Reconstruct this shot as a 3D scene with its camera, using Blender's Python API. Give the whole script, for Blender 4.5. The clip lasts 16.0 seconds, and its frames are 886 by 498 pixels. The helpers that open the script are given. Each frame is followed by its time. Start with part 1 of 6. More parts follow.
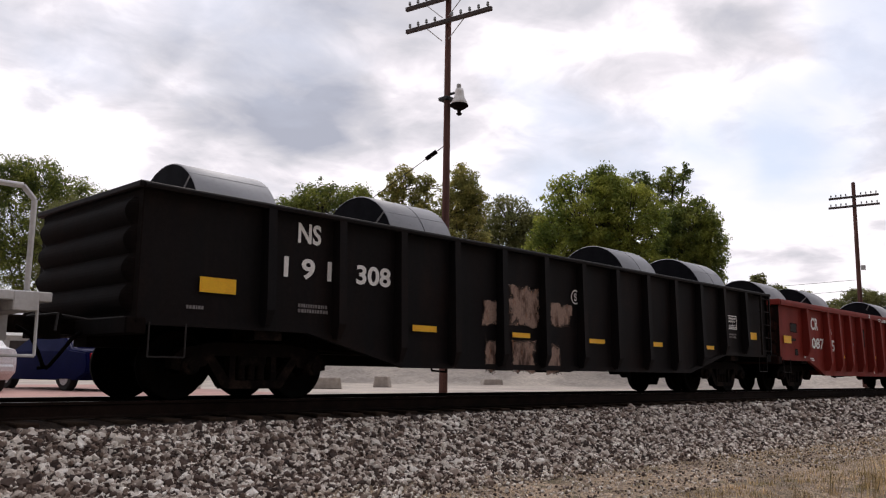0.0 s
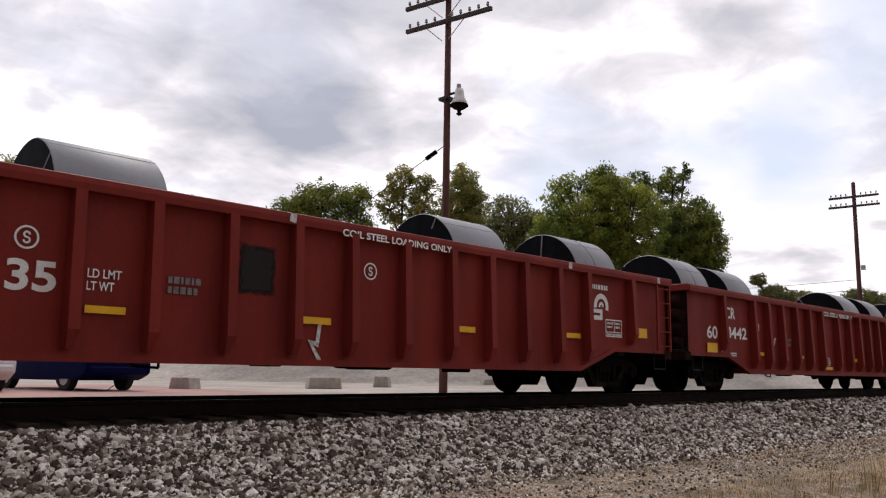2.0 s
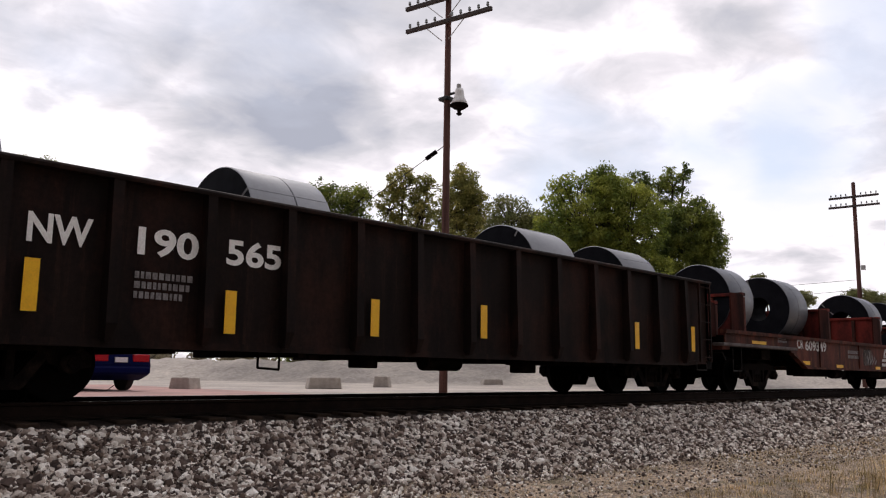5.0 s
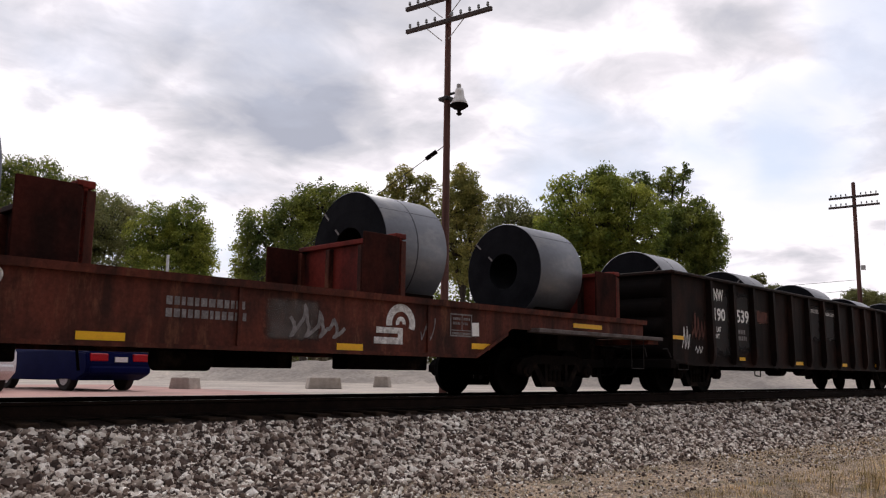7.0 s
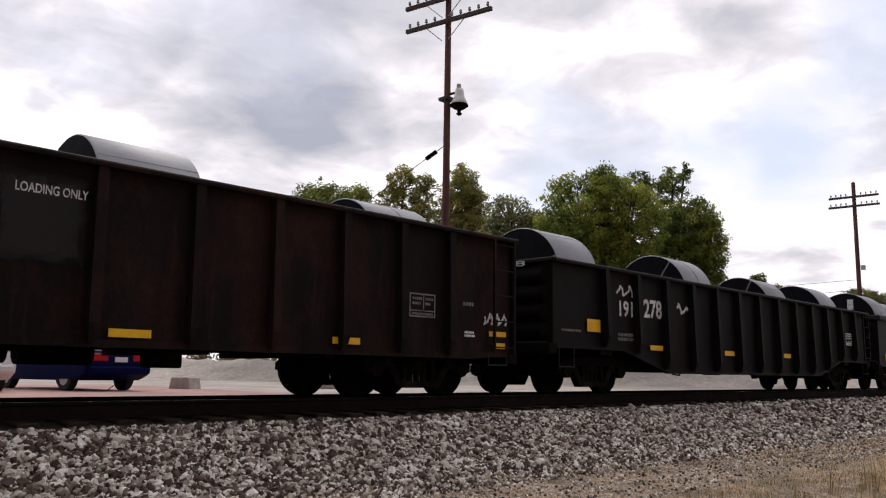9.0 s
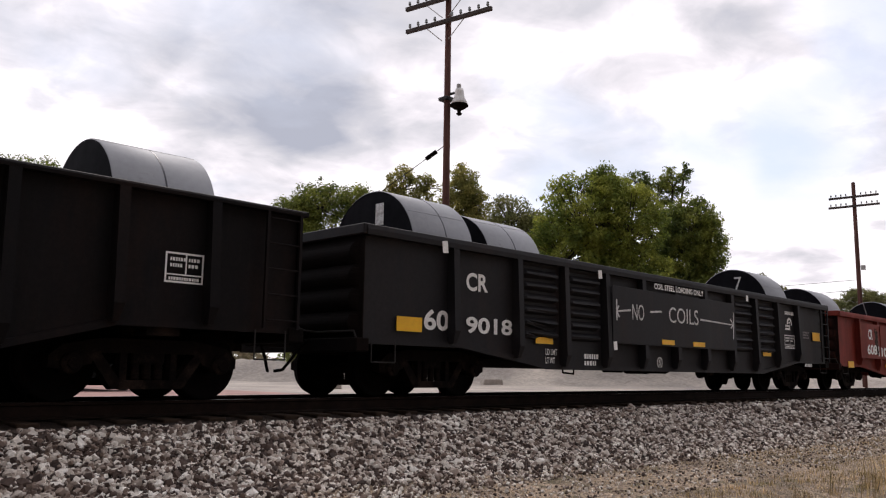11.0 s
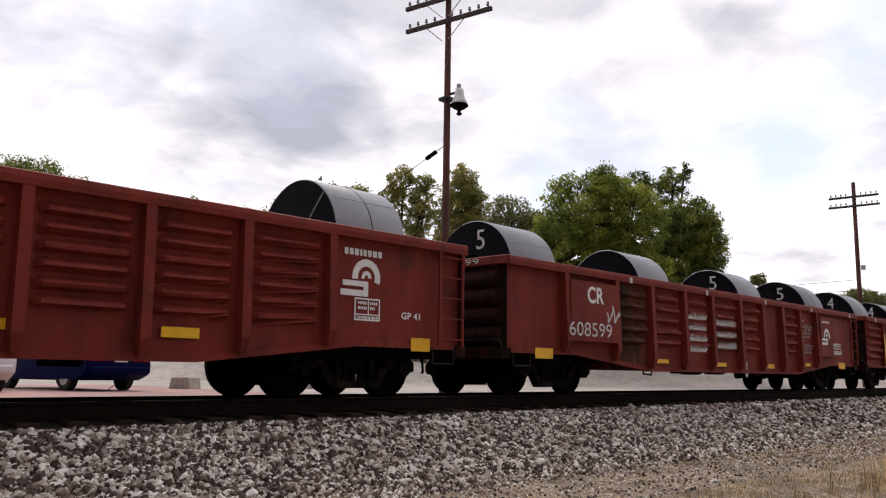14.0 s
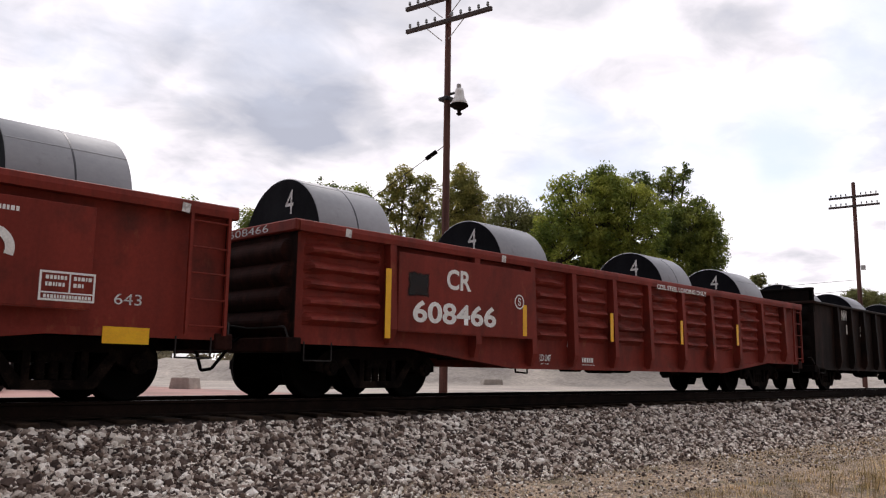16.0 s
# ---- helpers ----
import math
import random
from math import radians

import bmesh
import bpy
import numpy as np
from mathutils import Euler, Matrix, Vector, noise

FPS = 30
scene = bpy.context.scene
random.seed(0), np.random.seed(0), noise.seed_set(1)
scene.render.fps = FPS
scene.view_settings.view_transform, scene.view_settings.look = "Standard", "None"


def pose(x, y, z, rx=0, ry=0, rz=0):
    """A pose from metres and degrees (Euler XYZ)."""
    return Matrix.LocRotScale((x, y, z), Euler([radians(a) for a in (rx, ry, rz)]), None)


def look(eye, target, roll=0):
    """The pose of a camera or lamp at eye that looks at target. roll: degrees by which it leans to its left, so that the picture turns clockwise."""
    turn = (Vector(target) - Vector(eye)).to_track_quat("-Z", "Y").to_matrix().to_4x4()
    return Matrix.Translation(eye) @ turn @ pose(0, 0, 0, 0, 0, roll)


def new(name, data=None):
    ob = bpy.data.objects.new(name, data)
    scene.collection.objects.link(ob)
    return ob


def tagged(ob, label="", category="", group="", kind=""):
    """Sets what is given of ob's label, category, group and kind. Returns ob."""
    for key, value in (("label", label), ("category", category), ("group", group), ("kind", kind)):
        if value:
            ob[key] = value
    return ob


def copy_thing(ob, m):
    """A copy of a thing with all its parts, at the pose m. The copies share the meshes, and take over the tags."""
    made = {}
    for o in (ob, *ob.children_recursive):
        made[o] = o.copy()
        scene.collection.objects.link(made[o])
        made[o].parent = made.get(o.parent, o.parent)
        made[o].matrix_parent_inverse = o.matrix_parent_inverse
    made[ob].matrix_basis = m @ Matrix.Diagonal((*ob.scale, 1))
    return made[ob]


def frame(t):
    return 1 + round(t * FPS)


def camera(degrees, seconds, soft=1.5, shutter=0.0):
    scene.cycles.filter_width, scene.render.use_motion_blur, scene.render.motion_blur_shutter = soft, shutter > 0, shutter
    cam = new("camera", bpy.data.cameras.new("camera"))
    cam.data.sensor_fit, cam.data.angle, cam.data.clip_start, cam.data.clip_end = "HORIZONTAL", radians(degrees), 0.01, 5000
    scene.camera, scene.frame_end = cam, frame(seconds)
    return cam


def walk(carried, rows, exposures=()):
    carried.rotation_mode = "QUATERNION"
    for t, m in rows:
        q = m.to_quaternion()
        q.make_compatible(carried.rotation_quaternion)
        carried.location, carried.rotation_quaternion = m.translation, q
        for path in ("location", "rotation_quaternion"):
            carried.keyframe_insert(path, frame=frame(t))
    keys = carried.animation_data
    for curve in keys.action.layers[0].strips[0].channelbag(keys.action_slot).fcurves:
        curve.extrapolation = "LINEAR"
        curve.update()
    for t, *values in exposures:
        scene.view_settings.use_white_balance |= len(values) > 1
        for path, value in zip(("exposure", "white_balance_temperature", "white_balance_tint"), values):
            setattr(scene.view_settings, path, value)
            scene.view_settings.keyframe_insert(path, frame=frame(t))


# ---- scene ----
# ---- camera ----
cam = camera(56.28, 16.0, soft=1.2)
EYE = (0.0, -10.12, 0.379)
FWD = Vector((0.70725, 0.69152, 0.14696))
CAM_POSE = look(EYE, Vector(EYE) + FWD * 10, 0.808)
walk(cam, [(0, CAM_POSE), (16, CAM_POSE)], exposures=[(0, -0.10, 6600, 15), (8.5, -0.10, 6600, 15), (12.5, 0.04, 6600, 15), (16, 0.07, 6600, 15)])

# ---- world and sun ----
SUN_EL, SUN_AZ = 48.0, 38.0        # elevation; azimuth from +y towards +x


def node(tree, kind, **values):
    n = tree.nodes.new(kind)
    for key, value in values.items():
        if key in n.inputs:
            n.inputs[key].default_value = value
        else:
            setattr(n, key, value)
    return n


def build_world():
    w = bpy.data.worlds.new("sky")
    scene.world = w
    w.use_nodes = True
    t = w.node_tree
    t.nodes.clear()
    L = t.links.new
    out = node(t, "ShaderNodeOutputWorld")
    bg = node(t, "ShaderNodeBackground")
    sky = node(t, "ShaderNodeTexSky", sky_type="NISHITA", sun_disc=False, sun_elevation=radians(SUN_EL), sun_rotation=radians(SUN_AZ))
    gain = node(t, "ShaderNodeMix", data_type="RGBA", blend_type="MULTIPLY")
    gain.inputs[0].default_value = 1.0
    gain.inputs[7].default_value = (0.10, 0.10, 0.10, 1)
    L(sky.outputs[0], gain.inputs[6])
    tc = node(t, "ShaderNodeTexCoord")
    sep = node(t, "ShaderNodeSeparateXYZ")
    L(tc.outputs["Generated"], sep.inputs[0])
    # clouds lie on a flat deck: direction over its height
    den = node(t, "ShaderNodeMath", operation="ADD")
    L(sep.outputs[2], den.inputs[0])
    den.inputs[1].default_value = 0.22
    mx = node(t, "ShaderNodeMath", operation="MAXIMUM")
    L(den.outputs[0], mx.inputs[0])
    mx.inputs[1].default_value = 0.05
    dx = node(t, "ShaderNodeMath", operation="DIVIDE")
    dy = node(t, "ShaderNodeMath", operation="DIVIDE")
    L(sep.outputs[0], dx.inputs[0]); L(mx.outputs[0], dx.inputs[1])
    L(sep.outputs[1], dy.inputs[0]); L(mx.outputs[0], dy.inputs[1])
    comb = node(t, "ShaderNodeCombineXYZ")
    L(dx.outputs[0], comb.inputs[0]); L(dy.outputs[0], comb.inputs[1])
    mapn = node(t, "ShaderNodeMapping")
    mapn.inputs["Location"].default_value = CLOUD_SHIFT
    L(comb.outputs[0], mapn.inputs[0])
    cover = node(t, "ShaderNodeTexNoise", Scale=1.1, Detail=7.0, Roughness=0.52, Distortion=0.25)
    L(mapn.outputs[0], cover.inputs["Vector"])
    ramp = node(t, "ShaderNodeValToRGB")
    ramp.color_ramp.elements[0].position, ramp.color_ramp.elements[1].position = 0.28, 0.56
    shade = node(t, "ShaderNodeTexNoise", Scale=1.5, Detail=6.0, Roughness=0.5, Distortion=0.3)
    map2 = node(t, "ShaderNodeMapping")
    map2.inputs["Location"].default_value = SHADE_SHIFT
    L(comb.outputs[0], map2.inputs[0])
    L(map2.outputs[0], shade.inputs["Vector"])
    # cloud masses: direction, inner and outer radius in degrees, how much they grey the deck, how much they open it to blue
    warp = node(t, "ShaderNodeTexNoise", Scale=3.2, Detail=4.0, Roughness=0.55)
    L(tc.outputs["Generated"], warp.inputs["Vector"])
    off = node(t, "ShaderNodeVectorMath", operation="SUBTRACT")
    off.inputs[1].default_value = (0.5, 0.5, 0.5)
    L(warp.outputs["Color"], off.inputs[0])
    push = node(t, "ShaderNodeVectorMath", operation="SCALE")
    push.inputs["Scale"].default_value = 0.28
    L(off.outputs[0], push.inputs[0])
    bent = node(t, "ShaderNodeVectorMath", operation="ADD")
    L(tc.outputs["Generated"], bent.inputs[0]); L(push.outputs[0], bent.inputs[1])
    unit = node(t, "ShaderNodeVectorMath", operation="NORMALIZE")
    L(bent.outputs[0], unit.inputs[0])
    curd = node(t, "ShaderNodeTexNoise", Scale=5.5, Detail=8.0, Roughness=0.55, Distortion=0.4)
    L(map2.outputs[0], curd.inputs["Vector"])
    fine = node(t, "ShaderNodeMath", operation="MULTIPLY_ADD")      # small curds over the large swells
    L(curd.outputs[0], fine.inputs[0]); fine.inputs[1].default_value = 0.45
    swell = node(t, "ShaderNodeMath", operation="MULTIPLY_ADD")
    L(shade.outputs[0], swell.inputs[0]); swell.inputs[1].default_value = 1.0; swell.inputs[2].default_value = -0.225
    L(swell.outputs[0], fine.inputs[2])
    grey, blue = fine.outputs[0], cover.outputs[0]
    for (vx, vy, vz), r0, r1, g, o in CLOUDS:
        d = node(t, "ShaderNodeVectorMath", operation="DOT_PRODUCT")
        L(unit.outputs[0], d.inputs[0])
        d.inputs[1].default_value = (vx, vy, vz)
        f = node(t, "ShaderNodeMapRange", interpolation_type="SMOOTHSTEP")
        f.inputs[1].default_value, f.inputs[2].default_value = math.cos(radians(r1)), math.cos(radians(r0))
        L(d.outputs["Value"], f.inputs[0])
        if g:
            m = node(t, "ShaderNodeMath", operation="MULTIPLY_ADD")
            L(f.outputs[0], m.inputs[0]); m.inputs[1].default_value = -g; L(grey, m.inputs[2])
            grey = m.outputs[0]
        if o:
            m = node(t, "ShaderNodeMath", operation="MULTIPLY_ADD")
            L(f.outputs[0], m.inputs[0]); m.inputs[1].default_value = -o; L(blue, m.inputs[2])
            blue = m.outputs[0]
    L(blue, ramp.inputs[0])
    tone = node(t, "ShaderNodeValToRGB")
    r = tone.color_ramp
    r.elements[0].position, r.elements[0].color = 0.22, (0.38, 0.41, 0.48, 1)
    r.elements[1].position, r.elements[1].color = 0.54, (0.98, 0.97, 0.99, 1)
    e = r.elements.new(0.38); e.color = (0.58, 0.59, 0.63, 1)
    e = r.elements.new(0.47); e.color = (0.76, 0.75, 0.79, 1)
    L(grey, tone.inputs[0])
    thin = node(t, "ShaderNodeMix", data_type="RGBA")     # veil over the blue
    thin.inputs[0].default_value = 0.55
    thin.inputs[7].default_value = (0.80, 0.86, 0.95, 1)
    L(gain.outputs[2], thin.inputs[6])
    mix = node(t, "ShaderNodeMix", data_type="RGBA")
    L(ramp.outputs[0], mix.inputs[0]); L(thin.outputs[2], mix.inputs[6]); L(tone.outputs[0], mix.inputs[7])
    # the veiled sun stands before the camera: the deck is bright round it and dim at its back
    dot = node(t, "ShaderNodeVectorMath", operation="DOT_PRODUCT")
    L(tc.outputs["Generated"], dot.inputs[0])
    e_, a_ = radians(SUN_EL), radians(SUN_AZ)
    dot.inputs[1].default_value = (math.sin(a_) * math.cos(e_), math.cos(a_) * math.cos(e_), math.sin(e_))
    grad = node(t, "ShaderNodeMapRange", interpolation_type="SMOOTHSTEP")
    grad.inputs[1].default_value, grad.inputs[2].default_value = -0.6, 0.85
    grad.inputs[3].default_value, grad.inputs[4].default_value = 0.14, 1.25
    L(dot.outputs["Value"], grad.inputs[0])
    lit = node(t, "ShaderNodeVectorMath", operation="SCALE")
    L(mix.outputs[2], lit.inputs[0]); L(grad.outputs[0], lit.inputs["Scale"])
    L(lit.outputs[0], bg.inputs[0])
    bg.inputs[1].default_value = 1.0
    L(bg.outputs[0], out.inputs[0])


CLOUD_SHIFT, SHADE_SHIFT = (3.1, 1.7, 0.0), (7.3, 2.2, 0.0)
CLOUDS = (
    ((0.571, 0.770, 0.284), 0.5, 6.0, 0.10, 0.0), ((0.588, 0.713, 0.382), 4.0, 12.0, 0.075, 0.0), ((0.474, 0.796, 0.377), 2.0, 8.0, 0.05, 0.0),
    ((0.713, 0.594, 0.373), 2.0, 9.0, 0.07, 0.0), ((0.346, 0.888, 0.305), 4.0, 12.0, -0.09, -0.10), ((0.804, 0.477, 0.355), 1.5, 5.0, -0.06, -0.05),
    ((0.846, 0.394, 0.359), 2.0, 7.0, 0.0, -0.05), ((0.909, 0.312, 0.278), 1.5, 7.0, 0.0, 0.13), ((0.888, 0.253, 0.383), 1.5, 6.0, 0.0, 0.11),
    ((0.932, 0.300, 0.205), 2.0, 7.0, 0.03, -0.08), ((0.678, 0.688, 0.260), 3.0, 9.0, -0.08, -0.08), ((0.257, 0.896, 0.400), 1.5, 6.0, 0.10, 0.0),
)
build_world()
sun = new("sun", bpy.data.lights.new("sun", "SUN"))
sun.data.energy, sun.data.angle, sun.data.color = 1.2, radians(12), (1.0, 0.96, 0.9)
az, el = radians(SUN_AZ), radians(SUN_EL)
sun.matrix_world = look((0, 0, 60), Vector((0, 0, 60)) - Vector((math.sin(az) * math.cos(el), math.cos(az) * math.cos(el), math.sin(el))))


# ---- materials ----
def material(name, base, rough=0.6, metal=0.0, second=None, scale=3.0, amount=0.5, grain=40.0, grain_amount=0.25, bump=0.0, bump_scale=None,
             stretch=(1, 1, 1), spec=0.5, soft=(0.42, 0.62), coords="Object", per_island=0.0, per_object=0.0, grime=None):
    """Base colour with a second colour in patches (large scale), a finer grain, bump and varying roughness."""
    m = bpy.data.materials.new(name)
    m.use_nodes = True
    t = m.node_tree
    L = t.links.new
    b = t.nodes["Principled BSDF"]
    tc = node(t, "ShaderNodeTexCoord")
    mp = node(t, "ShaderNodeMapping")
    mp.inputs["Scale"].default_value = stretch
    L(tc.outputs[coords], mp.inputs[0])
    big = node(t, "ShaderNodeTexNoise", Scale=scale, Detail=6.0, Roughness=0.6)
    L(mp.outputs[0], big.inputs["Vector"])
    ramp = node(t, "ShaderNodeValToRGB")
    ramp.color_ramp.elements[0].position, ramp.color_ramp.elements[1].position = soft
    L(big.outputs[0], ramp.inputs[0])
    fac = node(t, "ShaderNodeMath", operation="MULTIPLY")
    L(ramp.outputs[0], fac.inputs[0]); fac.inputs[1].default_value = amount
    mix = node(t, "ShaderNodeMix", data_type="RGBA")
    second = second or tuple(c * 0.55 for c in base)
    mix.inputs[6].default_value, mix.inputs[7].default_value = (*base, 1), (*second, 1)
    L(fac.outputs[0], mix.inputs[0])
    fine = node(t, "ShaderNodeTexNoise", Scale=grain, Detail=4.0, Roughness=0.65)
    L(tc.outputs[coords], fine.inputs["Vector"])
    rng = node(t, "ShaderNodeMapRange")
    rng.inputs[1].default_value, rng.inputs[2].default_value = 0.3, 0.7
    rng.inputs[3].default_value, rng.inputs[4].default_value = 1 - grain_amount, 1 + grain_amount
    L(fine.outputs[0], rng.inputs[0])
    last = rng.outputs[0]
    for amount_, kind, sock in ((per_island, "ShaderNodeNewGeometry", "Random Per Island"), (per_object, "ShaderNodeObjectInfo", "Random")):
        if amount_:
            g = node(t, kind)
            r2 = node(t, "ShaderNodeMapRange")
            r2.inputs[3].default_value, r2.inputs[4].default_value = 1 - amount_, 1 + amount_
            L(g.outputs[sock], r2.inputs[0])
            mm = node(t, "ShaderNodeMath", operation="MULTIPLY")
            L(last, mm.inputs[0]); L(r2.outputs[0], mm.inputs[1])
            last = mm.outputs[0]
    colour = mix.outputs[2]
    for g_colour, g_scale, g_amount, g_stretch, lo, hi in grime or ():
        gm = node(t, "ShaderNodeMapping")
        gm.inputs["Scale"].default_value = g_stretch
        gm.inputs["Location"].default_value = (g_scale * 3.1, 1.7, 0.4)
        L(tc.outputs[coords], gm.inputs[0])
        gn = node(t, "ShaderNodeTexNoise", Scale=g_scale, Detail=8.0, Roughness=0.68)
        L(gm.outputs[0], gn.inputs["Vector"])
        gr = node(t, "ShaderNodeMapRange")
        gr.inputs[1].default_value, gr.inputs[2].default_value, gr.inputs[4].default_value = lo, hi, g_amount
        L(gn.outputs[0], gr.inputs[0])
        gx = node(t, "ShaderNodeMix", data_type="RGBA")
        gx.inputs[7].default_value = (*g_colour, 1)
        L(gr.outputs[0], gx.inputs[0]); L(colour, gx.inputs[6])
        colour = gx.outputs[2]
    sc = node(t, "ShaderNodeVectorMath", operation="SCALE")
    L(colour, sc.inputs[0]); L(last, sc.inputs["Scale"])
    L(sc.outputs[0], b.inputs["Base Color"])
    rr = node(t, "ShaderNodeMapRange")
    rr.inputs[3].default_value, rr.inputs[4].default_value = max(rough - 0.12, 0.02), min(rough + 0.15, 1)
    L(big.outputs[0], rr.inputs[0]); L(rr.outputs[0], b.inputs["Roughness"])
    b.inputs["Metallic"].default_value = metal
    b.inputs["Specular IOR Level"].default_value = spec
    if bump:
        bn = node(t, "ShaderNodeBump", Strength=bump, Distance=0.02)
        src = fine
        if bump_scale:
            src = node(t, "ShaderNodeTexNoise", Scale=bump_scale, Detail=5.0, Roughness=0.6)
            L(tc.outputs[coords], src.inputs["Vector"])
        L(src.outputs[0], bn.inputs["Height"]); L(bn.outputs[0], b.inputs["Normal"])
    return m


STREAK = (1.4, 1.0, 0.16)     # long in the vertical: runs of rust and dirt
M = {}
M["red"] = material("oxide_red_paint", (0.265, 0.029, 0.020), 0.62, 0, (0.165, 0.021, 0.016), 1.1, 0.7, 30, 0.08, 0.10, 9, STREAK, 0.18, (0.36, 0.68), grime=(((0.085, 0.020, 0.014), 1.1, 0.42, (1, 1, 0.6), 0.50, 0.78), ((0.060, 0.017, 0.013), 5.0, 0.30, (1.2, 1, 0.14), 0.56, 0.76), ((0.42, 0.20, 0.14), 9.0, 0.4, (1, 1, 1), 0.69, 0.76)))
M["red_worn"] = material("worn_oxide_red_paint", (0.255, 0.034, 0.022), 0.64, 0, (0.155, 0.024, 0.017), 1.2, 0.75, 25, 0.10, 0.13, 9, STREAK, 0.2, (0.36, 0.68), grime=(((0.055, 0.018, 0.013), 1.5, 0.75, (1, 1, 0.7), 0.50, 0.72), ((0.045, 0.016, 0.012), 4.5, 0.38, (1.2, 1, 0.15), 0.54, 0.74), ((0.38, 0.15, 0.07), 3.0, 0.35, (1, 1, 0.5), 0.60, 0.74), ((0.45, 0.30, 0.22), 11.0, 0.4, (1, 1, 1), 0.69, 0.76)))
# ends of the red cars: the neighbouring car's shade is put into the colour
M["end_shaded"] = material("shaded_red_end_paint", (0.034, 0.011, 0.008), 0.8, 0, (0.012, 0.006, 0.005), 2.4, 0.9, 20, 0.25, 0.2, 9, STREAK, 0.08, grime=(((0.09, 0.028, 0.018), 4.0, 0.6, (1, 1, 0.4), 0.56, 0.74),))
# ends of the black and brown cars: a near-black colour of their own
M["end_black"] = material("near_black_end_paint", (0.0050, 0.0038, 0.0036), 0.8, 0, (0.010, 0.0065, 0.0055), 2.4, 0.8, 20, 0.25, 0.2, 9, STREAK, 0.06)
M["rust"] = material("brown_rusty_paint", (0.135, 0.034, 0.021), 0.75, 0, (0.038, 0.015, 0.011), 2.0, 0.9, 20, 0.25, 0.2, 9, STREAK, 0.2, grime=(((0.025, 0.012, 0.010), 1.4, 0.85, (1, 1, 0.6), 0.46, 0.66), ((0.26, 0.10, 0.055), 4.0, 0.55, (1, 1, 0.3), 0.56, 0.70)))
M["black"] = material("black_car_paint", (0.0068, 0.0058, 0.0066), 0.65, 0, (0.011, 0.0075, 0.0072), 1.8, 0.8, 22, 0.2, 0.12, 9, STREAK, 0.12, grime=(((0.024, 0.012, 0.009), 1.3, 0.6, (1, 1, 0.4), 0.50, 0.72), ((0.018, 0.0145, 0.0145), 7.0, 0.35, (1.5, 1, 0.10), 0.55, 0.75)))
M["black_faded"] = material("faded_black_car_paint", (0.0125, 0.0115, 0.0135), 0.6, 0, (0.019, 0.0155, 0.016), 1.8, 0.8, 22, 0.2, 0.12, 9, STREAK, 0.22, grime=(((0.036, 0.020, 0.016), 1.3, 0.55, (1, 1, 0.4), 0.52, 0.74),))
M["brown"] = material("brown_black_car_paint", (0.0135, 0.0075, 0.0062), 0.7, 0, (0.007, 0.0045, 0.0042), 1.8, 0.8, 22, 0.25, 0.15, 9, STREAK, 0.12, grime=(((0.046, 0.017, 0.011), 1.2, 0.7, (1, 1, 0.5), 0.48, 0.70), ((0.062, 0.026, 0.016), 5.0, 0.4, (1.5, 1, 0.12), 0.56, 0.74)))
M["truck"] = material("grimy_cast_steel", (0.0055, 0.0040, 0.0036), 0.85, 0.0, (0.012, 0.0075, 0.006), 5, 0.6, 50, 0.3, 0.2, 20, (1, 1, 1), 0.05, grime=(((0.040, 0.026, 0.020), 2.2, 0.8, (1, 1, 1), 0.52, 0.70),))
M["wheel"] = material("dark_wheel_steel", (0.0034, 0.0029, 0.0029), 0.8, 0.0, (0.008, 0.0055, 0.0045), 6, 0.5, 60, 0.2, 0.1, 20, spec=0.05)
M["coil"] = material("galvanised_coil_steel", (0.36, 0.365, 0.385), 0.62, 0.12, (0.29, 0.295, 0.315), 1.6, 0.6, 12, 0.06, 0.02, 30, (0.25, 1, 1), 0.3, per_object=0.12, grime=(((0.20, 0.19, 0.19), 5.0, 0.4, (1, 1, 1), 0.60, 0.70),))
M["coil_dark"] = material("dark_rolled_coil_steel", (0.19, 0.20, 0.225), 0.48, 0.4, (0.13, 0.135, 0.155), 1.6, 0.6, 12, 0.08, 0.02, 30, (0.25, 1, 1), grime=(((0.30, 0.29, 0.28), 2.0, 0.5, (0.5, 1, 1), 0.52, 0.66),))
# end faces of the coils: same steel, their shade put into a near-black colour
M["coil_end"] = material("shaded_coil_edge_steel", (0.010, 0.010, 0.013), 0.75, 0.0, (0.005, 0.005, 0.007), 3, 0.7, 60, 0.25, 0.1, 90, spec=0.06)
M["band"] = material("steel_strapping", (0.06, 0.06, 0.07), 0.45, 0.6)
M["yellow"] = material("yellow_reflector_sheet", (1.0, 0.54, 0.006), 0.45, 0, (0.88, 0.42, 0.006), 6, 0.5, 60, 0.1)
M["white"] = material("white_stencil_paint", (0.93, 0.92, 0.90), 0.7, 0, (0.80, 0.76, 0.73), 7, 0.5, 40, 0.12)
M["chalk"] = material("white_chalk_marks", (0.80, 0.79, 0.78), 0.9, 0, (0.40, 0.37, 0.36), 14, 0.8, 60, 0.3)
M["grey_mark"] = material("grey_faded_stencil", (0.26, 0.24, 0.24), 0.8, 0, (0.12, 0.10, 0.10), 10, 0.8, 60, 0.3)
M["white_car"] = material("white_tank_car_paint", (0.66, 0.65, 0.64), 0.5, 0, (0.45, 0.42, 0.40), 2, 0.6, 20, 0.08)
M["step"] = material("worn_step_steel", (0.022, 0.018, 0.017), 0.7, 0.2)
M["board"] = material("worn_board_steel", (0.13, 0.105, 0.10), 0.8, 0, (0.06, 0.04, 0.035), 4, 0.8, 30, 0.25)
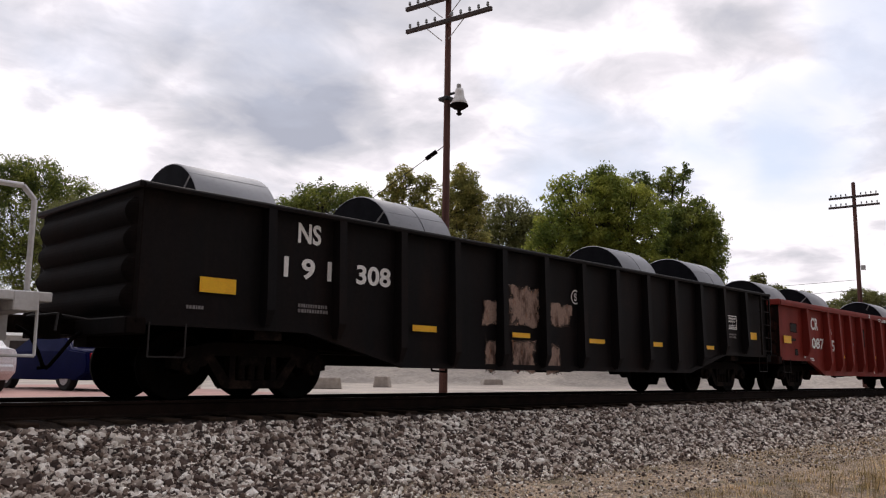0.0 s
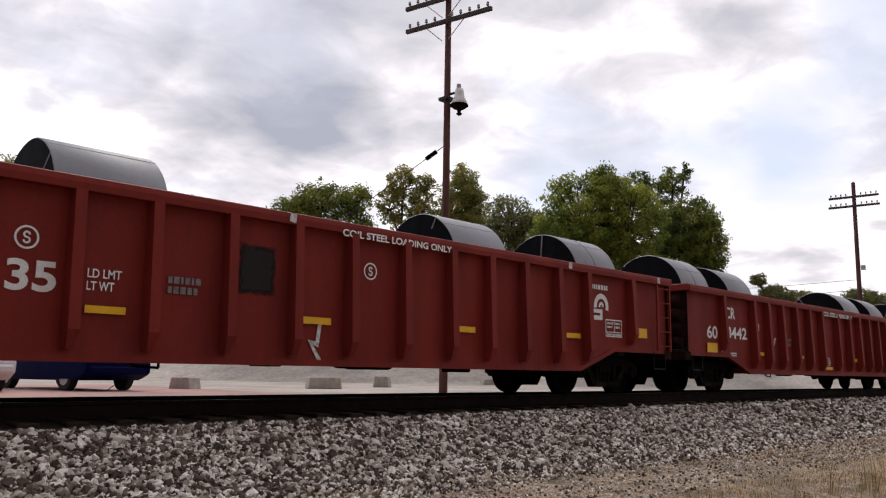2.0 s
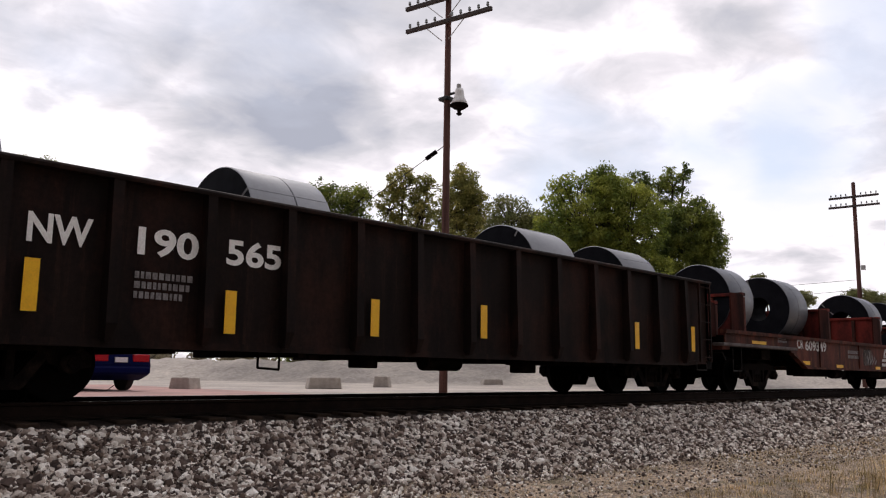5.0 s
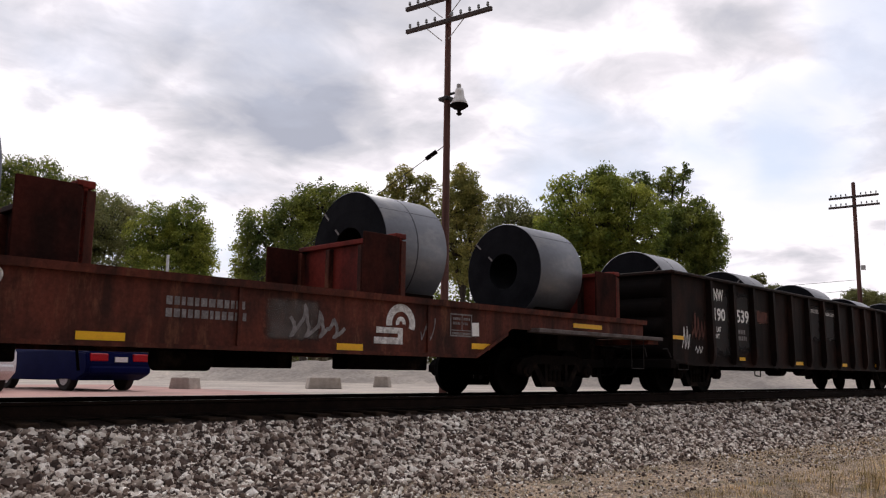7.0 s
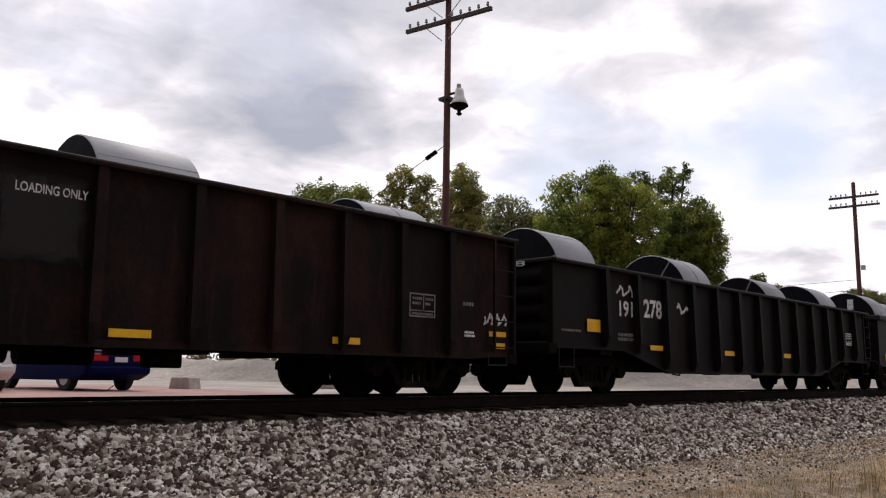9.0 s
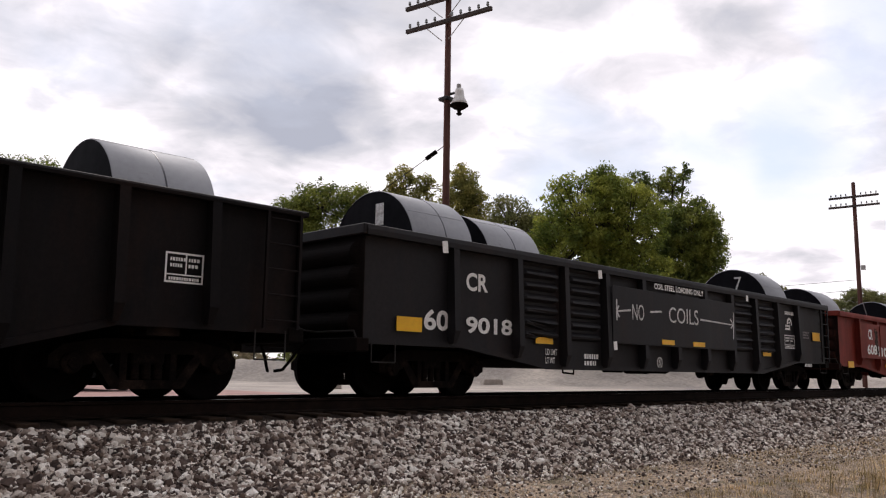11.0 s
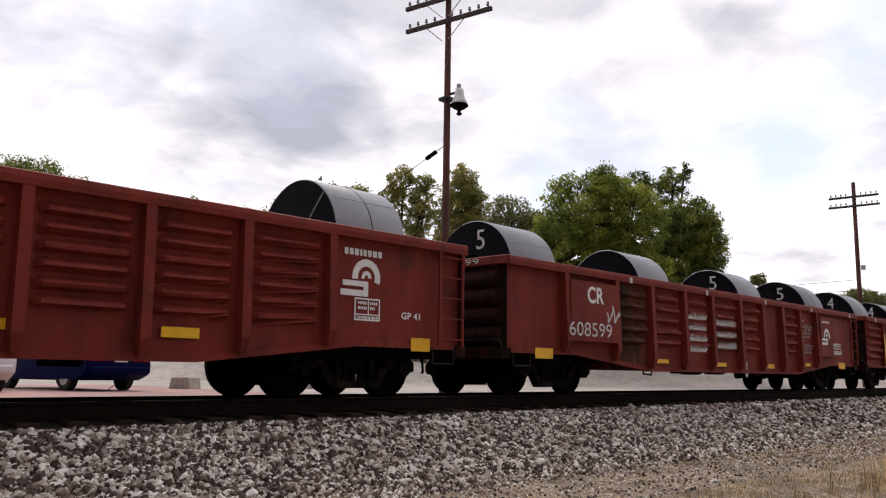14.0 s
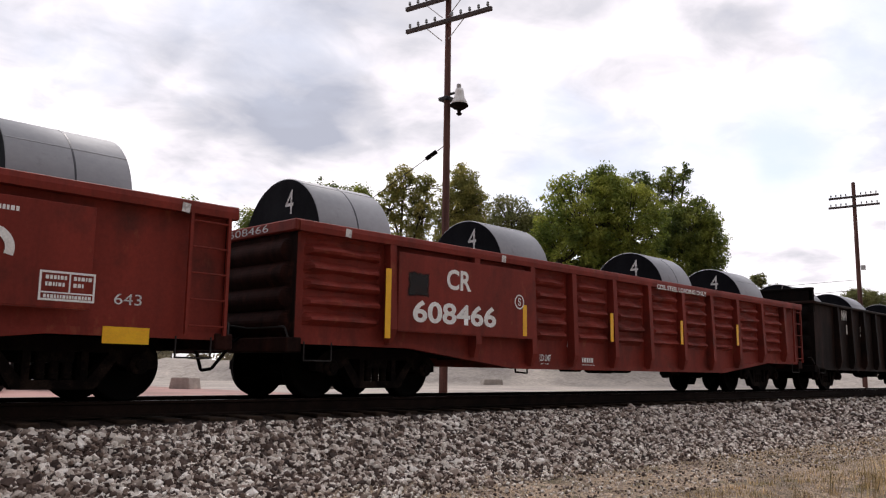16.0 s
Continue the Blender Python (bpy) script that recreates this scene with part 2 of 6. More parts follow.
M["wing"] = material("dark_rusty_plate", (0.060, 0.016, 0.012), 0.85, 0, (0.018, 0.009, 0.008), 1.4, 0.95, 20, 0.2, 0.2, 9, (1, 1, 0.5), 0.05)
M["bulkhead"] = material("red_bulkhead_paint", (0.20, 0.028, 0.020), 0.75, 0, (0.022, 0.010, 0.009), 1.1, 0.95, 20, 0.2, 0.2, 9, (1, 1, 0.5), 0.15, (0.44, 0.60))
M["rail"] = material("rail_steel", (0.020, 0.0105, 0.0075), 0.85, 0.0, (0.010, 0.006, 0.0045), 4, 0.7, 40, 0.25, 0.2, 30, spec=0.15)
M["rail_top"] = material("polished_rail_head", (0.30, 0.29, 0.29), 0.35, 0.9, (0.18, 0.15, 0.13), 4, 0.5)
M["tie"] = material("creosoted_tie", (0.024, 0.014, 0.0095), 0.92, 0, (0.050, 0.032, 0.021), 4, 0.7, 30, 0.35, 0.5, 14, (0.3, 1, 1), spec=0.15, per_object=0.3)
M["ballast"] = material("ballast_gravel", (0.036, 0.026, 0.021), 0.92, 0, (0.018, 0.012, 0.010), 2.5, 0.6, 22, 0.6, 0.9, 24, spec=0.1)
M["stone"] = material("ballast_stone", (1.0, 1.0, 1.0), 0.85, 0, (0.62, 0.57, 0.54), 1.6, 0.6, 30, 0.22, 0.2, 30)


def stone_colours(m):
    """Each stone takes one of the mixed colours of the crushed rock."""
    t = m.node_tree
    L = t.links.new
    g = node(t, "ShaderNodeNewGeometry")
    r = node(t, "ShaderNodeValToRGB")
    r.color_ramp.elements[0].position, r.color_ramp.elements[0].color = 0.0, (0.040, 0.026, 0.021, 1)
    r.color_ramp.elements[1].position, r.color_ramp.elements[1].color = 1.0, (0.98, 0.93, 0.86, 1)
    for at, c in ((0.34, (0.105, 0.066, 0.050)), (0.46, (0.26, 0.19, 0.15)), (0.60, (0.48, 0.40, 0.34)), (0.78, (0.78, 0.71, 0.63))):
        r.color_ramp.elements.new(at).color = (*c, 1)
    L(g.outputs["Random Per Island"], r.inputs[0])
    mix = next(n for n in t.nodes if n.bl_idname == "ShaderNodeMix")
    mul = node(t, "ShaderNodeMix", data_type="RGBA", blend_type="MULTIPLY")
    mul.inputs[0].default_value = 1.0
    target = mix.outputs[2].links[0].to_socket
    L(r.outputs[0], mul.inputs[6]); L(mix.outputs[2], mul.inputs[7]); L(mul.outputs[2], target)


stone_colours(M["stone"])
M["ground"] = material("dry_grass_soil", (0.33, 0.245, 0.175), 0.95, 0, (0.19, 0.14, 0.10), 0.9, 0.9, 34, 0.9, 1.0, 30, soft=(0.44, 0.56), spec=0.2, grime=(((0.46, 0.36, 0.25), 7.0, 0.7, (1, 1, 1), 0.53, 0.64), ((0.055, 0.040, 0.030), 13.0, 0.8, (1, 1, 1), 0.51, 0.60), ((0.56, 0.47, 0.36), 30.0, 0.8, (1, 1, 1), 0.56, 0.64), ((0.07, 0.07, 0.03), 3.1, 0.6, (1, 1, 1), 0.53, 0.64)))
M["lot"] = material("pale_concrete_lot", (0.47, 0.41, 0.355), 0.9, 0, (0.31, 0.27, 0.24), 0.35, 0.8, 5, 0.25, 0.2, 20, grime=(((0.20, 0.17, 0.15), 1.3, 0.5, (0.4, 1, 1), 0.56, 0.66),))
M["lot_red"] = material("reddish_asphalt", (0.45, 0.255, 0.22), 0.9, 0, (0.30, 0.19, 0.17), 0.4, 0.8, 5, 0.14, 0.2, 20)
M["pole"] = material("weathered_pole_wood", (0.150, 0.072, 0.060), 0.85, 0, (0.075, 0.040, 0.035), 3, 0.8, 25, 0.25, 0.5, 16, (3, 3, 0.15), 0.2)
M["arm"] = material("grey_crossarm_wood", (0.075, 0.058, 0.055), 0.85, 0, (0.045, 0.036, 0.034), 4, 0.7, 25, 0.25, 0.4, 16)
M["glass_ins"] = material("insulator_glass", (0.30, 0.33, 0.34), 0.15, 0, None, 6, 0.4, spec=0.6)
M["grey_metal"] = material("grey_painted_metal", (0.46, 0.45, 0.44), 0.5, 0.2, (0.32, 0.30, 0.28), 5, 0.6)
M["bark"] = material("bark", (0.07, 0.055, 0.045), 0.95, 0, (0.04, 0.032, 0.028), 6, 0.8, 20, 0.3, 0.6, 12, (2, 2, 0.3))
M["wire"] = material("dark_wire", (0.03, 0.03, 0.032), 0.6, 0.3)


def leaf_material(name, a, b):
    """Leaves pass part of the light on to their far side."""
    m = material(name, a, 0.6, 0, b, 0.6, 0.95, 2.2, 0.35, per_island=0.28, spec=0.25)
    t = m.node_tree
    p, out = t.nodes["Principled BSDF"], t.nodes["Material Output"]
    tl = node(t, "ShaderNodeBsdfTranslucent")
    t.links.new(p.inputs["Base Color"].links[0].from_socket, tl.inputs[0])
    mx = node(t, "ShaderNodeMixShader")
    mx.inputs[0].default_value = 0.42
    t.links.new(p.outputs[0], mx.inputs[1]); t.links.new(tl.outputs[0], mx.inputs[2]); t.links.new(mx.outputs[0], out.inputs[0])
    return m


M["leaf"] = leaf_material("green_leaves", (0.145, 0.195, 0.040), (0.42, 0.44, 0.085))
M["leaf_dark"] = leaf_material("dark_green_leaves", (0.105, 0.145, 0.042), (0.34, 0.37, 0.075))
M["leaf_yellow"] = leaf_material("yellowing_leaves", (0.26, 0.265, 0.085), (0.44, 0.39, 0.12))
M["brush"] = leaf_material("dry_brush_leaves", (0.30, 0.25, 0.17), (0.22, 0.20, 0.12))
M["leaf_far"] = leaf_material("hillside_leaves", (0.19, 0.205, 0.08), (0.26, 0.25, 0.1))


# ---- mesh helpers ----
def link_mesh(name, bm, mat, parent=None, label="", smooth=False):
    me = bpy.data.meshes.new(name)
    bm.to_mesh(me)
    bm.free()
    mats = mat if isinstance(mat, (list, tuple)) else [mat]
    for x in mats:
        me.materials.append(x)
    if smooth:
        for poly in me.polygons:
            poly.use_smooth = True
    ob = new(name, me)
    if parent:
        ob.parent = parent
    if label:
        ob["label"] = label
    return ob


part = link_mesh


def raw_mesh(name, verts, faces, mat, parent=None, smooth=False):
    me = bpy.data.meshes.new(name)
    me.from_pydata(verts, [], faces)
    for x in (mat if isinstance(mat, (list, tuple)) else [mat]):
        me.materials.append(x)
    if smooth:
        me.polygons.foreach_set("use_smooth", [True] * len(me.polygons))
    me.update()
    ob = new(name, me)
    if parent:
        ob.parent = parent
    return ob


def box(bm, x0, x1, y0, y1, z0, z1, bevel=0.0, mat=0):
    m = Matrix.Translation(((x0 + x1) / 2, (y0 + y1) / 2, (z0 + z1) / 2)) @ Matrix.Diagonal((x1 - x0, y1 - y0, z1 - z0, 1))
    made = bmesh.ops.create_cube(bm, size=1, matrix=m)
    faces = {f for v in made["verts"] for f in v.link_faces}
    if bevel:
        edges = list({e for v in made["verts"] for e in v.link_edges})
        done = bmesh.ops.bevel(bm, geom=edges, offset=bevel, segments=1, affect="EDGES")
        faces |= set(done["faces"])
        faces = {f for f in faces if f.is_valid}
    for f in faces:
        f.material_index = mat
    return bm


def rod(bm, a, b, r, n=8, r2=None, mat=0):
    a, b = Vector(a), Vector(b)
    d = b - a
    m = Matrix.Translation((a + b) / 2) @ d.to_track_quat("Z", "Y").to_matrix().to_4x4()
    made = bmesh.ops.create_cone(bm, cap_ends=True, segments=n, radius1=r, radius2=r if r2 is None else r2, depth=d.length, matrix=m)
    for f in {f for v in made["verts"] for f in v.link_faces}:
        f.material_index = mat
    return bm


def pipe(bm, pts, r, n=6, mat=0):
    for a, b in zip(pts[:-1], pts[1:]):
        rod(bm, a, b, r, n, mat=mat)
    return bm


def prism(bm, outline, axis, lo, hi, mat=0):
    """A closed outline of (u, v) pulled out along an axis: 'y' takes (x, z), 'x' takes (y, z)."""
    def at(u, v, w):
        return (u, w, v) if axis == "y" else (w, u, v)
    a = [bm.verts.new(at(u, v, lo)) for u, v in outline]
    b = [bm.verts.new(at(u, v, hi)) for u, v in outline]
    n = len(outline)
    fs = [bm.faces.new(a), bm.faces.new(b[::-1])]
    fs += [bm.faces.new((a[i], b[i], b[(i + 1) % n], a[(i + 1) % n])) for i in range(n)]
    for f in fs:
        f.material_index = mat
    bmesh.ops.recalc_face_normals(bm, faces=fs)
    return bm


def lathe(bm, profile, n=32, m=Matrix(), mat=0, closed=False):
    """profile of (radius, height) turned round z."""
    rings = [[bm.verts.new(m @ Vector((r * math.cos(2 * math.pi * i / n), r * math.sin(2 * math.pi * i / n), h))) for i in range(n)] for r, h in profile]
    fs = []
    pairs = list(zip(rings[:-1], rings[1:])) + ([(rings[-1], rings[0])] if closed else [])
    for a, b in pairs:
        fs += [bm.faces.new((a[i], a[(i + 1) % n], b[(i + 1) % n], b[i])) for i in range(n)]
    if not closed:
        fs += [bm.faces.new(rings[0][::-1]), bm.faces.new(rings[-1])]
    for f in fs:
        f.material_index = mat
    bmesh.ops.recalc_face_normals(bm, faces=fs)
    return bm


# texts on the cars, outlined once
PREPARED = (
    ("1", 0.0),
    ("1 9 1", 0.028),
    ("10", 0.027),
    ("19", 0.028),
    ("190", 0.028),
    ("191", 0.028),
    ("278", 0.028),
    ("308", 0.028),
    ("35", 0.027),
    ("4", 0.0),
    ("5", 0.0),
    ("53", 0.028),
    ("539", 0.028),
    ("565", 0.028),
    ("60", 0.027),
    ("608", 0.027),
    ("608466", 0.027),
    ("608599", 0),
    ("6087", 0.027),
    ("609349", 0.028),
    ("643", 0),
    ("7", 0.0),
    ("8442", 0.027),
    ("9018", 0.027),
    ("COIL STEEL", 0.018000000000000002),
    ("COIL STEEL LOADING ONLY", 0.028),
    ("COILS", 0),
    ("CR", 0.028),
    ("CR", 0.027),
    ("Eater", 0),
    ("GP 41", 0.018000000000000002),
    ("GP20", 0),
    ("LOADING ONLY", 0.018000000000000002),
    ("NO", 0),
    ("NS", 0.028),
    ("NW", 0.028),
    ("LD LMT", 0.018),
    ("LT WT", 0.018),
)


# ---- the train's timetable ----
SPEED, GAIN = 10.8698, -0.00578


def run(u, t):
    """Where a point u of the train stands along the track at t seconds."""
    return u - SPEED * (t - 8) - GAIN * (t - 8) ** 2


MOVING, TURNING = [], []          # (thing, u, y, z) and (wheelset, x, z)

# ---- ground ----
def strip(name, rows, x_lines, mat, wobble=0.0):
    """A sheet over lines of x with a cross-section of (y, z)."""
    rnd = random.Random(5)
    verts, faces = [], []
    for x in x_lines:
        for y, z in rows:
            verts.append((x, y + rnd.uniform(-wobble, wobble) * 2, z + rnd.uniform(-wobble, wobble)))
    n = len(rows)
    for i in range(len(x_lines) - 1):
        for j in range(n - 1):
            a = i * n + j
            faces.append((a, a + n, a + n + 1, a + 1))
    ob = raw_mesh(name, verts, faces, mat, smooth=True)
    return tagged(ob, kind="structure")


far_x = [-1500, -400, -120, -40] + [x * 2.0 for x in range(-18, 41)] + [120, 220, 500, 1500]
ground = strip("ground", [(-1500, -0.9), (-200, -0.9), (-40, -0.92), (-12, -0.95), (-8, -0.93), (-6.5, -0.9), (-5.5, -0.86), (-4.6, -0.82), (-3.9, -0.78), (-3.2, -0.74),
                          (-2.4, -0.75), (2.2, -0.75), (3.3, -0.26), (4.2, -0.22), (8, -0.22), (60, -0.22), (120, 0.2), (1500, 0.5)], far_x, M["ground"])
tagged(ground, "dry grass and bare soil beside the railway", "ground")
bed = strip("ballast_bed", [(-3.55, -0.80), (-3.1, -0.72), (-1.75, -0.30), (-1.35, -0.235), (-0.95, -0.21), (0.95, -0.21), (1.4, -0.235), (1.9, -0.28), (3.4, -0.26)],
            [x * 1.0 for x in range(-60, 161)] + [220, 400, 800], M["ballast"], 0.012)
tagged(bed, "grey crushed stone railway ballast shoulder", "ballast")
lot = strip("pavement", [(3.1, -0.215), (8, -0.205), (34, -0.20)], [-60, -20, 0, 10, 20, 40, 80, 140, 200], M["lot"])
tagged(lot, "pale sunlit concrete and gravel lot behind the track", "pavement")


# ---- track ----
def rail(y):
    """A rail: foot, web and head in one profile; the running surface is polished."""
    bm = bmesh.new()
    prof = [(-0.070, -0.18), (0.070, -0.18), (0.070, -0.168), (0.012, -0.15), (0.010, -0.045), (0.036, -0.032), (0.036, -0.004), (0.030, 0.0),
            (-0.030, 0.0), (-0.036, -0.004), (-0.036, -0.032), (-0.010, -0.045), (-0.012, -0.15), (-0.070, -0.168)]
    prism(bm, [(y + u, v) for u, v in prof], "x", -70, 420)
    for f in bm.faces:
        if f.normal.z > 0.9 and f.calc_center_median().z > -0.002:
            f.material_index = 1
    ob = link_mesh("rail", bm, [M["rail"], M["rail_top"]])
    return tagged(ob, "brown rusty steel rail with a polished head", "rail", "rails of the track", "structure")


rail(-0.7535)
rail(0.7535)


def ties():
    bm = bmesh.new()
    box(bm, -0.115, 0.115, -1.30, 1.30, -0.37, -0.185, 0.012)
    first = link_mesh("railway_tie", bm, M["tie"])
    tagged(first, "dark creosoted wooden railway tie under the rails", "railway tie", "ties of the track")
    rnd = random.Random(3)
    x = -8.0
    first.matrix_world = pose(x, 0, 0)
    while x < 70:
        x += 0.53
        copy_thing(first, pose(x + rnd.uniform(-0.02, 0.02), rnd.uniform(-0.03, 0.03), rnd.uniform(-0.008, 0.004), 0, 0, rnd.uniform(-0.8, 0.8)))


ties()


# ---- trucks and running gear ----
WHEEL_R, BASE, HALF = 0.42, 1.78, 0.89


def mesh_of(name, bm, mat, smooth=False):
    me = bpy.data.meshes.new(name)
    bm.to_mesh(me)
    bm.free()
    me.materials.append(mat)
    if smooth:
        for poly in me.polygons:
            poly.use_smooth = True
    return me


def make_truck_meshes():
    """Shared meshes: bolster, side frame, spring, bearing cap, wheelset."""
    bol = bmesh.new()
    box(bol, -0.2, 0.2, -1.05, 1.05, 0.42, 0.62, 0.02)
    box(bol, -0.16, 0.16, -0.3, 0.3, 0.60, 0.74, 0.02)
    fr = bmesh.new()
    y0, y1 = -0.075, 0.075
    prism(fr, [(-1.12, 0.50), (-0.98, 0.62), (-0.55, 0.70), (0.55, 0.70), (0.98, 0.62), (1.12, 0.50), (1.12, 0.38), (0.92, 0.34), (0.66, 0.42), (0.62, 0.54), (-0.62, 0.54), (-0.66, 0.42), (-0.92, 0.34), (-1.12, 0.38)], "y", y0, y1)
    prism(fr, [(-0.42, 0.14), (0.42, 0.14), (0.46, 0.24), (-0.46, 0.24)], "y", y0, y1)
    prism(fr, [(-0.68, 0.50), (-0.58, 0.56), (-0.30, 0.20), (-0.44, 0.16)], "y", y0 + 0.002, y1 - 0.002)
    prism(fr, [(0.68, 0.50), (0.58, 0.56), (0.30, 0.20), (0.44, 0.16)], "y", y0 + 0.002, y1 - 0.002)
    for sx in (-0.30, 0.30):
        box(fr, sx - 0.04, sx + 0.04, y0 + 0.01, y1 - 0.01, 0.22, 0.56)
    sp = bmesh.new()
    lathe(sp, [(0.060 if k % 2 else 0.046, 0.24 + 0.2 * k / 10) for k in range(11)], 10)
    cap = bmesh.new()
    lathe(cap, [(0.115, 0.0), (0.115, 0.13), (0.09, 0.15), (0.06, 0.152), (0.055, 0.17), (0.02, 0.17)], 14)
    w = bmesh.new()
    for s in (-1, 1):
        m = pose(0, s * 0.73, 0, -90 * s, 0, 0)
        lathe(w, [(0.10, -0.10), (0.10, 0.02), (0.16, 0.0), (0.30, -0.03), (0.355, 0.015), (0.40, 0.02), (WHEEL_R - 0.005, 0.01), (WHEEL_R, -0.02), (WHEEL_R, -0.085), (0.445, -0.10), (0.45, -0.125), (0.36, -0.13), (0.34, -0.06), (0.16, -0.07), (0.10, -0.10)], 40, m)
    lathe(w, [(0.085, -1.1), (0.085, -0.7), (0.078, 0), (0.085, 0.7), (0.085, 1.1)], 14, pose(0, 0, 0, 90, 0, 0))
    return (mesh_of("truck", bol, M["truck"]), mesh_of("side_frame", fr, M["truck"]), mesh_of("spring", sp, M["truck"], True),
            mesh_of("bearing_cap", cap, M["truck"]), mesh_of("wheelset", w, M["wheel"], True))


TRUCK_ME, FRAME_ME, SPRING_ME, CAP_ME, WHEEL_ME = make_truck_meshes()


def add_trucks(car, x_list):
    for x in x_list:
        tr = new("truck", TRUCK_ME)
        tr.parent = car
        tr.location = (x, 0, 0)
        tr["label"] = "grimy cast steel truck with two axles"
        for s in (-1, 1):
            f = new("side_frame", FRAME_ME)
            f.parent = tr
            f.location = (0, s * 1.0, 0)
            for sx in (-0.14, 0.0, 0.14):
                o = new("spring", SPRING_ME)
                o.parent = tr
                o.location = (sx, s * 1.0, 0)
            for sx in (-HALF, HALF):
                o = new("bearing_cap", CAP_ME)
                o.parent = tr
                o.matrix_basis = pose(sx, s * 1.0, WHEEL_R, -90 * s, 0, 0)
        for sx in (-HALF, HALF):
            ws = new("wheelset", WHEEL_ME)
            ws.parent = tr
            ws.location = (sx, 0, WHEEL_R)
            TURNING.append((ws, sx))


def add_couplers(car, L):
    for end, s in ((0, -1), (L, 1)):
        bm = bmesh.new()
        prism(bm, [(end + s * 0.30, -0.17), (end + s * 0.56, -0.13), (end + s * 0.56, 0.02), (end + s * 0.44, 0.04), (end + s * 0.44, 0.17), (end + s * 0.30, 0.17)], "y", 0, 1)
        for v in bm.verts:        # the knuckle's outline lies flat
            x, y, z = v.co
            v.co = (x, z, 0.70 + 0.30 * y)
        box(bm, *sorted((end - s * 0.2, end + s * 0.38)), -0.10, 0.10, 0.76, 0.96, 0.02)
        part("coupler", bm, M["truck"], car)
        hose = bmesh.new()
        pipe(hose, [(end + s * 0.05, -0.32, 0.82), (end + s * 0.2, -0.33, 0.74), (end + s * 0.32, -0.28, 0.55), (end + s * 0.42, -0.2, 0.38), (end + s * 0.5, -0.1, 0.36)], 0.022, 6)
        part("air_hose", hose, M["wheel"], car)
        lev = bmesh.new()
        pipe(lev, [(end + s * 0.06, -1.42, 0.74), (end + s * 0.10, -1.36, 0.92), (end + s * 0.10, -0.5, 0.92), (end + s * 0.3, -0.12, 0.98)], 0.014, 6)
        part("uncoupling_lever", lev, M["step"], car, "worn steel uncoupling lever")


def add_steps(car, L, y=-1.46, z_top=0.86):
    for x in (0.14, L - 0.62):
        bm = bmesh.new()
        pipe(bm, [(x, y, z_top), (x, y, 0.50), (x + 0.44, y, 0.50), (x + 0.44, y, z_top)], 0.010, 6)
        part("stirrup_step", bm, M["step"], car, "worn steel stirrup step")


# ---- writing and marks ----
GLYPHS = {}


def glyph(text, thick):
    """The built-in font's outline of a text as a flat mesh."""
    key = (text, thick)
    if key not in GLYPHS:
        c = bpy.data.curves.new("text", "FONT")
        c.body, c.size, c.offset, c.resolution_u = text, 1.0, thick, 4
        ob = new("text", c)
        bpy.context.view_layer.update()
        me = bpy.data.meshes.new_from_object(ob.evaluated_get(bpy.context.evaluated_depsgraph_get()))
        bpy.data.objects.remove(ob)
        GLYPHS[key] = me
    return GLYPHS[key]


def lettering(name, text, x, z, height, mat, car, y=-1.0, width=None, lean=0.0, thick=0.0):
    """Flat paint letters on the side that faces -y; x is the left edge, z the foot."""
    me = glyph(text, thick).copy()
    co = np.empty(len(me.vertices) * 3)
    me.vertices.foreach_get("co", co)
    co = co.reshape(-1, 3)
    lo, hi = co.min(0), co.max(0)
    sy = height / (hi[1] - lo[1])
    sx = (width / (hi[0] - lo[0])) if width else sy * 0.9
    u = (co[:, 0] - lo[0]) * sx
    v = (co[:, 1] - lo[1]) * sy
    co = np.stack([x + u + v * lean, np.full(len(u), y), z + v], 1)
    me.vertices.foreach_set("co", co.ravel())
    me.materials.clear()
    me.materials.append(mat)
    me.update()
    o = new(name, me)
    o.parent = car
    return o


for text, thick in PREPARED:
    glyph(text, thick)


def bars(bm, x, z, widths, h, gap, y, rnd):
    """Rows of small marks standing in for fine print."""
    for row, w in enumerate(widths):
        u = x
        while u < x + w:
            n = rnd.uniform(0.4, 0.9) * h
            quad(bm, u, z - row * (h + gap), u + n, z - row * (h + gap) + h, y)
            u += n + 0.25 * h
    return bm


def quad(bm, x0, z0, x1, z1, y):
    vs = [bm.verts.new(p) for p in ((x0, y, z0), (x1, y, z0), (x1, y, z1), (x0, y, z1))]
    return bm.faces.new(vs)


def ribbon(bm, pts, w, y):
    """A painted line through (x, z) points, mitred; each piece lies a hair above the one before."""
    pts = [Vector(p) for p in pts]
    rows = []
    for i, p in enumerate(pts):
        d0 = (p - pts[i - 1]).normalized() if i else (pts[1] - p).normalized()
        d1 = (pts[i + 1] - p).normalized() if i + 1 < len(pts) else d0
        d = d0 + d1
        d = d.normalized() if d.length > 0.3 else d0
        n = Vector((-d.y, d.x)) * (w / 2) / max(abs(d.dot(d0)), 0.6)
        yy = y - 0.0006 * (i % 9)
        rows.append((bm.verts.new((p.x - n.x, yy, p.y - n.y)), bm.verts.new((p.x + n.x, yy, p.y + n.y))))
    for (a, b), (c, d) in zip(rows[:-1], rows[1:]):
        bm.faces.new((a, c, d, b))
    return bm


def arc(cx, cz, r, a0, a1, n=16):
    return [(cx + r * math.cos(radians(a0 + (a1 - a0) * i / n)), cz + r * math.sin(radians(a0 + (a1 - a0) * i / n))) for i in range(n + 1)]


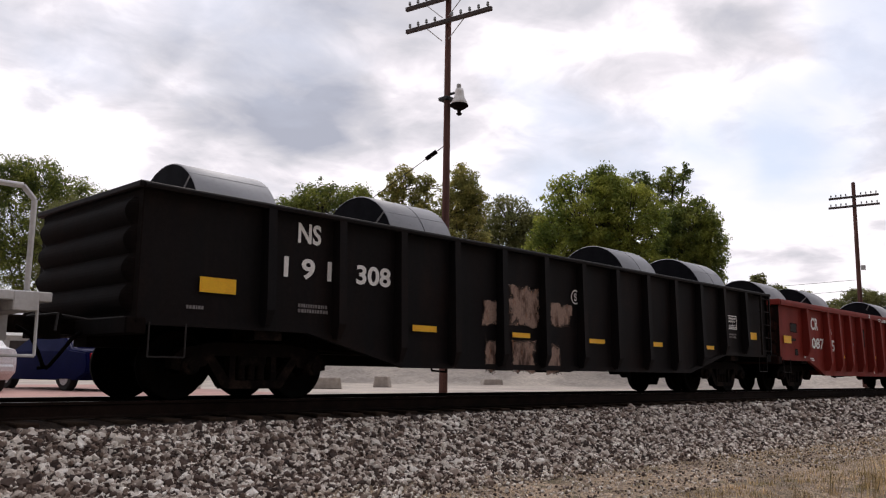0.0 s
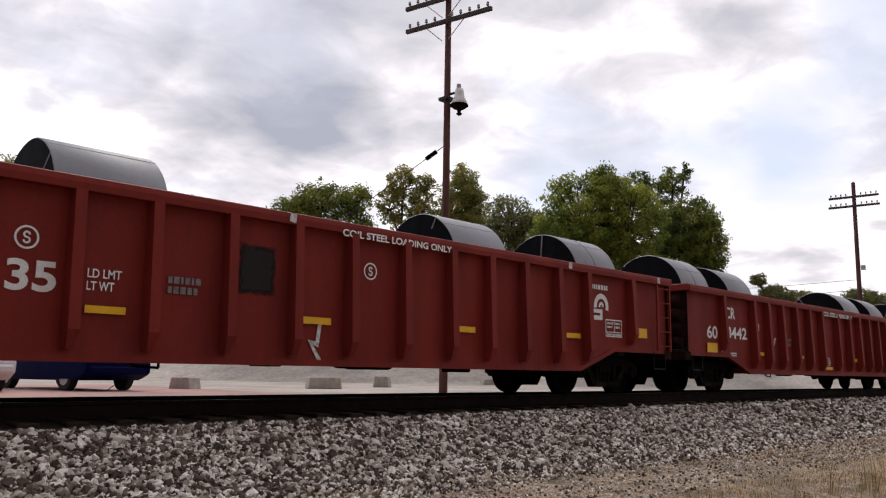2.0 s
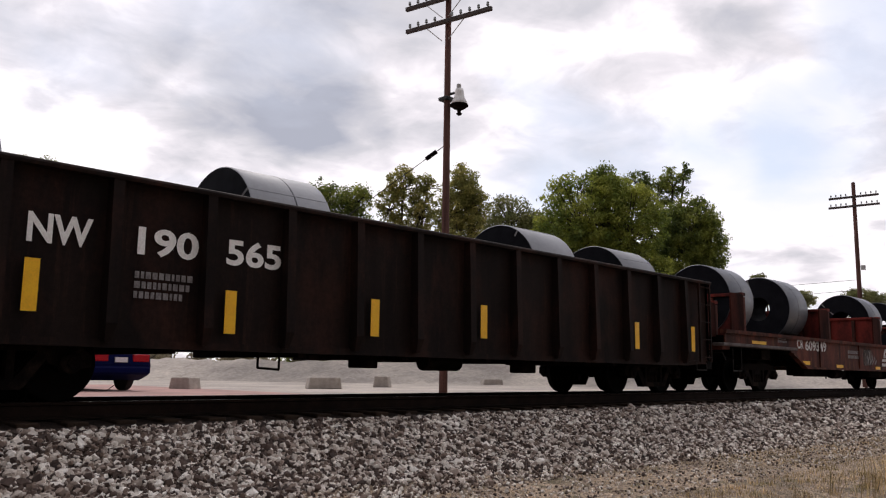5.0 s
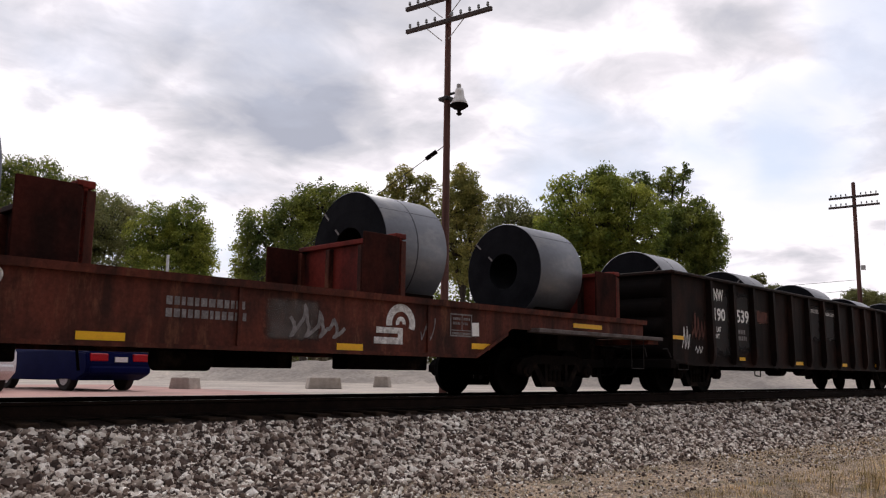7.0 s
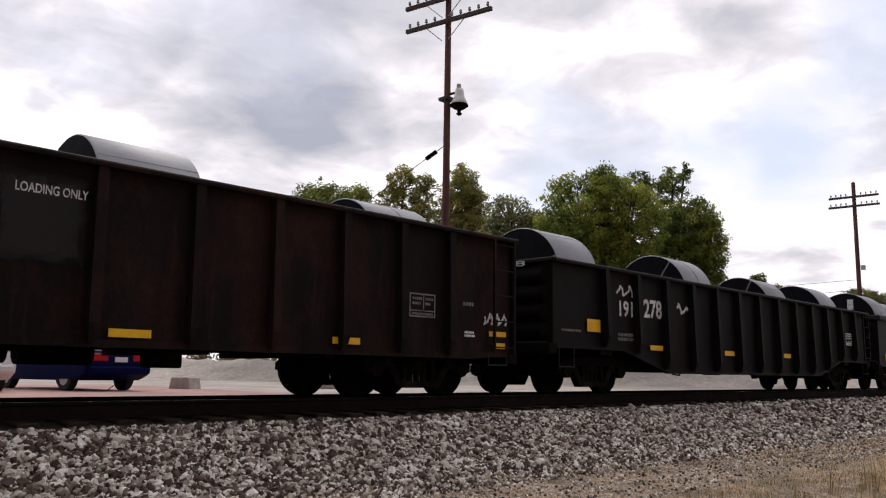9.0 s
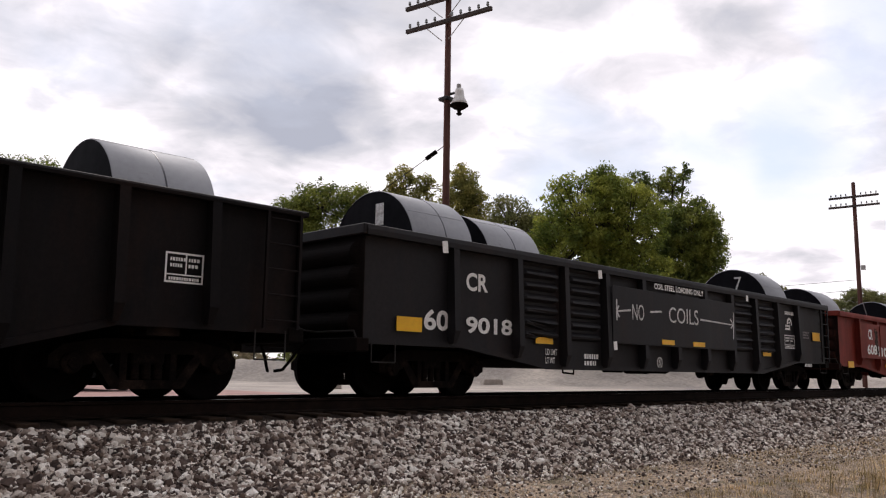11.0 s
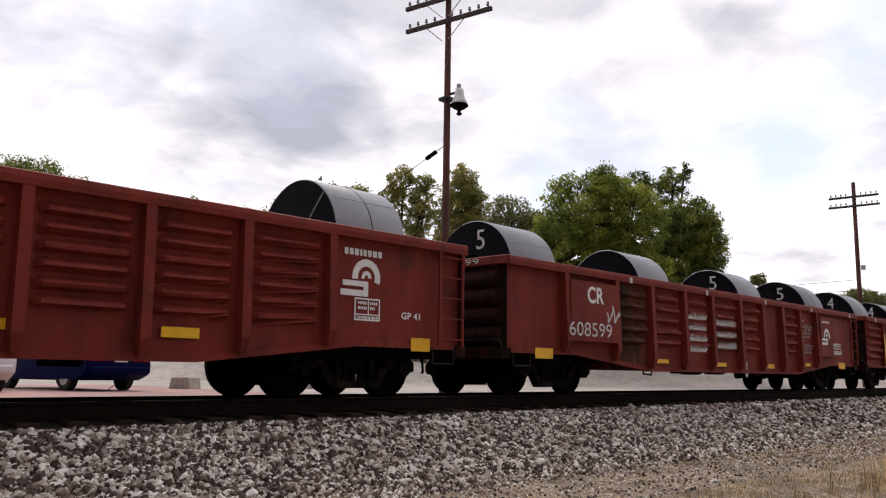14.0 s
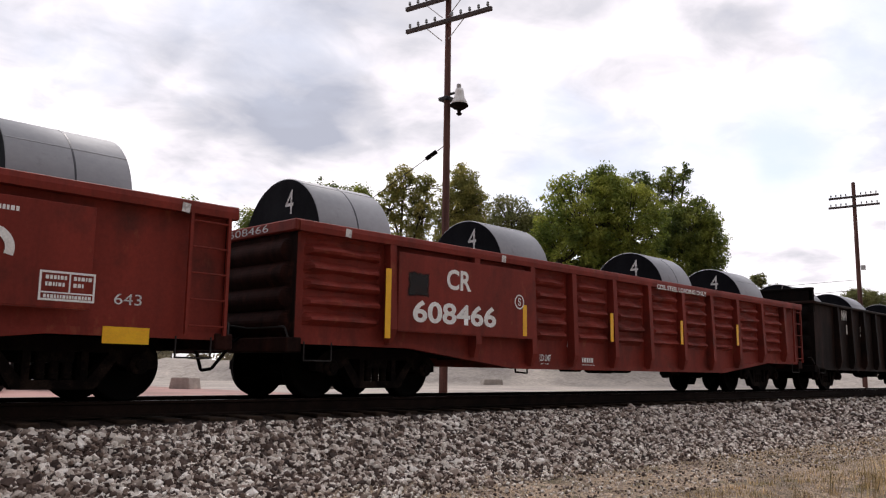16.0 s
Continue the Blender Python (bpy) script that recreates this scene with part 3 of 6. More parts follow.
def emblem(car, x, z, s, y, mat):
    """A plain emblem: a thick hooked arc over two bars."""
    bm = bmesh.new()
    ribbon(bm, arc(x + 0.30 * s, z + 0.26 * s, 0.24 * s, 190, -20, 18), 0.12 * s, y)
    ribbon(bm, arc(x + 0.30 * s, z + 0.26 * s, 0.07 * s, 200, -10, 10), 0.07 * s, y)
    quad(bm, x - 0.20 * s, z + 0.10 * s, x + 0.24 * s, z + 0.19 * s, y - 0.006)
    quad(bm, x - 0.24 * s, z - 0.06 * s, x + 0.24 * s, z + 0.04 * s, y - 0.006)
    quad(bm, x + 0.24 * s, z - 0.06 * s, x + 0.34 * s, z + 0.19 * s, y - 0.006)
    return part("emblem", bm, mat, car, "white painted emblem")


def data_box(car, x, z, w, h, y, mat, split=True):
    bm = bmesh.new()
    t = 0.022
    for a in ((x, z, x + w, z + t), (x, z + h - t, x + w, z + h), (x, z + t, x + t, z + h - t), (x + w - t, z + t, x + w, z + h - t)):
        quad(bm, *a, y)
    if split:
        quad(bm, x + w * 0.52, z + h * 0.25, x + w * 0.52 + t * 0.8, z + h - t, y)
        quad(bm, x + t, z + h * 0.25, x + w - t, z + h * 0.25 + t * 0.7, y - 0.0008)
    rnd = random.Random(int(x * 100))
    bars(bm, x + 0.06, z + h * 0.72, [w * 0.35, w * 0.3], 0.04, 0.03, y, rnd)
    bars(bm, x + w * 0.6, z + h * 0.72, [w * 0.28, w * 0.2], 0.04, 0.03, y, rnd)
    bars(bm, x + 0.05, z + h * 0.09, [w * 0.8], 0.035, 0.03, y, rnd)
    return part("data_panel", bm, mat, car, "white outlined inspection panel")


def ring_mark(car, x, z, r, y, mat):
    bm = bmesh.new()
    ribbon(bm, arc(x, z, r, 0, 360, 20), 0.022, y)
    ribbon(bm, arc(x, z + 0.25 * r, 0.26 * r, 0, 270, 8), 0.02, y)
    ribbon(bm, arc(x, z - 0.25 * r, 0.26 * r, 180, 450, 8), 0.02, y)
    return part("round_stencil", bm, mat, car)


def scribble(car, x, z, w, h, y, mat, seed, n=26, thick=0.03):
    rnd = random.Random(seed)
    bm = bmesh.new()
    m = n * 5
    top = [rnd.uniform(0.45, 1.0) for _ in range(n)]
    pts = []
    for i in range(m):
        u = i / (m - 1)
        a = u * math.pi * n * 0.34 + seed
        k = top[int(u * (n - 1))]
        pts.append((x + w * (u + 0.035 * math.sin(a * 2 + 1.1) + 0.05 * math.sin(a)), z + h * (0.06 + 0.44 * k * (1 + math.sin(a)))))
    ribbon(bm, pts, thick, y)
    return part("graffiti", bm, mat, car, "scrawled illegible paint marks")


def reflector(car, x, z, w, h, y):
    bm = bmesh.new()
    box(bm, x, x + w, y - 0.004, y + 0.004, z, z + h)
    return part("reflector", bm, M["yellow"], car, "yellow reflective strip")


# ---- gondola ----
W2 = 1.44            # half width over the sill and end posts
WS = 1.39            # half width at the side sheets, set in behind the posts


def gondola(name, label, u, L, top, mat, posts, low=0.52, high=0.86, cut=(2.0, 3.0), ribbed=(), ribs=6, chord=0.15, post_depth=0.105, deep=None,
            end_mat=None, group="cars of the freight train", ladder=True, chord_mat=None, end_ribs=4, post_w=0.13, raised=0.0, dents=0.0, post_foot=0.02, dark_bays=()):
    car = new(name)
    tagged(car, label, "railway gondola", group)
    end_mat = end_mat or M["end_black"]
    chord_mat = chord_mat or mat
    z_top = top - chord

    def foot(x):
        a, b = cut
        xx = min(x, L - x)
        if xx <= a:
            return high
        if xx >= b:
            return low
        return high + (low - high) * (xx - a) / (b - a)

    # side sheets, one per bay; stamped bays carry level flutes
    edges = [0.0] + [p for p in posts if 0.05 < p < L - 0.05] + [L]
    for i, (a, b) in enumerate(zip(edges[:-1], edges[1:])):
        bm = bmesh.new()
        xs = sorted({a, b, *[c for c in (cut[0], cut[1], L - cut[0], L - cut[1]) if a < c < b]})
        is_ribbed = i in ribbed
        if is_ribbed:
            xs = sorted({*xs, a + 0.14, a + 0.22, b - 0.22, b - 0.14, *((a + (b - a) * q for q in (0.3, 0.42, 0.54, 0.66, 0.75)) if dents else ())})
        nz = 8 * ribs if is_ribbed else 3
        rnd = random.Random(i * 7 + int(L * 100))
        grid = []
        for x in xs:
            col = []
            for k in range(nz + 1):
                f = k / nz
                z0 = foot(x)
                z = z0 + (z_top - z0) * f
                yy = -WS
                if is_ribbed and a + 0.18 < x < b - 0.18:
                    span0, span1 = low + 0.48, z_top - 0.06
                    if span0 < z < span1:
                        ph = (z - span0) / (span1 - span0) * ribs
                        g = ph % 1.0
                        lip = min(g / 0.22, 1.0) if g < 0.34 else max(0.0, 1.0 - (g - 0.34) / 0.50)
                        yy += 0.025 - 0.125 * lip * lip * (3 - 2 * lip) + dents * 0.045 * math.sin(x * 6.3 + z * 2.1 + i * 1.7) * math.sin(z * 7.7 + x * 2.6 + i)
                elif not is_ribbed:
                    yy += rnd.uniform(-0.008, 0.008) if 0 < k < nz else 0
                col.append(bm.verts.new((x, yy, z)))
            grid.append(col)
        for c0, c1 in zip(grid[:-1], grid[1:]):
            for k in range(nz):
                bm.faces.new((c0[k], c1[k], c1[k + 1], c0[k + 1]))
        back = [bm.verts.new((x, -WS + 0.014, foot(x))) for x in xs] + [bm.verts.new((x, -WS + 0.014, z_top)) for x in reversed(xs)]
        bm.faces.new(back[::-1])
        part("side_sheet", bm, M["rust"] if i in dark_bays else mat, car)
    # far side in one sheet
    bm = bmesh.new()
    outline = [(0, high), (cut[0], high), (cut[1], low), (L - cut[1], low), (L - cut[0], high), (L, high), (L, z_top), (0, z_top)]
    prism(bm, outline, "y", WS - 0.012, WS)
    part("far_side_sheet", bm, mat, car)
    # posts: hat sections, deeper at the foot
    for p in posts:
        for s in (-1, 1):
            bm = bmesh.new()
            z0 = foot(p) + post_foot
            w, d = post_w / 2, post_depth
            dd = d * 1.2
            y0 = s * (WS - 0.001)
            lo = [(p - w, y0), (p - w * 0.95, s * (W2 + dd)), (p + w * 0.95, s * (W2 + dd)), (p + w, y0)]
            hi = [(p - w, y0), (p - w * 0.95, s * (W2 + d * 0.75)), (p + w * 0.95, s * (W2 + d * 0.75)), (p + w, y0)]
            zk = z0 + 0.20
            rings = []
            for prof, z in (([(p - w * 0.8, y0), (p - w * 0.5, s * (W2 + dd * 0.45)), (p + w * 0.5, s * (W2 + dd * 0.45)), (p + w * 0.8, y0)], z0), (lo, zk), (hi, z_top + 0.01)):
                rings.append([bm.verts.new((a, b, z)) for a, b in prof])
            for r0, r1 in zip(rings[:-1], rings[1:]):
                for k in range(3):
                    bm.faces.new((r0[k], r0[k + 1], r1[k + 1], r1[k]))
            bm.faces.new(rings[0]); bm.faces.new(rings[-1])
            bmesh.ops.recalc_face_normals(bm, faces=bm.faces[:])
            part("post", bm, mat, car)
    # top chord with a rounded bulb
    for s in (-1, 1):
        bm = bmesh.new()
        o, i = s * (W2 + 0.085), s * (WS - 0.05)
        prism(bm, [(i, z_top), (o, z_top), (o + s * 0.006, z_top + chord * 0.5), (o - s * 0.008, top - 0.012), (o - s * 0.03, top), (i + s * 0.02, top), (i, top - 0.02)], "x", -0.03, L + 0.03)
        part("top_chord", bm, chord_mat, car)
    # bottom sill, one channel that follows the foot of the side
    bm = bmesh.new()
    pts = [0, cut[0], cut[1], L - cut[1], L - cut[0], L]
    prism(bm, [(x, foot(x) - 0.03) for x in pts] + [(x, foot(x) + 0.055) for x in reversed(pts)], "y", -WS - 0.03, -WS + 0.06)
    bmesh.ops.recalc_face_normals(bm, faces=bm.faces[:])
    part("side_sill", bm, mat, car)
    # ends with deep level flutes
    for x, s in ((0.0, -1), (L, 1)):
        bm = bmesh.new()
        nz = 12 * end_ribs
        ys = [-W2, -W2 + 0.10, -W2 + 0.2, W2 - 0.2, W2 - 0.1, W2]
        grid = []
        z0, z1 = high - 0.02, top
        for y in ys:
            col = []
            for k in range(nz + 1):
                z = z0 + (z1 - z0) * k / nz
                dep = 0.0
                if abs(y) < W2 - 0.15 and z0 + 0.12 < z < z_top - 0.08:
                    ph = (z - z0 - 0.12) / (z_top - 0.2 - z0) * end_ribs
                    dep = 0.11 * max(0.0, math.sin(math.pi * (ph % 1.0))) ** 0.8
                col.append(bm.verts.new((x + s * dep, y, z)))
            grid.append(col)
        for c0, c1 in zip(grid[:-1], grid[1:]):
            for k in range(nz):
                bm.faces.new((c0[k], c1[k], c1[k + 1], c0[k + 1]))
        bmesh.ops.recalc_face_normals(bm, faces=bm.faces[:])
        bmesh.ops.solidify(bm, geom=bm.faces[:], thickness=0.015)
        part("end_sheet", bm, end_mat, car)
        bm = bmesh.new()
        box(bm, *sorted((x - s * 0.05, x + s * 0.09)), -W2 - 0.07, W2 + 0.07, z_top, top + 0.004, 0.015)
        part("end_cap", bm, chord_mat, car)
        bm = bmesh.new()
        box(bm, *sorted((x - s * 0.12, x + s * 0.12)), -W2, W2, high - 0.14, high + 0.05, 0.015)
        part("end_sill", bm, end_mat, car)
    if raised:
        bm = bmesh.new()
        box(bm, -0.04, 0.04, -W2, W2, top, top + raised, 0.01)
        for y in (-W2 + 0.05, 0.0, W2 - 0.05):
            box(bm, -0.04, 0.10, y - 0.05, y + 0.05, top - 0.3, top + raised - 0.03, 0.01)
        box(bm, -0.07, 0.07, -W2 - 0.02, W2 + 0.02, top + raised - 0.05, top + raised + 0.02, 0.01)
        part("raised_end", bm, end_mat, car)
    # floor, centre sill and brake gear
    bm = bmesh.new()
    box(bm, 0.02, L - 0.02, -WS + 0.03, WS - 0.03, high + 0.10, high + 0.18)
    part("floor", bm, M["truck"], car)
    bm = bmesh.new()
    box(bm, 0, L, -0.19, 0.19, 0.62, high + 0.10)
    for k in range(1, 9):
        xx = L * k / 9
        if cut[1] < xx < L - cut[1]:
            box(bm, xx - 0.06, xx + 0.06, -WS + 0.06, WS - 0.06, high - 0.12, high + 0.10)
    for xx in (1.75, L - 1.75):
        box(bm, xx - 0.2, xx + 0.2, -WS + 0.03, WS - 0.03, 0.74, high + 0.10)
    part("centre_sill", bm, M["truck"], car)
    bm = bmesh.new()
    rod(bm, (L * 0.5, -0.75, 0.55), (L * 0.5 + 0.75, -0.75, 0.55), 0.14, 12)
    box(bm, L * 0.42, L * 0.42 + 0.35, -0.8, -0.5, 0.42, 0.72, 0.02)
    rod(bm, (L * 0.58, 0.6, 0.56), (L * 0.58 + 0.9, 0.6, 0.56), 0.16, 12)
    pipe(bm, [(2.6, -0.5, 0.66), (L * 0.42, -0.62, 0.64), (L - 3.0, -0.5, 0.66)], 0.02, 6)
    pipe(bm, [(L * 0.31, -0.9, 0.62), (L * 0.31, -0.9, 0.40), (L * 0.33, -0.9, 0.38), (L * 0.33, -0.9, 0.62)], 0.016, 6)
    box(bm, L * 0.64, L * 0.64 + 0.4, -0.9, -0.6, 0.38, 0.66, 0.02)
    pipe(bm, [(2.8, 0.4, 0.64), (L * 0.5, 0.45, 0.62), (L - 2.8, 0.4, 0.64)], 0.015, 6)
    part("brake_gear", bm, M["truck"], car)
    if ladder:
        for k in range(5):
            bm = bmesh.new()
            z = high + 0.12 + k * (z_top - high - 0.2) / 4
            pipe(bm, [(L - 0.50, -W2, z), (L - 0.50, -W2 - 0.07, z), (L - 0.06, -W2 - 0.07, z), (L - 0.06, -W2, z)], 0.012, 6)
            part("ladder_rung", bm, mat, car)
        for xx in (L - 0.53, L - 0.04):
            bm = bmesh.new()
            box(bm, xx - 0.02, xx + 0.02, -W2 - 0.085, -W2 - 0.045, high + 0.02, z_top)
            part("ladder_stile", bm, mat, car)
    add_trucks(car, (1.75, L - 1.75))
    add_couplers(car, L)
    add_steps(car, L, -W2 - 0.02, high)
    MOVING.append((car, u, 0.0, 0.0))
    return car


# ---- coils ----
def coil(u, length, r, mat, base, mark=None, label="", seed=0, bands=None, hole=0.30):
    """A coil lying on its side along the track, with a core hole, straps and a lapped outer edge."""
    name = "steel_coil"
    ob = new(name)
    tagged(ob, label or "grey steel coil with dark wound edges, loaded in a railway car", "steel coil", "coils on the train")
    rnd = random.Random(seed)
    bands = rnd.choice((0, 0, 1, 1)) if bands is None else bands
    m = pose(0, 0, 0, 0, 90, 0)
    bm = bmesh.new()
    prof = [(hole, 0.0), (r * 0.66, 0.004 + rnd.uniform(-0.02, 0.01)), (r - 0.014, 0.0), (r, 0.014), (r, length - 0.014), (r - 0.014, length), (hole, length)]
    lathe(bm, prof, 72, m, closed=True)
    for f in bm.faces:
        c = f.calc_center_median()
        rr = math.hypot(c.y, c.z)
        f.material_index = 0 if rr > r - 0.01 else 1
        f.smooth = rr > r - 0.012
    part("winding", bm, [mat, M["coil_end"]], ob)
    for k in range(bands):
        x = length * (0.5 if bands == 1 else 0.36 + 0.22 * k) + rnd.uniform(-0.06, 0.06)
        b = bmesh.new()
        lathe(b, [(r + 0.001, x), (r + 0.003, x), (r + 0.003, x + 0.022), (r + 0.001, x + 0.022)], 72, m, closed=True)
        part("strap", b, M["band"], ob)
    b = bmesh.new()
    a = radians(rnd.uniform(10, 60))
    p0 = (0.02, -r * math.sin(a) * 1.001, r * math.cos(a) * 1.001)
    box(b, 0.01, length - 0.01, -0.006, 0.006, r - 0.004, r + 0.004)
    bmesh.ops.rotate(b, verts=b.verts[:], matrix=Matrix.Rotation(a, 3, "X"))
    part("lap_edge", b, mat, ob)
    if rnd.random() < 0.7 and not mark:
        b = bmesh.new()
        a2 = rnd.uniform(-1.2, 1.2)
        prism(b, [(-0.016, hole + 0.02), (0.016, hole + 0.02), (0.016, r - 0.01), (-0.016, r - 0.01)], "x", -0.006, -0.002)
        bmesh.ops.rotate(b, verts=b.verts[:], matrix=Matrix.Rotation(a2, 3, "X"))
        part("eye_strap", b, M["grey_mark"], ob)
    if mark:
        # chalk figure on the end that faces the engine
        o = lettering("chalk_mark", mark, 0, 0, 0.36, M["chalk"], ob, y=0.0, width=0.20)
        o.rotation_euler = (0, 0, radians(-90))
        o.location = (-0.012, -0.10, r * 0.42)
    for s in (-0.5, 0.5):
        b = bmesh.new()
        prism(b, [(s - 0.2, -r - 0.02), (s + 0.2, -r - 0.02), (s + math.copysign(0.2, s), -r + 0.22), (s, -r + 0.12)], "x", 0.1, length - 0.1)
        part("timber_chock", b, M["tie"], ob)
    MOVING.append((ob, u, 0.0, base + r))
    return ob


CARS = {}
COIL_BASE = 1.27
# ---- the cars, from the head of the train ----
def even(first, last, n):
    return [round(first + (last - first) * i / (n - 1), 3) for i in range(n)]


c = CARS[1] = gondola("gondola", "black steel gondola with white lettering and patched rust", -83.2, 16.4, 2.43, M["black"], even(1.64, 15.05, 13), low=0.46, high=0.88, cut=(2.3, 4.0), chord=0.07, post_depth=0.11)
c = CARS[2] = gondola("gondola", "oxide red steel gondola with white lettering", -66.1, 16.25, 2.36, M["red"], [1.68, 3.2, 4.08, 4.94, 5.9, 6.85, 7.77, 8.75, 9.72, 10.6, 11.48, 12.42, 13.3, 14.8], low=0.46, high=0.84, cut=(1.95, 3.1), end_mat=M["end_shaded"], post_depth=0.13, post_foot=0.10)
c = CARS[3] = gondola("gondola", "oxide red steel gondola with white lettering, beside a black one", -49.0, 16.4, 2.34, M["red"], [1.6, 3.2, 4.02, 4.88, 5.78, 6.68, 7.59, 8.8, 9.75, 10.62, 11.49, 12.35, 13.12, 14.69], low=0.46, high=0.84, cut=(1.95, 3.1), end_mat=M["end_shaded"], post_depth=0.13, post_foot=0.10)
c = CARS[4] = gondola("gondola", "black steel gondola with upright yellow reflective strips", -31.7, 16.4, 2.46, M["brown"], even(1.71, 15.3, 13), low=0.62, high=0.66, cut=(0.4, 0.9), chord=0.07, post_depth=0.10)
c = CARS[6] = gondola("gondola", "brown-black rusty gondola with white lettering", 4.9, 16.5, 2.575, M["brown"], [1.69, 2.82, 3.9, 5.05, 6.2, 7.36, 8.45, 9.6, 10.75, 11.85, 12.95, 14.0, 15.0], low=0.62, high=0.66, cut=(0.4, 0.9), chord=0.07, post_depth=0.085)
c = CARS[7] = gondola("gondola", "black steel gondola with sprayed white marks", 22.5, 16.3, 2.40, M["black"], even(1.6, 15.05, 13), low=0.44, high=0.86, cut=(2.3, 4.0), chord=0.07, post_depth=0.11)
c = CARS[8] = gondola("gondola", "black fluted gondola with chalked writing on flat panels", 39.9, 17.1, 2.40, M["black_faded"], [1.76, 3.3, 4.6, 5.9, 7.2, 8.5, 9.8, 11.1, 12.4, 13.7, 15.0], low=0.48, high=0.78, cut=(2.0, 4.2), ribbed=(2, 3, 8, 9), chord=0.15)
c = CARS[9] = gondola("gondola", "oxide red gondola with stamped fluted side panels", 58.0, 16.3, 2.32, M["red_worn"], [1.66, 3.34, 4.7, 6.0, 7.3, 8.6, 9.9, 11.2, 12.45, 13.75], low=0.48, high=0.74, cut=(2.0, 4.4), ribbed=(2, 3, 4, 5, 6, 7, 8, 9), end_mat=M["end_shaded"], dents=0.0)
c = CARS[10] = gondola("gondola", "oxide red gondola with dented fluted panels and scrawled paint", 75.4, 16.4, 2.30, M["red_worn"], [1.57, 3.18, 4.49, 5.83, 7.09, 8.5, 9.75, 10.95, 12.07, 13.24], low=0.48, high=0.74, cut=(2.0, 4.4), ribbed=(2, 3, 4, 5, 6, 8), ribs=5, end_mat=M["end_shaded"], dents=0.9, dark_bays=(2,))
c = CARS[11] = gondola("gondola", "oxide red gondola with fluted panels and upright yellow strips", 92.8, 16.3, 2.30, M["red_worn"], [1.59, 3.36, 4.76, 5.95, 7.26, 8.54, 9.9, 11.2, 12.5, 13.85, 15.2], low=0.48, high=0.74, cut=(2.0, 4.4), ribbed=(0, 3, 4, 5, 6, 7, 8, 9, 10), ribs=5, end_mat=M["end_shaded"], dents=0.9)
c = CARS[12] = gondola("gondola", "brown-black gondola at the tail of the view", 110.2, 16.4, 2.48, M["brown"], even(1.7, 15.0, 13), low=0.62, high=0.66, cut=(0.4, 0.9), chord=0.07, raised=0.36, post_depth=0.10)


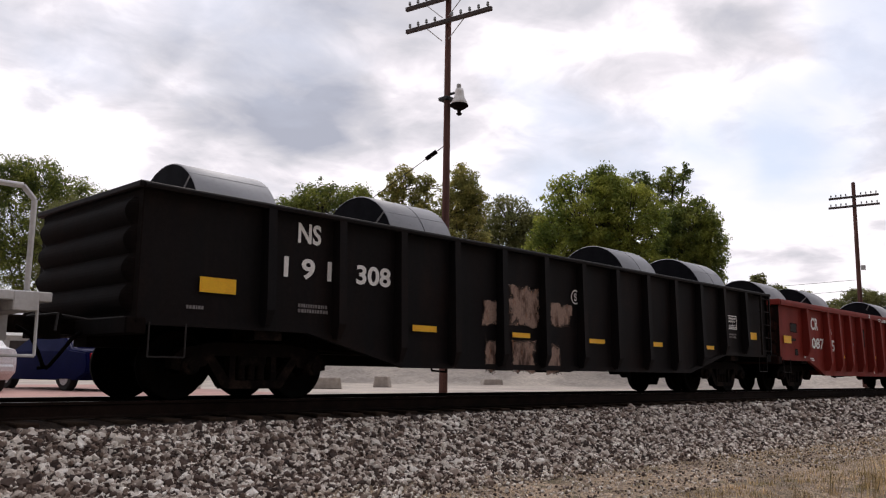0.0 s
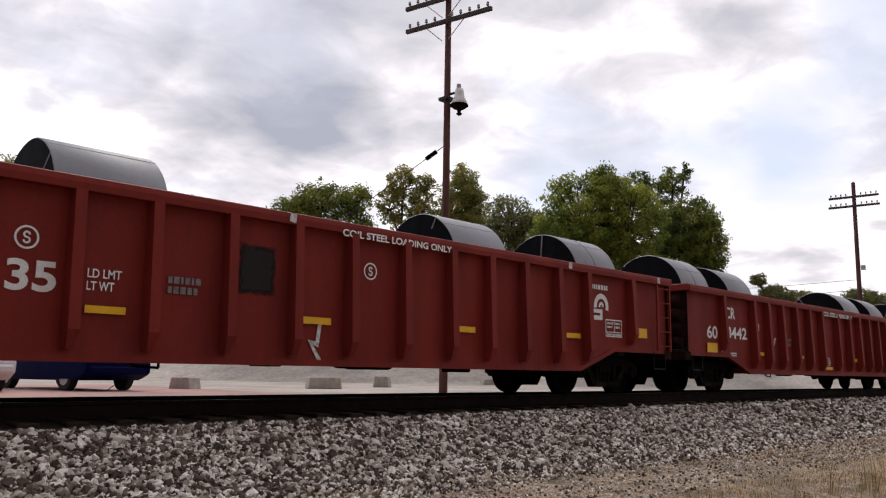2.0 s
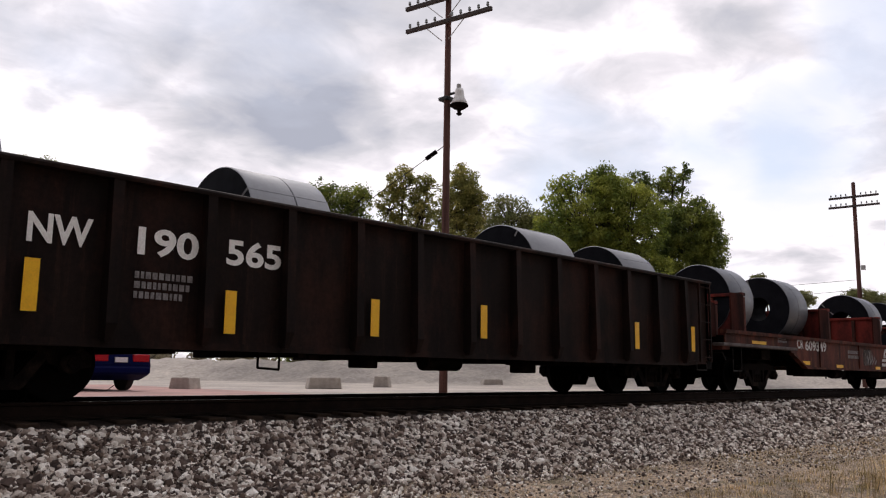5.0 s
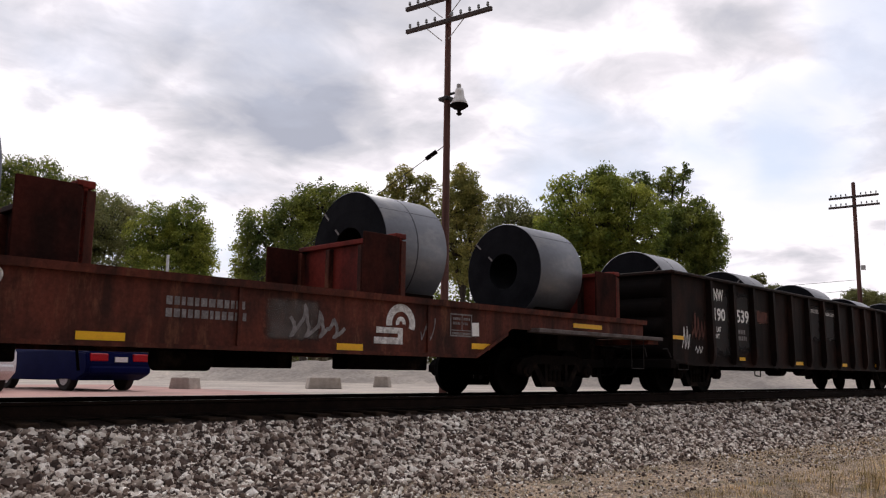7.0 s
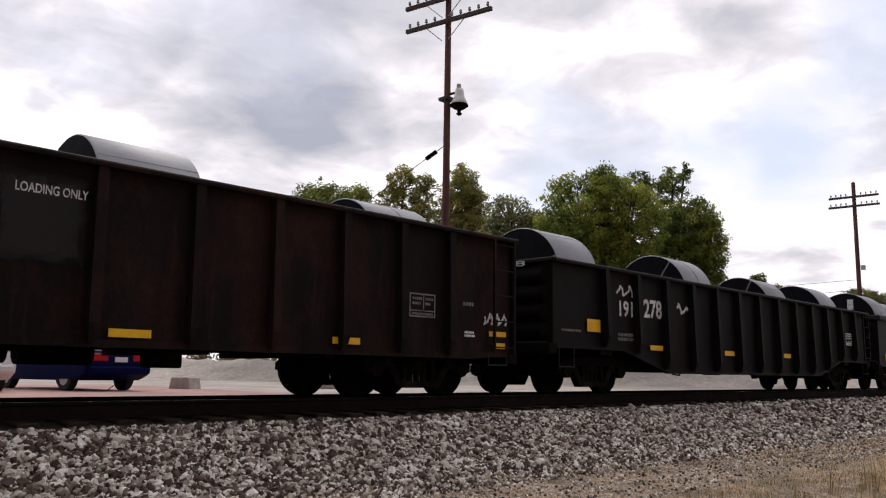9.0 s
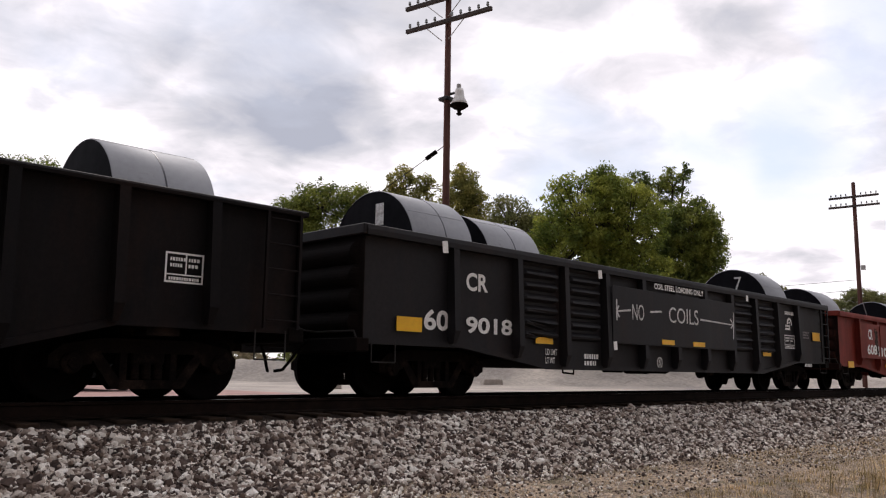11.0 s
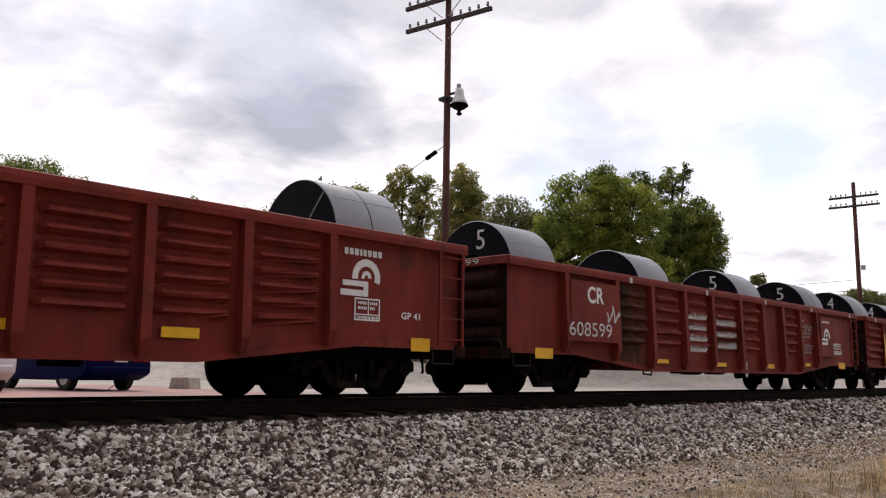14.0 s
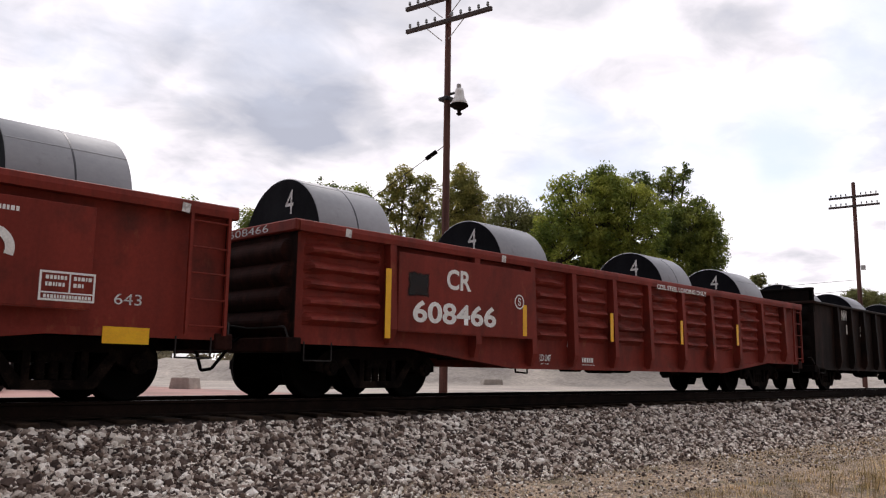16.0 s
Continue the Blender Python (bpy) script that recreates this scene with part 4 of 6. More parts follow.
# ---- the low coil car ----
def coil_car():
    L, u = 18.2, -14.4
    car = new("coil_flat_car")
    tagged(car, "low rust-red coil flat car with bulkheads and faded white lettering", "railway flat car", "cars of the freight train")
    R = M["rust"]
    for s in (-1, 1):
        bm = bmesh.new()
        prism(bm, [(0.0, 1.10), (3.7, 1.10), (3.85, 0.98), (4.75, 0.62), (13.2, 0.62), (13.95, 1.0), (14.1, 1.10), (L, 1.10), (L, 1.36), (0.0, 1.36)], "y", *sorted((s * 1.36, s * 1.39)))
        part("side_girder", bm, R, car)
        bm = bmesh.new()
        prism(bm, [(s * 1.30, 1.36), (s * 1.45, 1.36), (s * 1.46, 1.45), (s * 1.30, 1.46)], "x", -0.05, L + 0.05)
        part("top_flange", bm, R, car)
        bm = bmesh.new()
        pts = [(3.85, 0.98), (4.75, 0.62), (13.2, 0.62), (13.95, 1.0)]
        for (a, za), (b, zb) in zip(pts[:-1], pts[1:]):
            q = [(a, za - 0.02), (b, zb - 0.02), (b, zb + 0.03), (a, za + 0.03)]
            prism(bm, q, "y", *sorted((s * 1.30, s * 1.44)))
        part("bottom_flange", bm, R, car)
        for x0, x1 in ((-0.45, 3.75), (14.6, L + 0.45)):
            bm = bmesh.new()
            box(bm, x0, x1, *sorted((s * 1.30, s * 1.58)), 1.06, 1.13, 0.01)
            part("running_board", bm, M["board"], car, "worn grey-brown running board")
        for k in range(11):
            bm = bmesh.new()
            x = 4.95 + k * 0.8
            box(bm, x - 0.02, x + 0.02, *sorted((s * 1.39, s * 1.425)), 0.66, 1.36)
            if k in (1, 5, 9):
                part("stiffener", bm, R, car)
            else:
                bm.free()
    for x, h, w in ((0.05, 2.1, 1.15), (1.45, 2.40, 1.2), (7.1, 2.36, 1.2), (11.75, 2.38, 1.2), (17.55, 2.36, 1.2)):
        bm = bmesh.new()
        box(bm, x - 0.03, x + 0.03, -w, w, 1.28, h, 0.01)
        box(bm, x - 0.10, x + 0.10, -w - 0.02, w + 0.02, h - 0.06, h + 0.02, 0.01)
        bk = part("bulkhead", bm, M["bulkhead"], car, "rusty red steel bulkhead")
        for y in (-w + 0.05, -0.4, 0.4, w - 0.05):
            g = bmesh.new()
            box(g, x - 0.12, x + 0.12, y - 0.05, y + 0.05, 1.28, h - 0.08, 0.01)
            part("stake", g, R, bk)
        for s in (-1, 1):
            g = bmesh.new()
            box(g, x - 0.72, x - 0.035, *sorted((s * (w - 0.02), s * (w + 0.02))), 1.28, h - 0.03, 0.006)
            part("wing_plate", g, M["wing"], bk)
    bm = bmesh.new()
    box(bm, 0.0, L, -1.30, 1.30, 1.22, 1.32)
    part("deck", bm, M["truck"], car)
    bm = bmesh.new()
    box(bm, -0.2, L + 0.2, -0.25, 0.25, 0.68, 1.22)
    for x in (2.45, 15.75):
        box(bm, x - 0.25, x + 0.25, -1.28, 1.28, 0.80, 1.22)
    for k in range(9):
        x = 4.6 + k * 1.1
        box(bm, x - 0.05, x + 0.05, -1.3, 1.3, 0.9, 1.22)
    part("centre_sill", bm, M["truck"], car)
    bm = bmesh.new()
    box(bm, -0.4, 0.0, -1.5, 1.5, 0.98, 1.10, 0.01)
    box(bm, L, L + 0.4, -1.5, 1.5, 0.98, 1.10, 0.01)
    part("end_platform", bm, R, car)
    bm = bmesh.new()
    rod(bm, (8.2, -0.8, 0.50), (8.9, -0.8, 0.50), 0.15, 12)
    box(bm, 5.6, 6.6, -1.0, -0.5, 0.42, 0.66, 0.02)
    box(bm, 9.6, 10.9, 0.2, 0.9, 0.40, 0.64, 0.02)
    pipe(bm, [(3.2, -0.6, 0.70), (8.2, -0.7, 0.68), (14.0, -0.6, 0.70)], 0.02, 6)
    pipe(bm, [(7.2, -1.0, 0.66), (7.25, -1.0, 0.34)], 0.018, 6)
    box(bm, 11.2, 12.6, -0.95, -0.35, 0.40, 0.66, 0.02)
    part("brake_gear", bm, M["truck"], car)
    add_trucks(car, (2.45, 15.75))
    add_couplers(car, L)
    add_steps(car, L, -1.5, 1.05)
    MOVING.append((car, u, 0.0, 0.0))
    CARS[5] = car
    for i, x in enumerate((1.60, 5.24, 11.94, 15.72)):
        coil(-14.6 + x, 1.30, 0.915, M["coil_dark"], 1.37, seed=500 + i, label="dark blue-grey steel coil with a core hole on a low car", hole=0.34)


coil_car()


def tank_car():
    """The white car ahead: tank barrel, end platform, handrail and steps."""
    L, u = 15.8, -99.9
    car = new("tank_car")
    tagged(car, "white tank car with a railed end platform", "railway tank car", "cars of the freight train")
    Wt = M["white_car"]
    bm = bmesh.new()
    lathe(bm, [(0.02, 0.42), (0.7, 0.48), (1.15, 0.66), (1.42, 1.0), (1.48, 1.35), (1.48, L - 2.25), (1.42, L - 1.9), (1.15, L - 1.56), (0.7, L - 1.38), (0.02, L - 1.32)], 48, pose(0, 0, 2.72, 0, 90, 0))
    part("barrel", bm, Wt, car, "", True)
    for x in (0.25, L - 0.25):
        bm = bmesh.new()
        box(bm, x - 0.9 if x > 3 else x - 0.25, x + 0.25 if x > 3 else x + 0.9, -1.45, 1.45, 1.02, 1.12, 0.01)
        box(bm, x - 0.12, x + 0.12, -1.46, 1.53, 0.92, 1.12, 0.01)
        part("end_platform", bm, Wt, car)
        for s in (-1, 1):
            bm = bmesh.new()
            d = -1 if x > 3 else 1
            pipe(bm, [(x - d * 0.02, s * 1.38, 1.12), (x - d * 0.02, s * 1.38, 2.05), (x + d * 0.10, s * 1.38, 2.18), (x + d * 1.6, s * 1.38, 2.16)], 0.03, 8)
            part("handrail", bm, Wt, car)
            bm = bmesh.new()
            pipe(bm, [(x + d * 0.42, s * 1.42, 1.04), (x + d * 0.42, s * 1.44, 0.48), (x - d * 0.12, s * 1.44, 0.48), (x - d * 0.12, s * 1.42, 1.04)], 0.016, 6)
            part("stirrup_step", bm, Wt, car)
    bm = bmesh.new()
    box(bm, 0, L, -0.2, 0.2, 0.66, 1.02)
    for x in (2.4, L - 2.4):
        box(bm, x - 0.4, x + 0.4, -1.0, 1.0, 0.85, 1.6, 0.03)
    part("centre_sill", bm, Wt, car)
    bm = bmesh.new()
    lathe(bm, [(0.5, 4.1), (0.5, 4.55), (0.2, 4.62)], 20, pose(L / 2, 0, 0))
    part("dome", bm, Wt, car)
    add_trucks(car, (2.2, L - 2.2))
    add_couplers(car, L)
    MOVING.append((car, u, 0.0, 0.0))


tank_car()
LOADS = (
    # car, then (start, length, radius, mark) of each coil
    (1, ((0.98, 1.20, 0.895, None), (4.20, 1.34, 0.935, None), (10.75, 1.32, 0.925, None), (13.94, 1.36, 0.955, None))),
    (2, ((0.92, 1.24, 0.875, None), (4.05, 1.34, 0.885, None), (10.42, 1.34, 0.900, None), (13.80, 1.38, 0.935, None))),
    (3, ((0.76, 1.30, 0.950, None), (3.18, 1.34, 0.925, None), (11.34, 1.38, 0.925, None), (13.86, 1.28, 0.925, "5"))),
    (4, ((0.53, 1.32, 0.950, None), (4.90, 1.32, 0.945, None), (10.85, 1.32, 0.945, None), (13.95, 1.32, 0.925, None))),
    (6, ((0.72, 1.24, 0.955, None), (5.09, 1.28, 0.935, None), (9.80, 1.32, 0.955, None), (13.98, 1.32, 0.895, None))),
    (7, ((0.84, 1.28, 0.960, None), (5.70, 1.32, 0.955, None), (10.35, 1.32, 0.905, None), (14.05, 1.32, 0.945, None))),
    (8, ((1.34, 1.36, 1.010, "1"), (3.20, 1.45, 0.945, None), (14.30, 1.34, 1.000, "7"))),
    (9, ((0.50, 1.45, 0.915, None), (7.60, 1.33, 0.955, None), (14.22, 1.32, 0.975, None))),
    (10, ((0.74, 1.30, 0.935, "5"), (5.03, 1.28, 0.910, None), (9.78, 1.32, 0.920, "5"), (14.03, 1.38, 0.950, "5"))),
    (11, ((0.72, 1.35, 0.955, "4"), (4.69, 1.32, 0.920, "4"), (10.15, 1.32, 0.935, "4"), (14.05, 1.32, 0.935, "4"))),
    (12, ((1.05, 1.32, 0.925, None), (5.05, 1.32, 0.935, None), (10.35, 1.32, 0.935, None), (14.05, 1.32, 0.935, None))),
)
for k, load in LOADS:
    u0 = next(r for r in MOVING if r[0] is CARS[k])[1]
    for i, (x, ln, r, mark) in enumerate(load):
        coil(u0 + x, ln, r, M["coil"], COIL_BASE, mark, seed=k * 10 + i, label="grey steel coil with a chalked figure in a gondola" if mark else "grey steel coil with dark wound ends in a gondola")


def fine_print(car, x, z, w, h, rows, y, mat):
    bm = bmesh.new()
    rnd = random.Random(int(abs(x) * 977 + z * 31))
    lh = h / (rows * 1.45)
    for k in range(rows):
        bars(bm, x, z - lh - k * lh * 1.45, [w * rnd.uniform(0.8, 1.0)], lh, 0.02, y, rnd)
    return part("fine_print", bm, mat, car, "small illegible stencil print")


def load_limit(car, x, z, w, h, y, mat):
    """The two stencilled words beside the weights."""
    for k, text in enumerate(("LD LMT", "LT WT")):
        o = lettering("lettering", text, x, z - h * (0.42 + 0.58 * k), h * 0.42, mat, car, y, w * (1.0 if k == 0 else 0.8), 0, 0.018)


def stroke(car, pts, w, y, mat):
    bm = bmesh.new()
    ribbon(bm, pts, w, y)
    return part("chalk_line", bm, mat, car)


def patch(car, x, z, w, h, y, mat, label, seed):
    """A ragged-edged area of other paint or bare metal, a hair proud of the sheet."""
    rnd = random.Random(seed)
    bm = bmesh.new()
    n = 40
    ring = []
    for i in range(n):
        t = 2 * math.pi * i / n
        cx, cz = math.cos(t), math.sin(t)
        k = 1 / max(abs(cx), abs(cz)) * rnd.uniform(0.90, 1.04)
        ring.append((x + w / 2 + cx * k * w / 2, z + h / 2 + cz * k * h / 2))
    a = [bm.verts.new((u, y, v)) for u, v in ring]
    f = bm.faces.new(a)
    bmesh.ops.recalc_face_normals(bm, faces=[f])
    ret = bmesh.ops.extrude_face_region(bm, geom=[f])
    for v in ret["geom"]:
        if isinstance(v, bmesh.types.BMVert):
            v.co.y += 0.003
    bmesh.ops.triangulate(bm, faces=bm.faces[:])
    return part("paint_patch", bm, mat, car, label)


M["patch_rust"] = material("flaked_rust_and_primer", (0.34, 0.235, 0.19), 0.85, 0, (0.060, 0.030, 0.022), 4.5, 0.9, 30, 0.3, 0.3, 20, (1.4, 1, 0.6), 0.2, (0.50, 0.66), grime=(((0.26, 0.10, 0.035), 7.0, 0.8, (2, 1, 0.6), 0.56, 0.68),))
M["grey_paint"] = material("faded_grey_spray_paint", (0.42, 0.38, 0.36), 0.85, 0, (0.22, 0.16, 0.14), 9, 0.7, 50, 0.3)
M["patch_brown"] = material("brown_scuffed_metal", (0.085, 0.040, 0.025), 0.8, 0, (0.05, 0.02, 0.014), 5, 0.8)
M["patch_black"] = material("matt_black_patch", (0.010, 0.009, 0.009), 0.8, 0, (0.03, 0.012, 0.01), 5, 0.5)
M["patch_red"] = material("faded_red_brown_patch", (0.15, 0.045, 0.03), 0.8, 0, (0.07, 0.03, 0.02), 5, 0.7)


def ragged(m, strength=1.0, wear=0.5, scale=5.0):
    """The paint thins out towards the rim of its patch and breaks up there."""
    t = m.node_tree
    L = t.links.new
    tc = node(t, "ShaderNodeTexCoord")
    sep = node(t, "ShaderNodeSeparateXYZ")
    L(tc.outputs["Generated"], sep.inputs[0])
    sides = []
    for k in (0, 2):
        c = node(t, "ShaderNodeMath", operation="SUBTRACT")
        L(sep.outputs[k], c.inputs[0]); c.inputs[1].default_value = 0.5
        a = node(t, "ShaderNodeMath", operation="ABSOLUTE")
        L(c.outputs[0], a.inputs[0])
        sides.append(a)
    far = node(t, "ShaderNodeMath", operation="MAXIMUM")
    L(sides[0].outputs[0], far.inputs[0]); L(sides[1].outputs[0], far.inputs[1])
    n = node(t, "ShaderNodeTexNoise", Scale=scale, Detail=5.0, Roughness=0.6)
    L(tc.outputs["Object"], n.inputs["Vector"])
    mix = node(t, "ShaderNodeMath", operation="MULTIPLY_ADD")
    L(n.outputs[0], mix.inputs[0]); mix.inputs[1].default_value = wear; L(far.outputs[0], mix.inputs[2])
    out = node(t, "ShaderNodeMapRange", interpolation_type="SMOOTHSTEP")
    out.inputs[1].default_value, out.inputs[2].default_value = 0.5 + wear * 0.52, 0.34 + wear * 0.5
    out.inputs[4].default_value = strength
    L(mix.outputs[0], out.inputs[0])
    L(out.outputs[0], t.nodes["Principled BSDF"].inputs["Alpha"])


ragged(M["patch_rust"], 1.0, 0.9, 4.0)
ragged(M["patch_brown"], 0.6, 1.1)
ragged(M["patch_black"], 0.95, 0.3)
ragged(M["patch_red"], 0.8, 0.3)
M["patch_grey"] = material("faded_grey_overpaint", (0.20, 0.17, 0.16), 0.85, 0, (0.10, 0.07, 0.06), 6, 0.8)
ragged(M["patch_grey"], 0.55, 0.3)


def plate(car, x0, x1, z0, z1, mat):
    """A flat sheet welded over the posts, with a folded lower lip."""
    bm = bmesh.new()
    box(bm, x0, x1, -1.562, -1.546, z0, z1, 0.004)
    box(bm, x0, x1, -1.562, -1.50, z0 - 0.012, z0, 0.0)
    part("cover_plate", bm, mat, car)


def end_number(car, text, mat, top):
    """Small figures along the leading end's top chord."""
    o = lettering("end_lettering", text, 0, 0, 0.10, mat, car, y=0.0, width=1.5)
    o.rotation_euler = (0, 0, radians(-90))
    o.location = (-0.096, 0.6, top - 0.12)


plate(CARS[8], 5.98, 11.05, 0.97, 2.04, M["black_faded"])
plate(CARS[9], 1.50, 3.27, 0.99, 2.05, M["red_worn"])
plate(CARS[9], 3.38, 4.50, 0.99, 2.05, M["red_worn"])
plate(CARS[10], 1.62, 3.12, 0.97, 2.04, M["red_worn"])
plate(CARS[10], 13.33, 14.75, 0.97, 2.03, M["red_worn"])
plate(CARS[11], 1.66, 4.70, 0.95, 2.06, M["red_worn"])
for k, text, top in ((2, "CR 608735", 2.36), (3, "CR 608442", 2.34), (7, "191278", 2.40), (9, "CR 608110", 2.32), (10, "CR 608599", 2.30), (11, "CR 608466", 2.30)):
    end_number(CARS[k], text, M["chalk"], top)


# ---- lettering, reflectors and marks, car by car ----
lettering("lettering", "NS", 2.11, 2.0, 0.27, M["white"], CARS[1], -1.405, 0.37, 0, 0.028)
lettering("lettering", "1 9 1", 1.91, 1.54, 0.27, M["white"], CARS[1], -1.405, 0.76, 0, 0.028)
lettering("lettering", "308", 3.1, 1.55, 0.27, M["white"], CARS[1], -1.405, 0.63, 0, 0.028)
fine_print(CARS[1], 2.15, 1.22, 0.48, 0.13, 2, -1.405, M["grey_mark"])
reflector(CARS[1], 0.74, 1.26, 0.48, 0.18, -1.426)
reflector(CARS[1], 4.16, 0.96, 0.49, 0.09, -1.426)
reflector(CARS[1], 6.42, 0.96, 0.46, 0.08, -1.426)
reflector(CARS[1], 8.62, 0.94, 0.5, 0.08, -1.426)
reflector(CARS[1], 10.78, 0.95, 0.45, 0.09, -1.426)
reflector(CARS[1], 13.015, 0.96, 0.48, 0.08, -1.426)
reflector(CARS[1], 15.28, 1.26, 0.47, 0.17, -1.426)
data_box(CARS[1], 14.26, 1.46, 0.47, 0.32, -1.405, M["white"])
fine_print(CARS[1], 14.31, 1.36, 0.38, 0.12, 2, -1.405, M["grey_mark"])
fine_print(CARS[1], 0.6, 1.1, 0.24, 0.06, 1, -1.405, M["grey_mark"])
patch(CARS[1], 5.68, 1.1, 0.41, 0.43, -1.403, M["patch_rust"], "bare rusted patch with flaking paint", 1)
patch(CARS[1], 6.33, 1.14, 0.86, 0.7, -1.403, M["patch_rust"], "bare rusted patch with flaking paint", 2)
patch(CARS[1], 7.45, 1.18, 0.68, 0.43, -1.403, M["patch_rust"], "bare rusted patch with flaking paint", 3)
patch(CARS[1], 5.76, 0.36, 0.28, 0.58, -1.403, M["patch_rust"], "bare rusted patch with flaking paint", 4)
patch(CARS[1], 6.42, 0.37, 0.67, 0.56, -1.403, M["patch_rust"], "bare rusted patch with flaking paint", 5)
patch(CARS[1], 7.35, 0.36, 0.45, 0.53, -1.403, M["patch_rust"], "bare rusted patch with flaking paint", 6)
ring_mark(CARS[1], 8.22, 1.75, 0.12, -1.405, M["white"])
lettering("lettering", "CR", 2.22, 1.67, 0.34, M["white"], CARS[2], -1.405, 0.52, 0, 0.027)
lettering("lettering", "6087", 1.96, 1.16, 0.3, M["white"], CARS[2], -1.405, 1.16, 0, 0.027)
lettering("lettering", "35", 3.45, 1.12, 0.32, M["white"], CARS[2], -1.405, 0.49, 0, 0.027)
ring_mark(CARS[2], 3.62, 1.66, 0.11, -1.405, M["white"])
ring_mark(CARS[2], 8.15, 1.75, 0.11, -1.405, M["white"])
reflector(CARS[2], 0.3, 1.25, 0.47, 0.19, -1.426)
reflector(CARS[2], 4.24, 0.94, 0.44, 0.08, -1.426)
reflector(CARS[2], 7.02, 0.97, 0.45, 0.09, -1.426)
reflector(CARS[2], 9.87, 0.99, 0.44, 0.09, -1.426)
reflector(CARS[2], 12.72, 1.01, 0.42, 0.09, -1.426)
reflector(CARS[2], 15.00, 1.1, 0.43, 0.19, -1.426)
load_limit(CARS[2], 4.25, 1.41, 0.37, 0.23, -1.405, M["white"])
fine_print(CARS[2], 5.16, 1.41, 0.4, 0.23, 2, -1.405, M["grey_mark"])
fine_print(CARS[2], 2.06, 0.9, 0.32, 0.09, 2, -1.405, M["white"])
patch(CARS[2], 0.77, 1.53, 0.48, 0.27, -1.403, M["patch_black"], "black painted-over panel", 7)
patch(CARS[2], 0.71, 1.32, 0.44, 0.07, -1.403, M["patch_black"], "black painted-over panel", 8)
patch(CARS[2], 1.04, 0.94, 0.23, 0.18, -1.403, M["patch_black"], "black painted-over panel", 9)
patch(CARS[2], 6.05, 1.28, 0.55, 0.63, -1.403, M["patch_black"], "black painted-over panel", 10)
lettering("lettering", "COIL STEEL LOADING ONLY", 7.54, 2.16, 0.1, M["white"], CARS[2], -1.534, 2.11, 0, 0.028)
emblem(CARS[2], 13.61, 1.43, 0.80, -1.405, M["white"])
data_box(CARS[2], 13.99, 1.08, 0.56, 0.33, -1.405, M["white"])
stroke(CARS[2], [(7.31, 0.98), (7.27, 0.71), (7.16, 0.74), (7.33, 0.49)], 0.06, -1.405, M["chalk"])
stroke(CARS[2], [(1.7, 1.01), (1.72, 0.87)], 0.12, -1.405, M["chalk"])
lettering("lettering", "60", 0.93, 1.21, 0.29, M["white"], CARS[3], -1.405, 0.51, 0, 0.027)
lettering("lettering", "CR", 1.87, 1.7, 0.27, M["white"], CARS[3], -1.405, 0.49, 0, 0.027)
lettering("lettering", "8442", 1.87, 1.24, 0.28, M["white"], CARS[3], -1.405, 1.09, 0, 0.027)
ring_mark(CARS[3], 3.55, 1.57, 0.11, -1.405, M["white"])
reflector(CARS[3], 0.89, 0.9, 0.48, 0.21, -1.426)
reflector(CARS[3], 3.4, 0.89, 0.45, 0.08, -1.426)
reflector(CARS[3], 6.06, 0.86, 0.32, 0.08, -1.426)
reflector(CARS[3], 7.92, 0.59, 0.52, 0.08, -1.426)
reflector(CARS[3], 10.14, 0.85, 0.38, 0.1, -1.426)
reflector(CARS[3], 11.63, 0.85, 0.4, 0.12, -1.426)
reflector(CARS[3], 14.89, 0.9, 0.47, 0.19, -1.426)
ring_mark(CARS[3], 8.24, 0.82, 0.11, -1.405, M["white"])
load_limit(CARS[3], 4.31, 1.35, 0.35, 0.19, -1.405, M["white"])
fine_print(CARS[3], 5.16, 1.37, 0.46, 0.24, 2, -1.405, M["grey_mark"])
fine_print(CARS[3], 2.07, 0.92, 0.32, 0.1, 2, -1.405, M["white"])
emblem(CARS[3], 13.50, 1.385, 0.76, -1.405, M["white"])
data_box(CARS[3], 13.99, 1.16, 0.57, 0.32, -1.405, M["white"])
fine_print(CARS[3], 13.52, 0.92, 0.34, 0.11, 2, -1.405, M["grey_mark"])
lettering("lettering", "GP20", 14.99, 1.43, 0.13, M["chalk"], CARS[3], -1.405, 0.3, 0, 0)
fine_print(CARS[3], 12.56, 1.68, 0.36, 0.41, 4, -1.405, M["grey_mark"])
stroke(CARS[3], [(1.67, 1.06), (1.69, 0.94)], 0.14, -1.405, M["white"])
lettering("lettering", "COIL STEEL LOADING ONLY", 7.68, 2.09, 0.12, M["white"], CARS[3], -1.534, 2.25, 0, 0.028)
for k, x, z in ((2, 13.46, 2.04), (3, 13.36, 2.02), (8, 14.36, 2.08), (9, 14.02, 2.04)):
    fine_print(CARS[k], x, z, 0.66, 0.13, 1, -1.405, M["white"])
lettering("lettering", "NW", 1.98, 1.62, 0.31, M["white"], CARS[4], -1.405, 0.66, 0, 0.028)
lettering("lettering", "190", 3.14, 1.61, 0.32, M["white"], CARS[4], -1.405, 0.74, 0, 0.028)
lettering("lettering", "565", 4.25, 1.61, 0.32, M["white"], CARS[4], -1.405, 0.78, 0, 0.028)
reflector(CARS[4], 0.020, 0.96, 0.15, 0.5, -1.47)
reflector(CARS[4], 1.960, 0.92, 0.15, 0.53, -1.47)
reflector(CARS[4], 4.225, 0.79, 0.15, 0.51, -1.47)
reflector(CARS[4], 6.490, 0.85, 0.15, 0.51, -1.47)
reflector(CARS[4], 8.755, 0.91, 0.15, 0.52, -1.47)
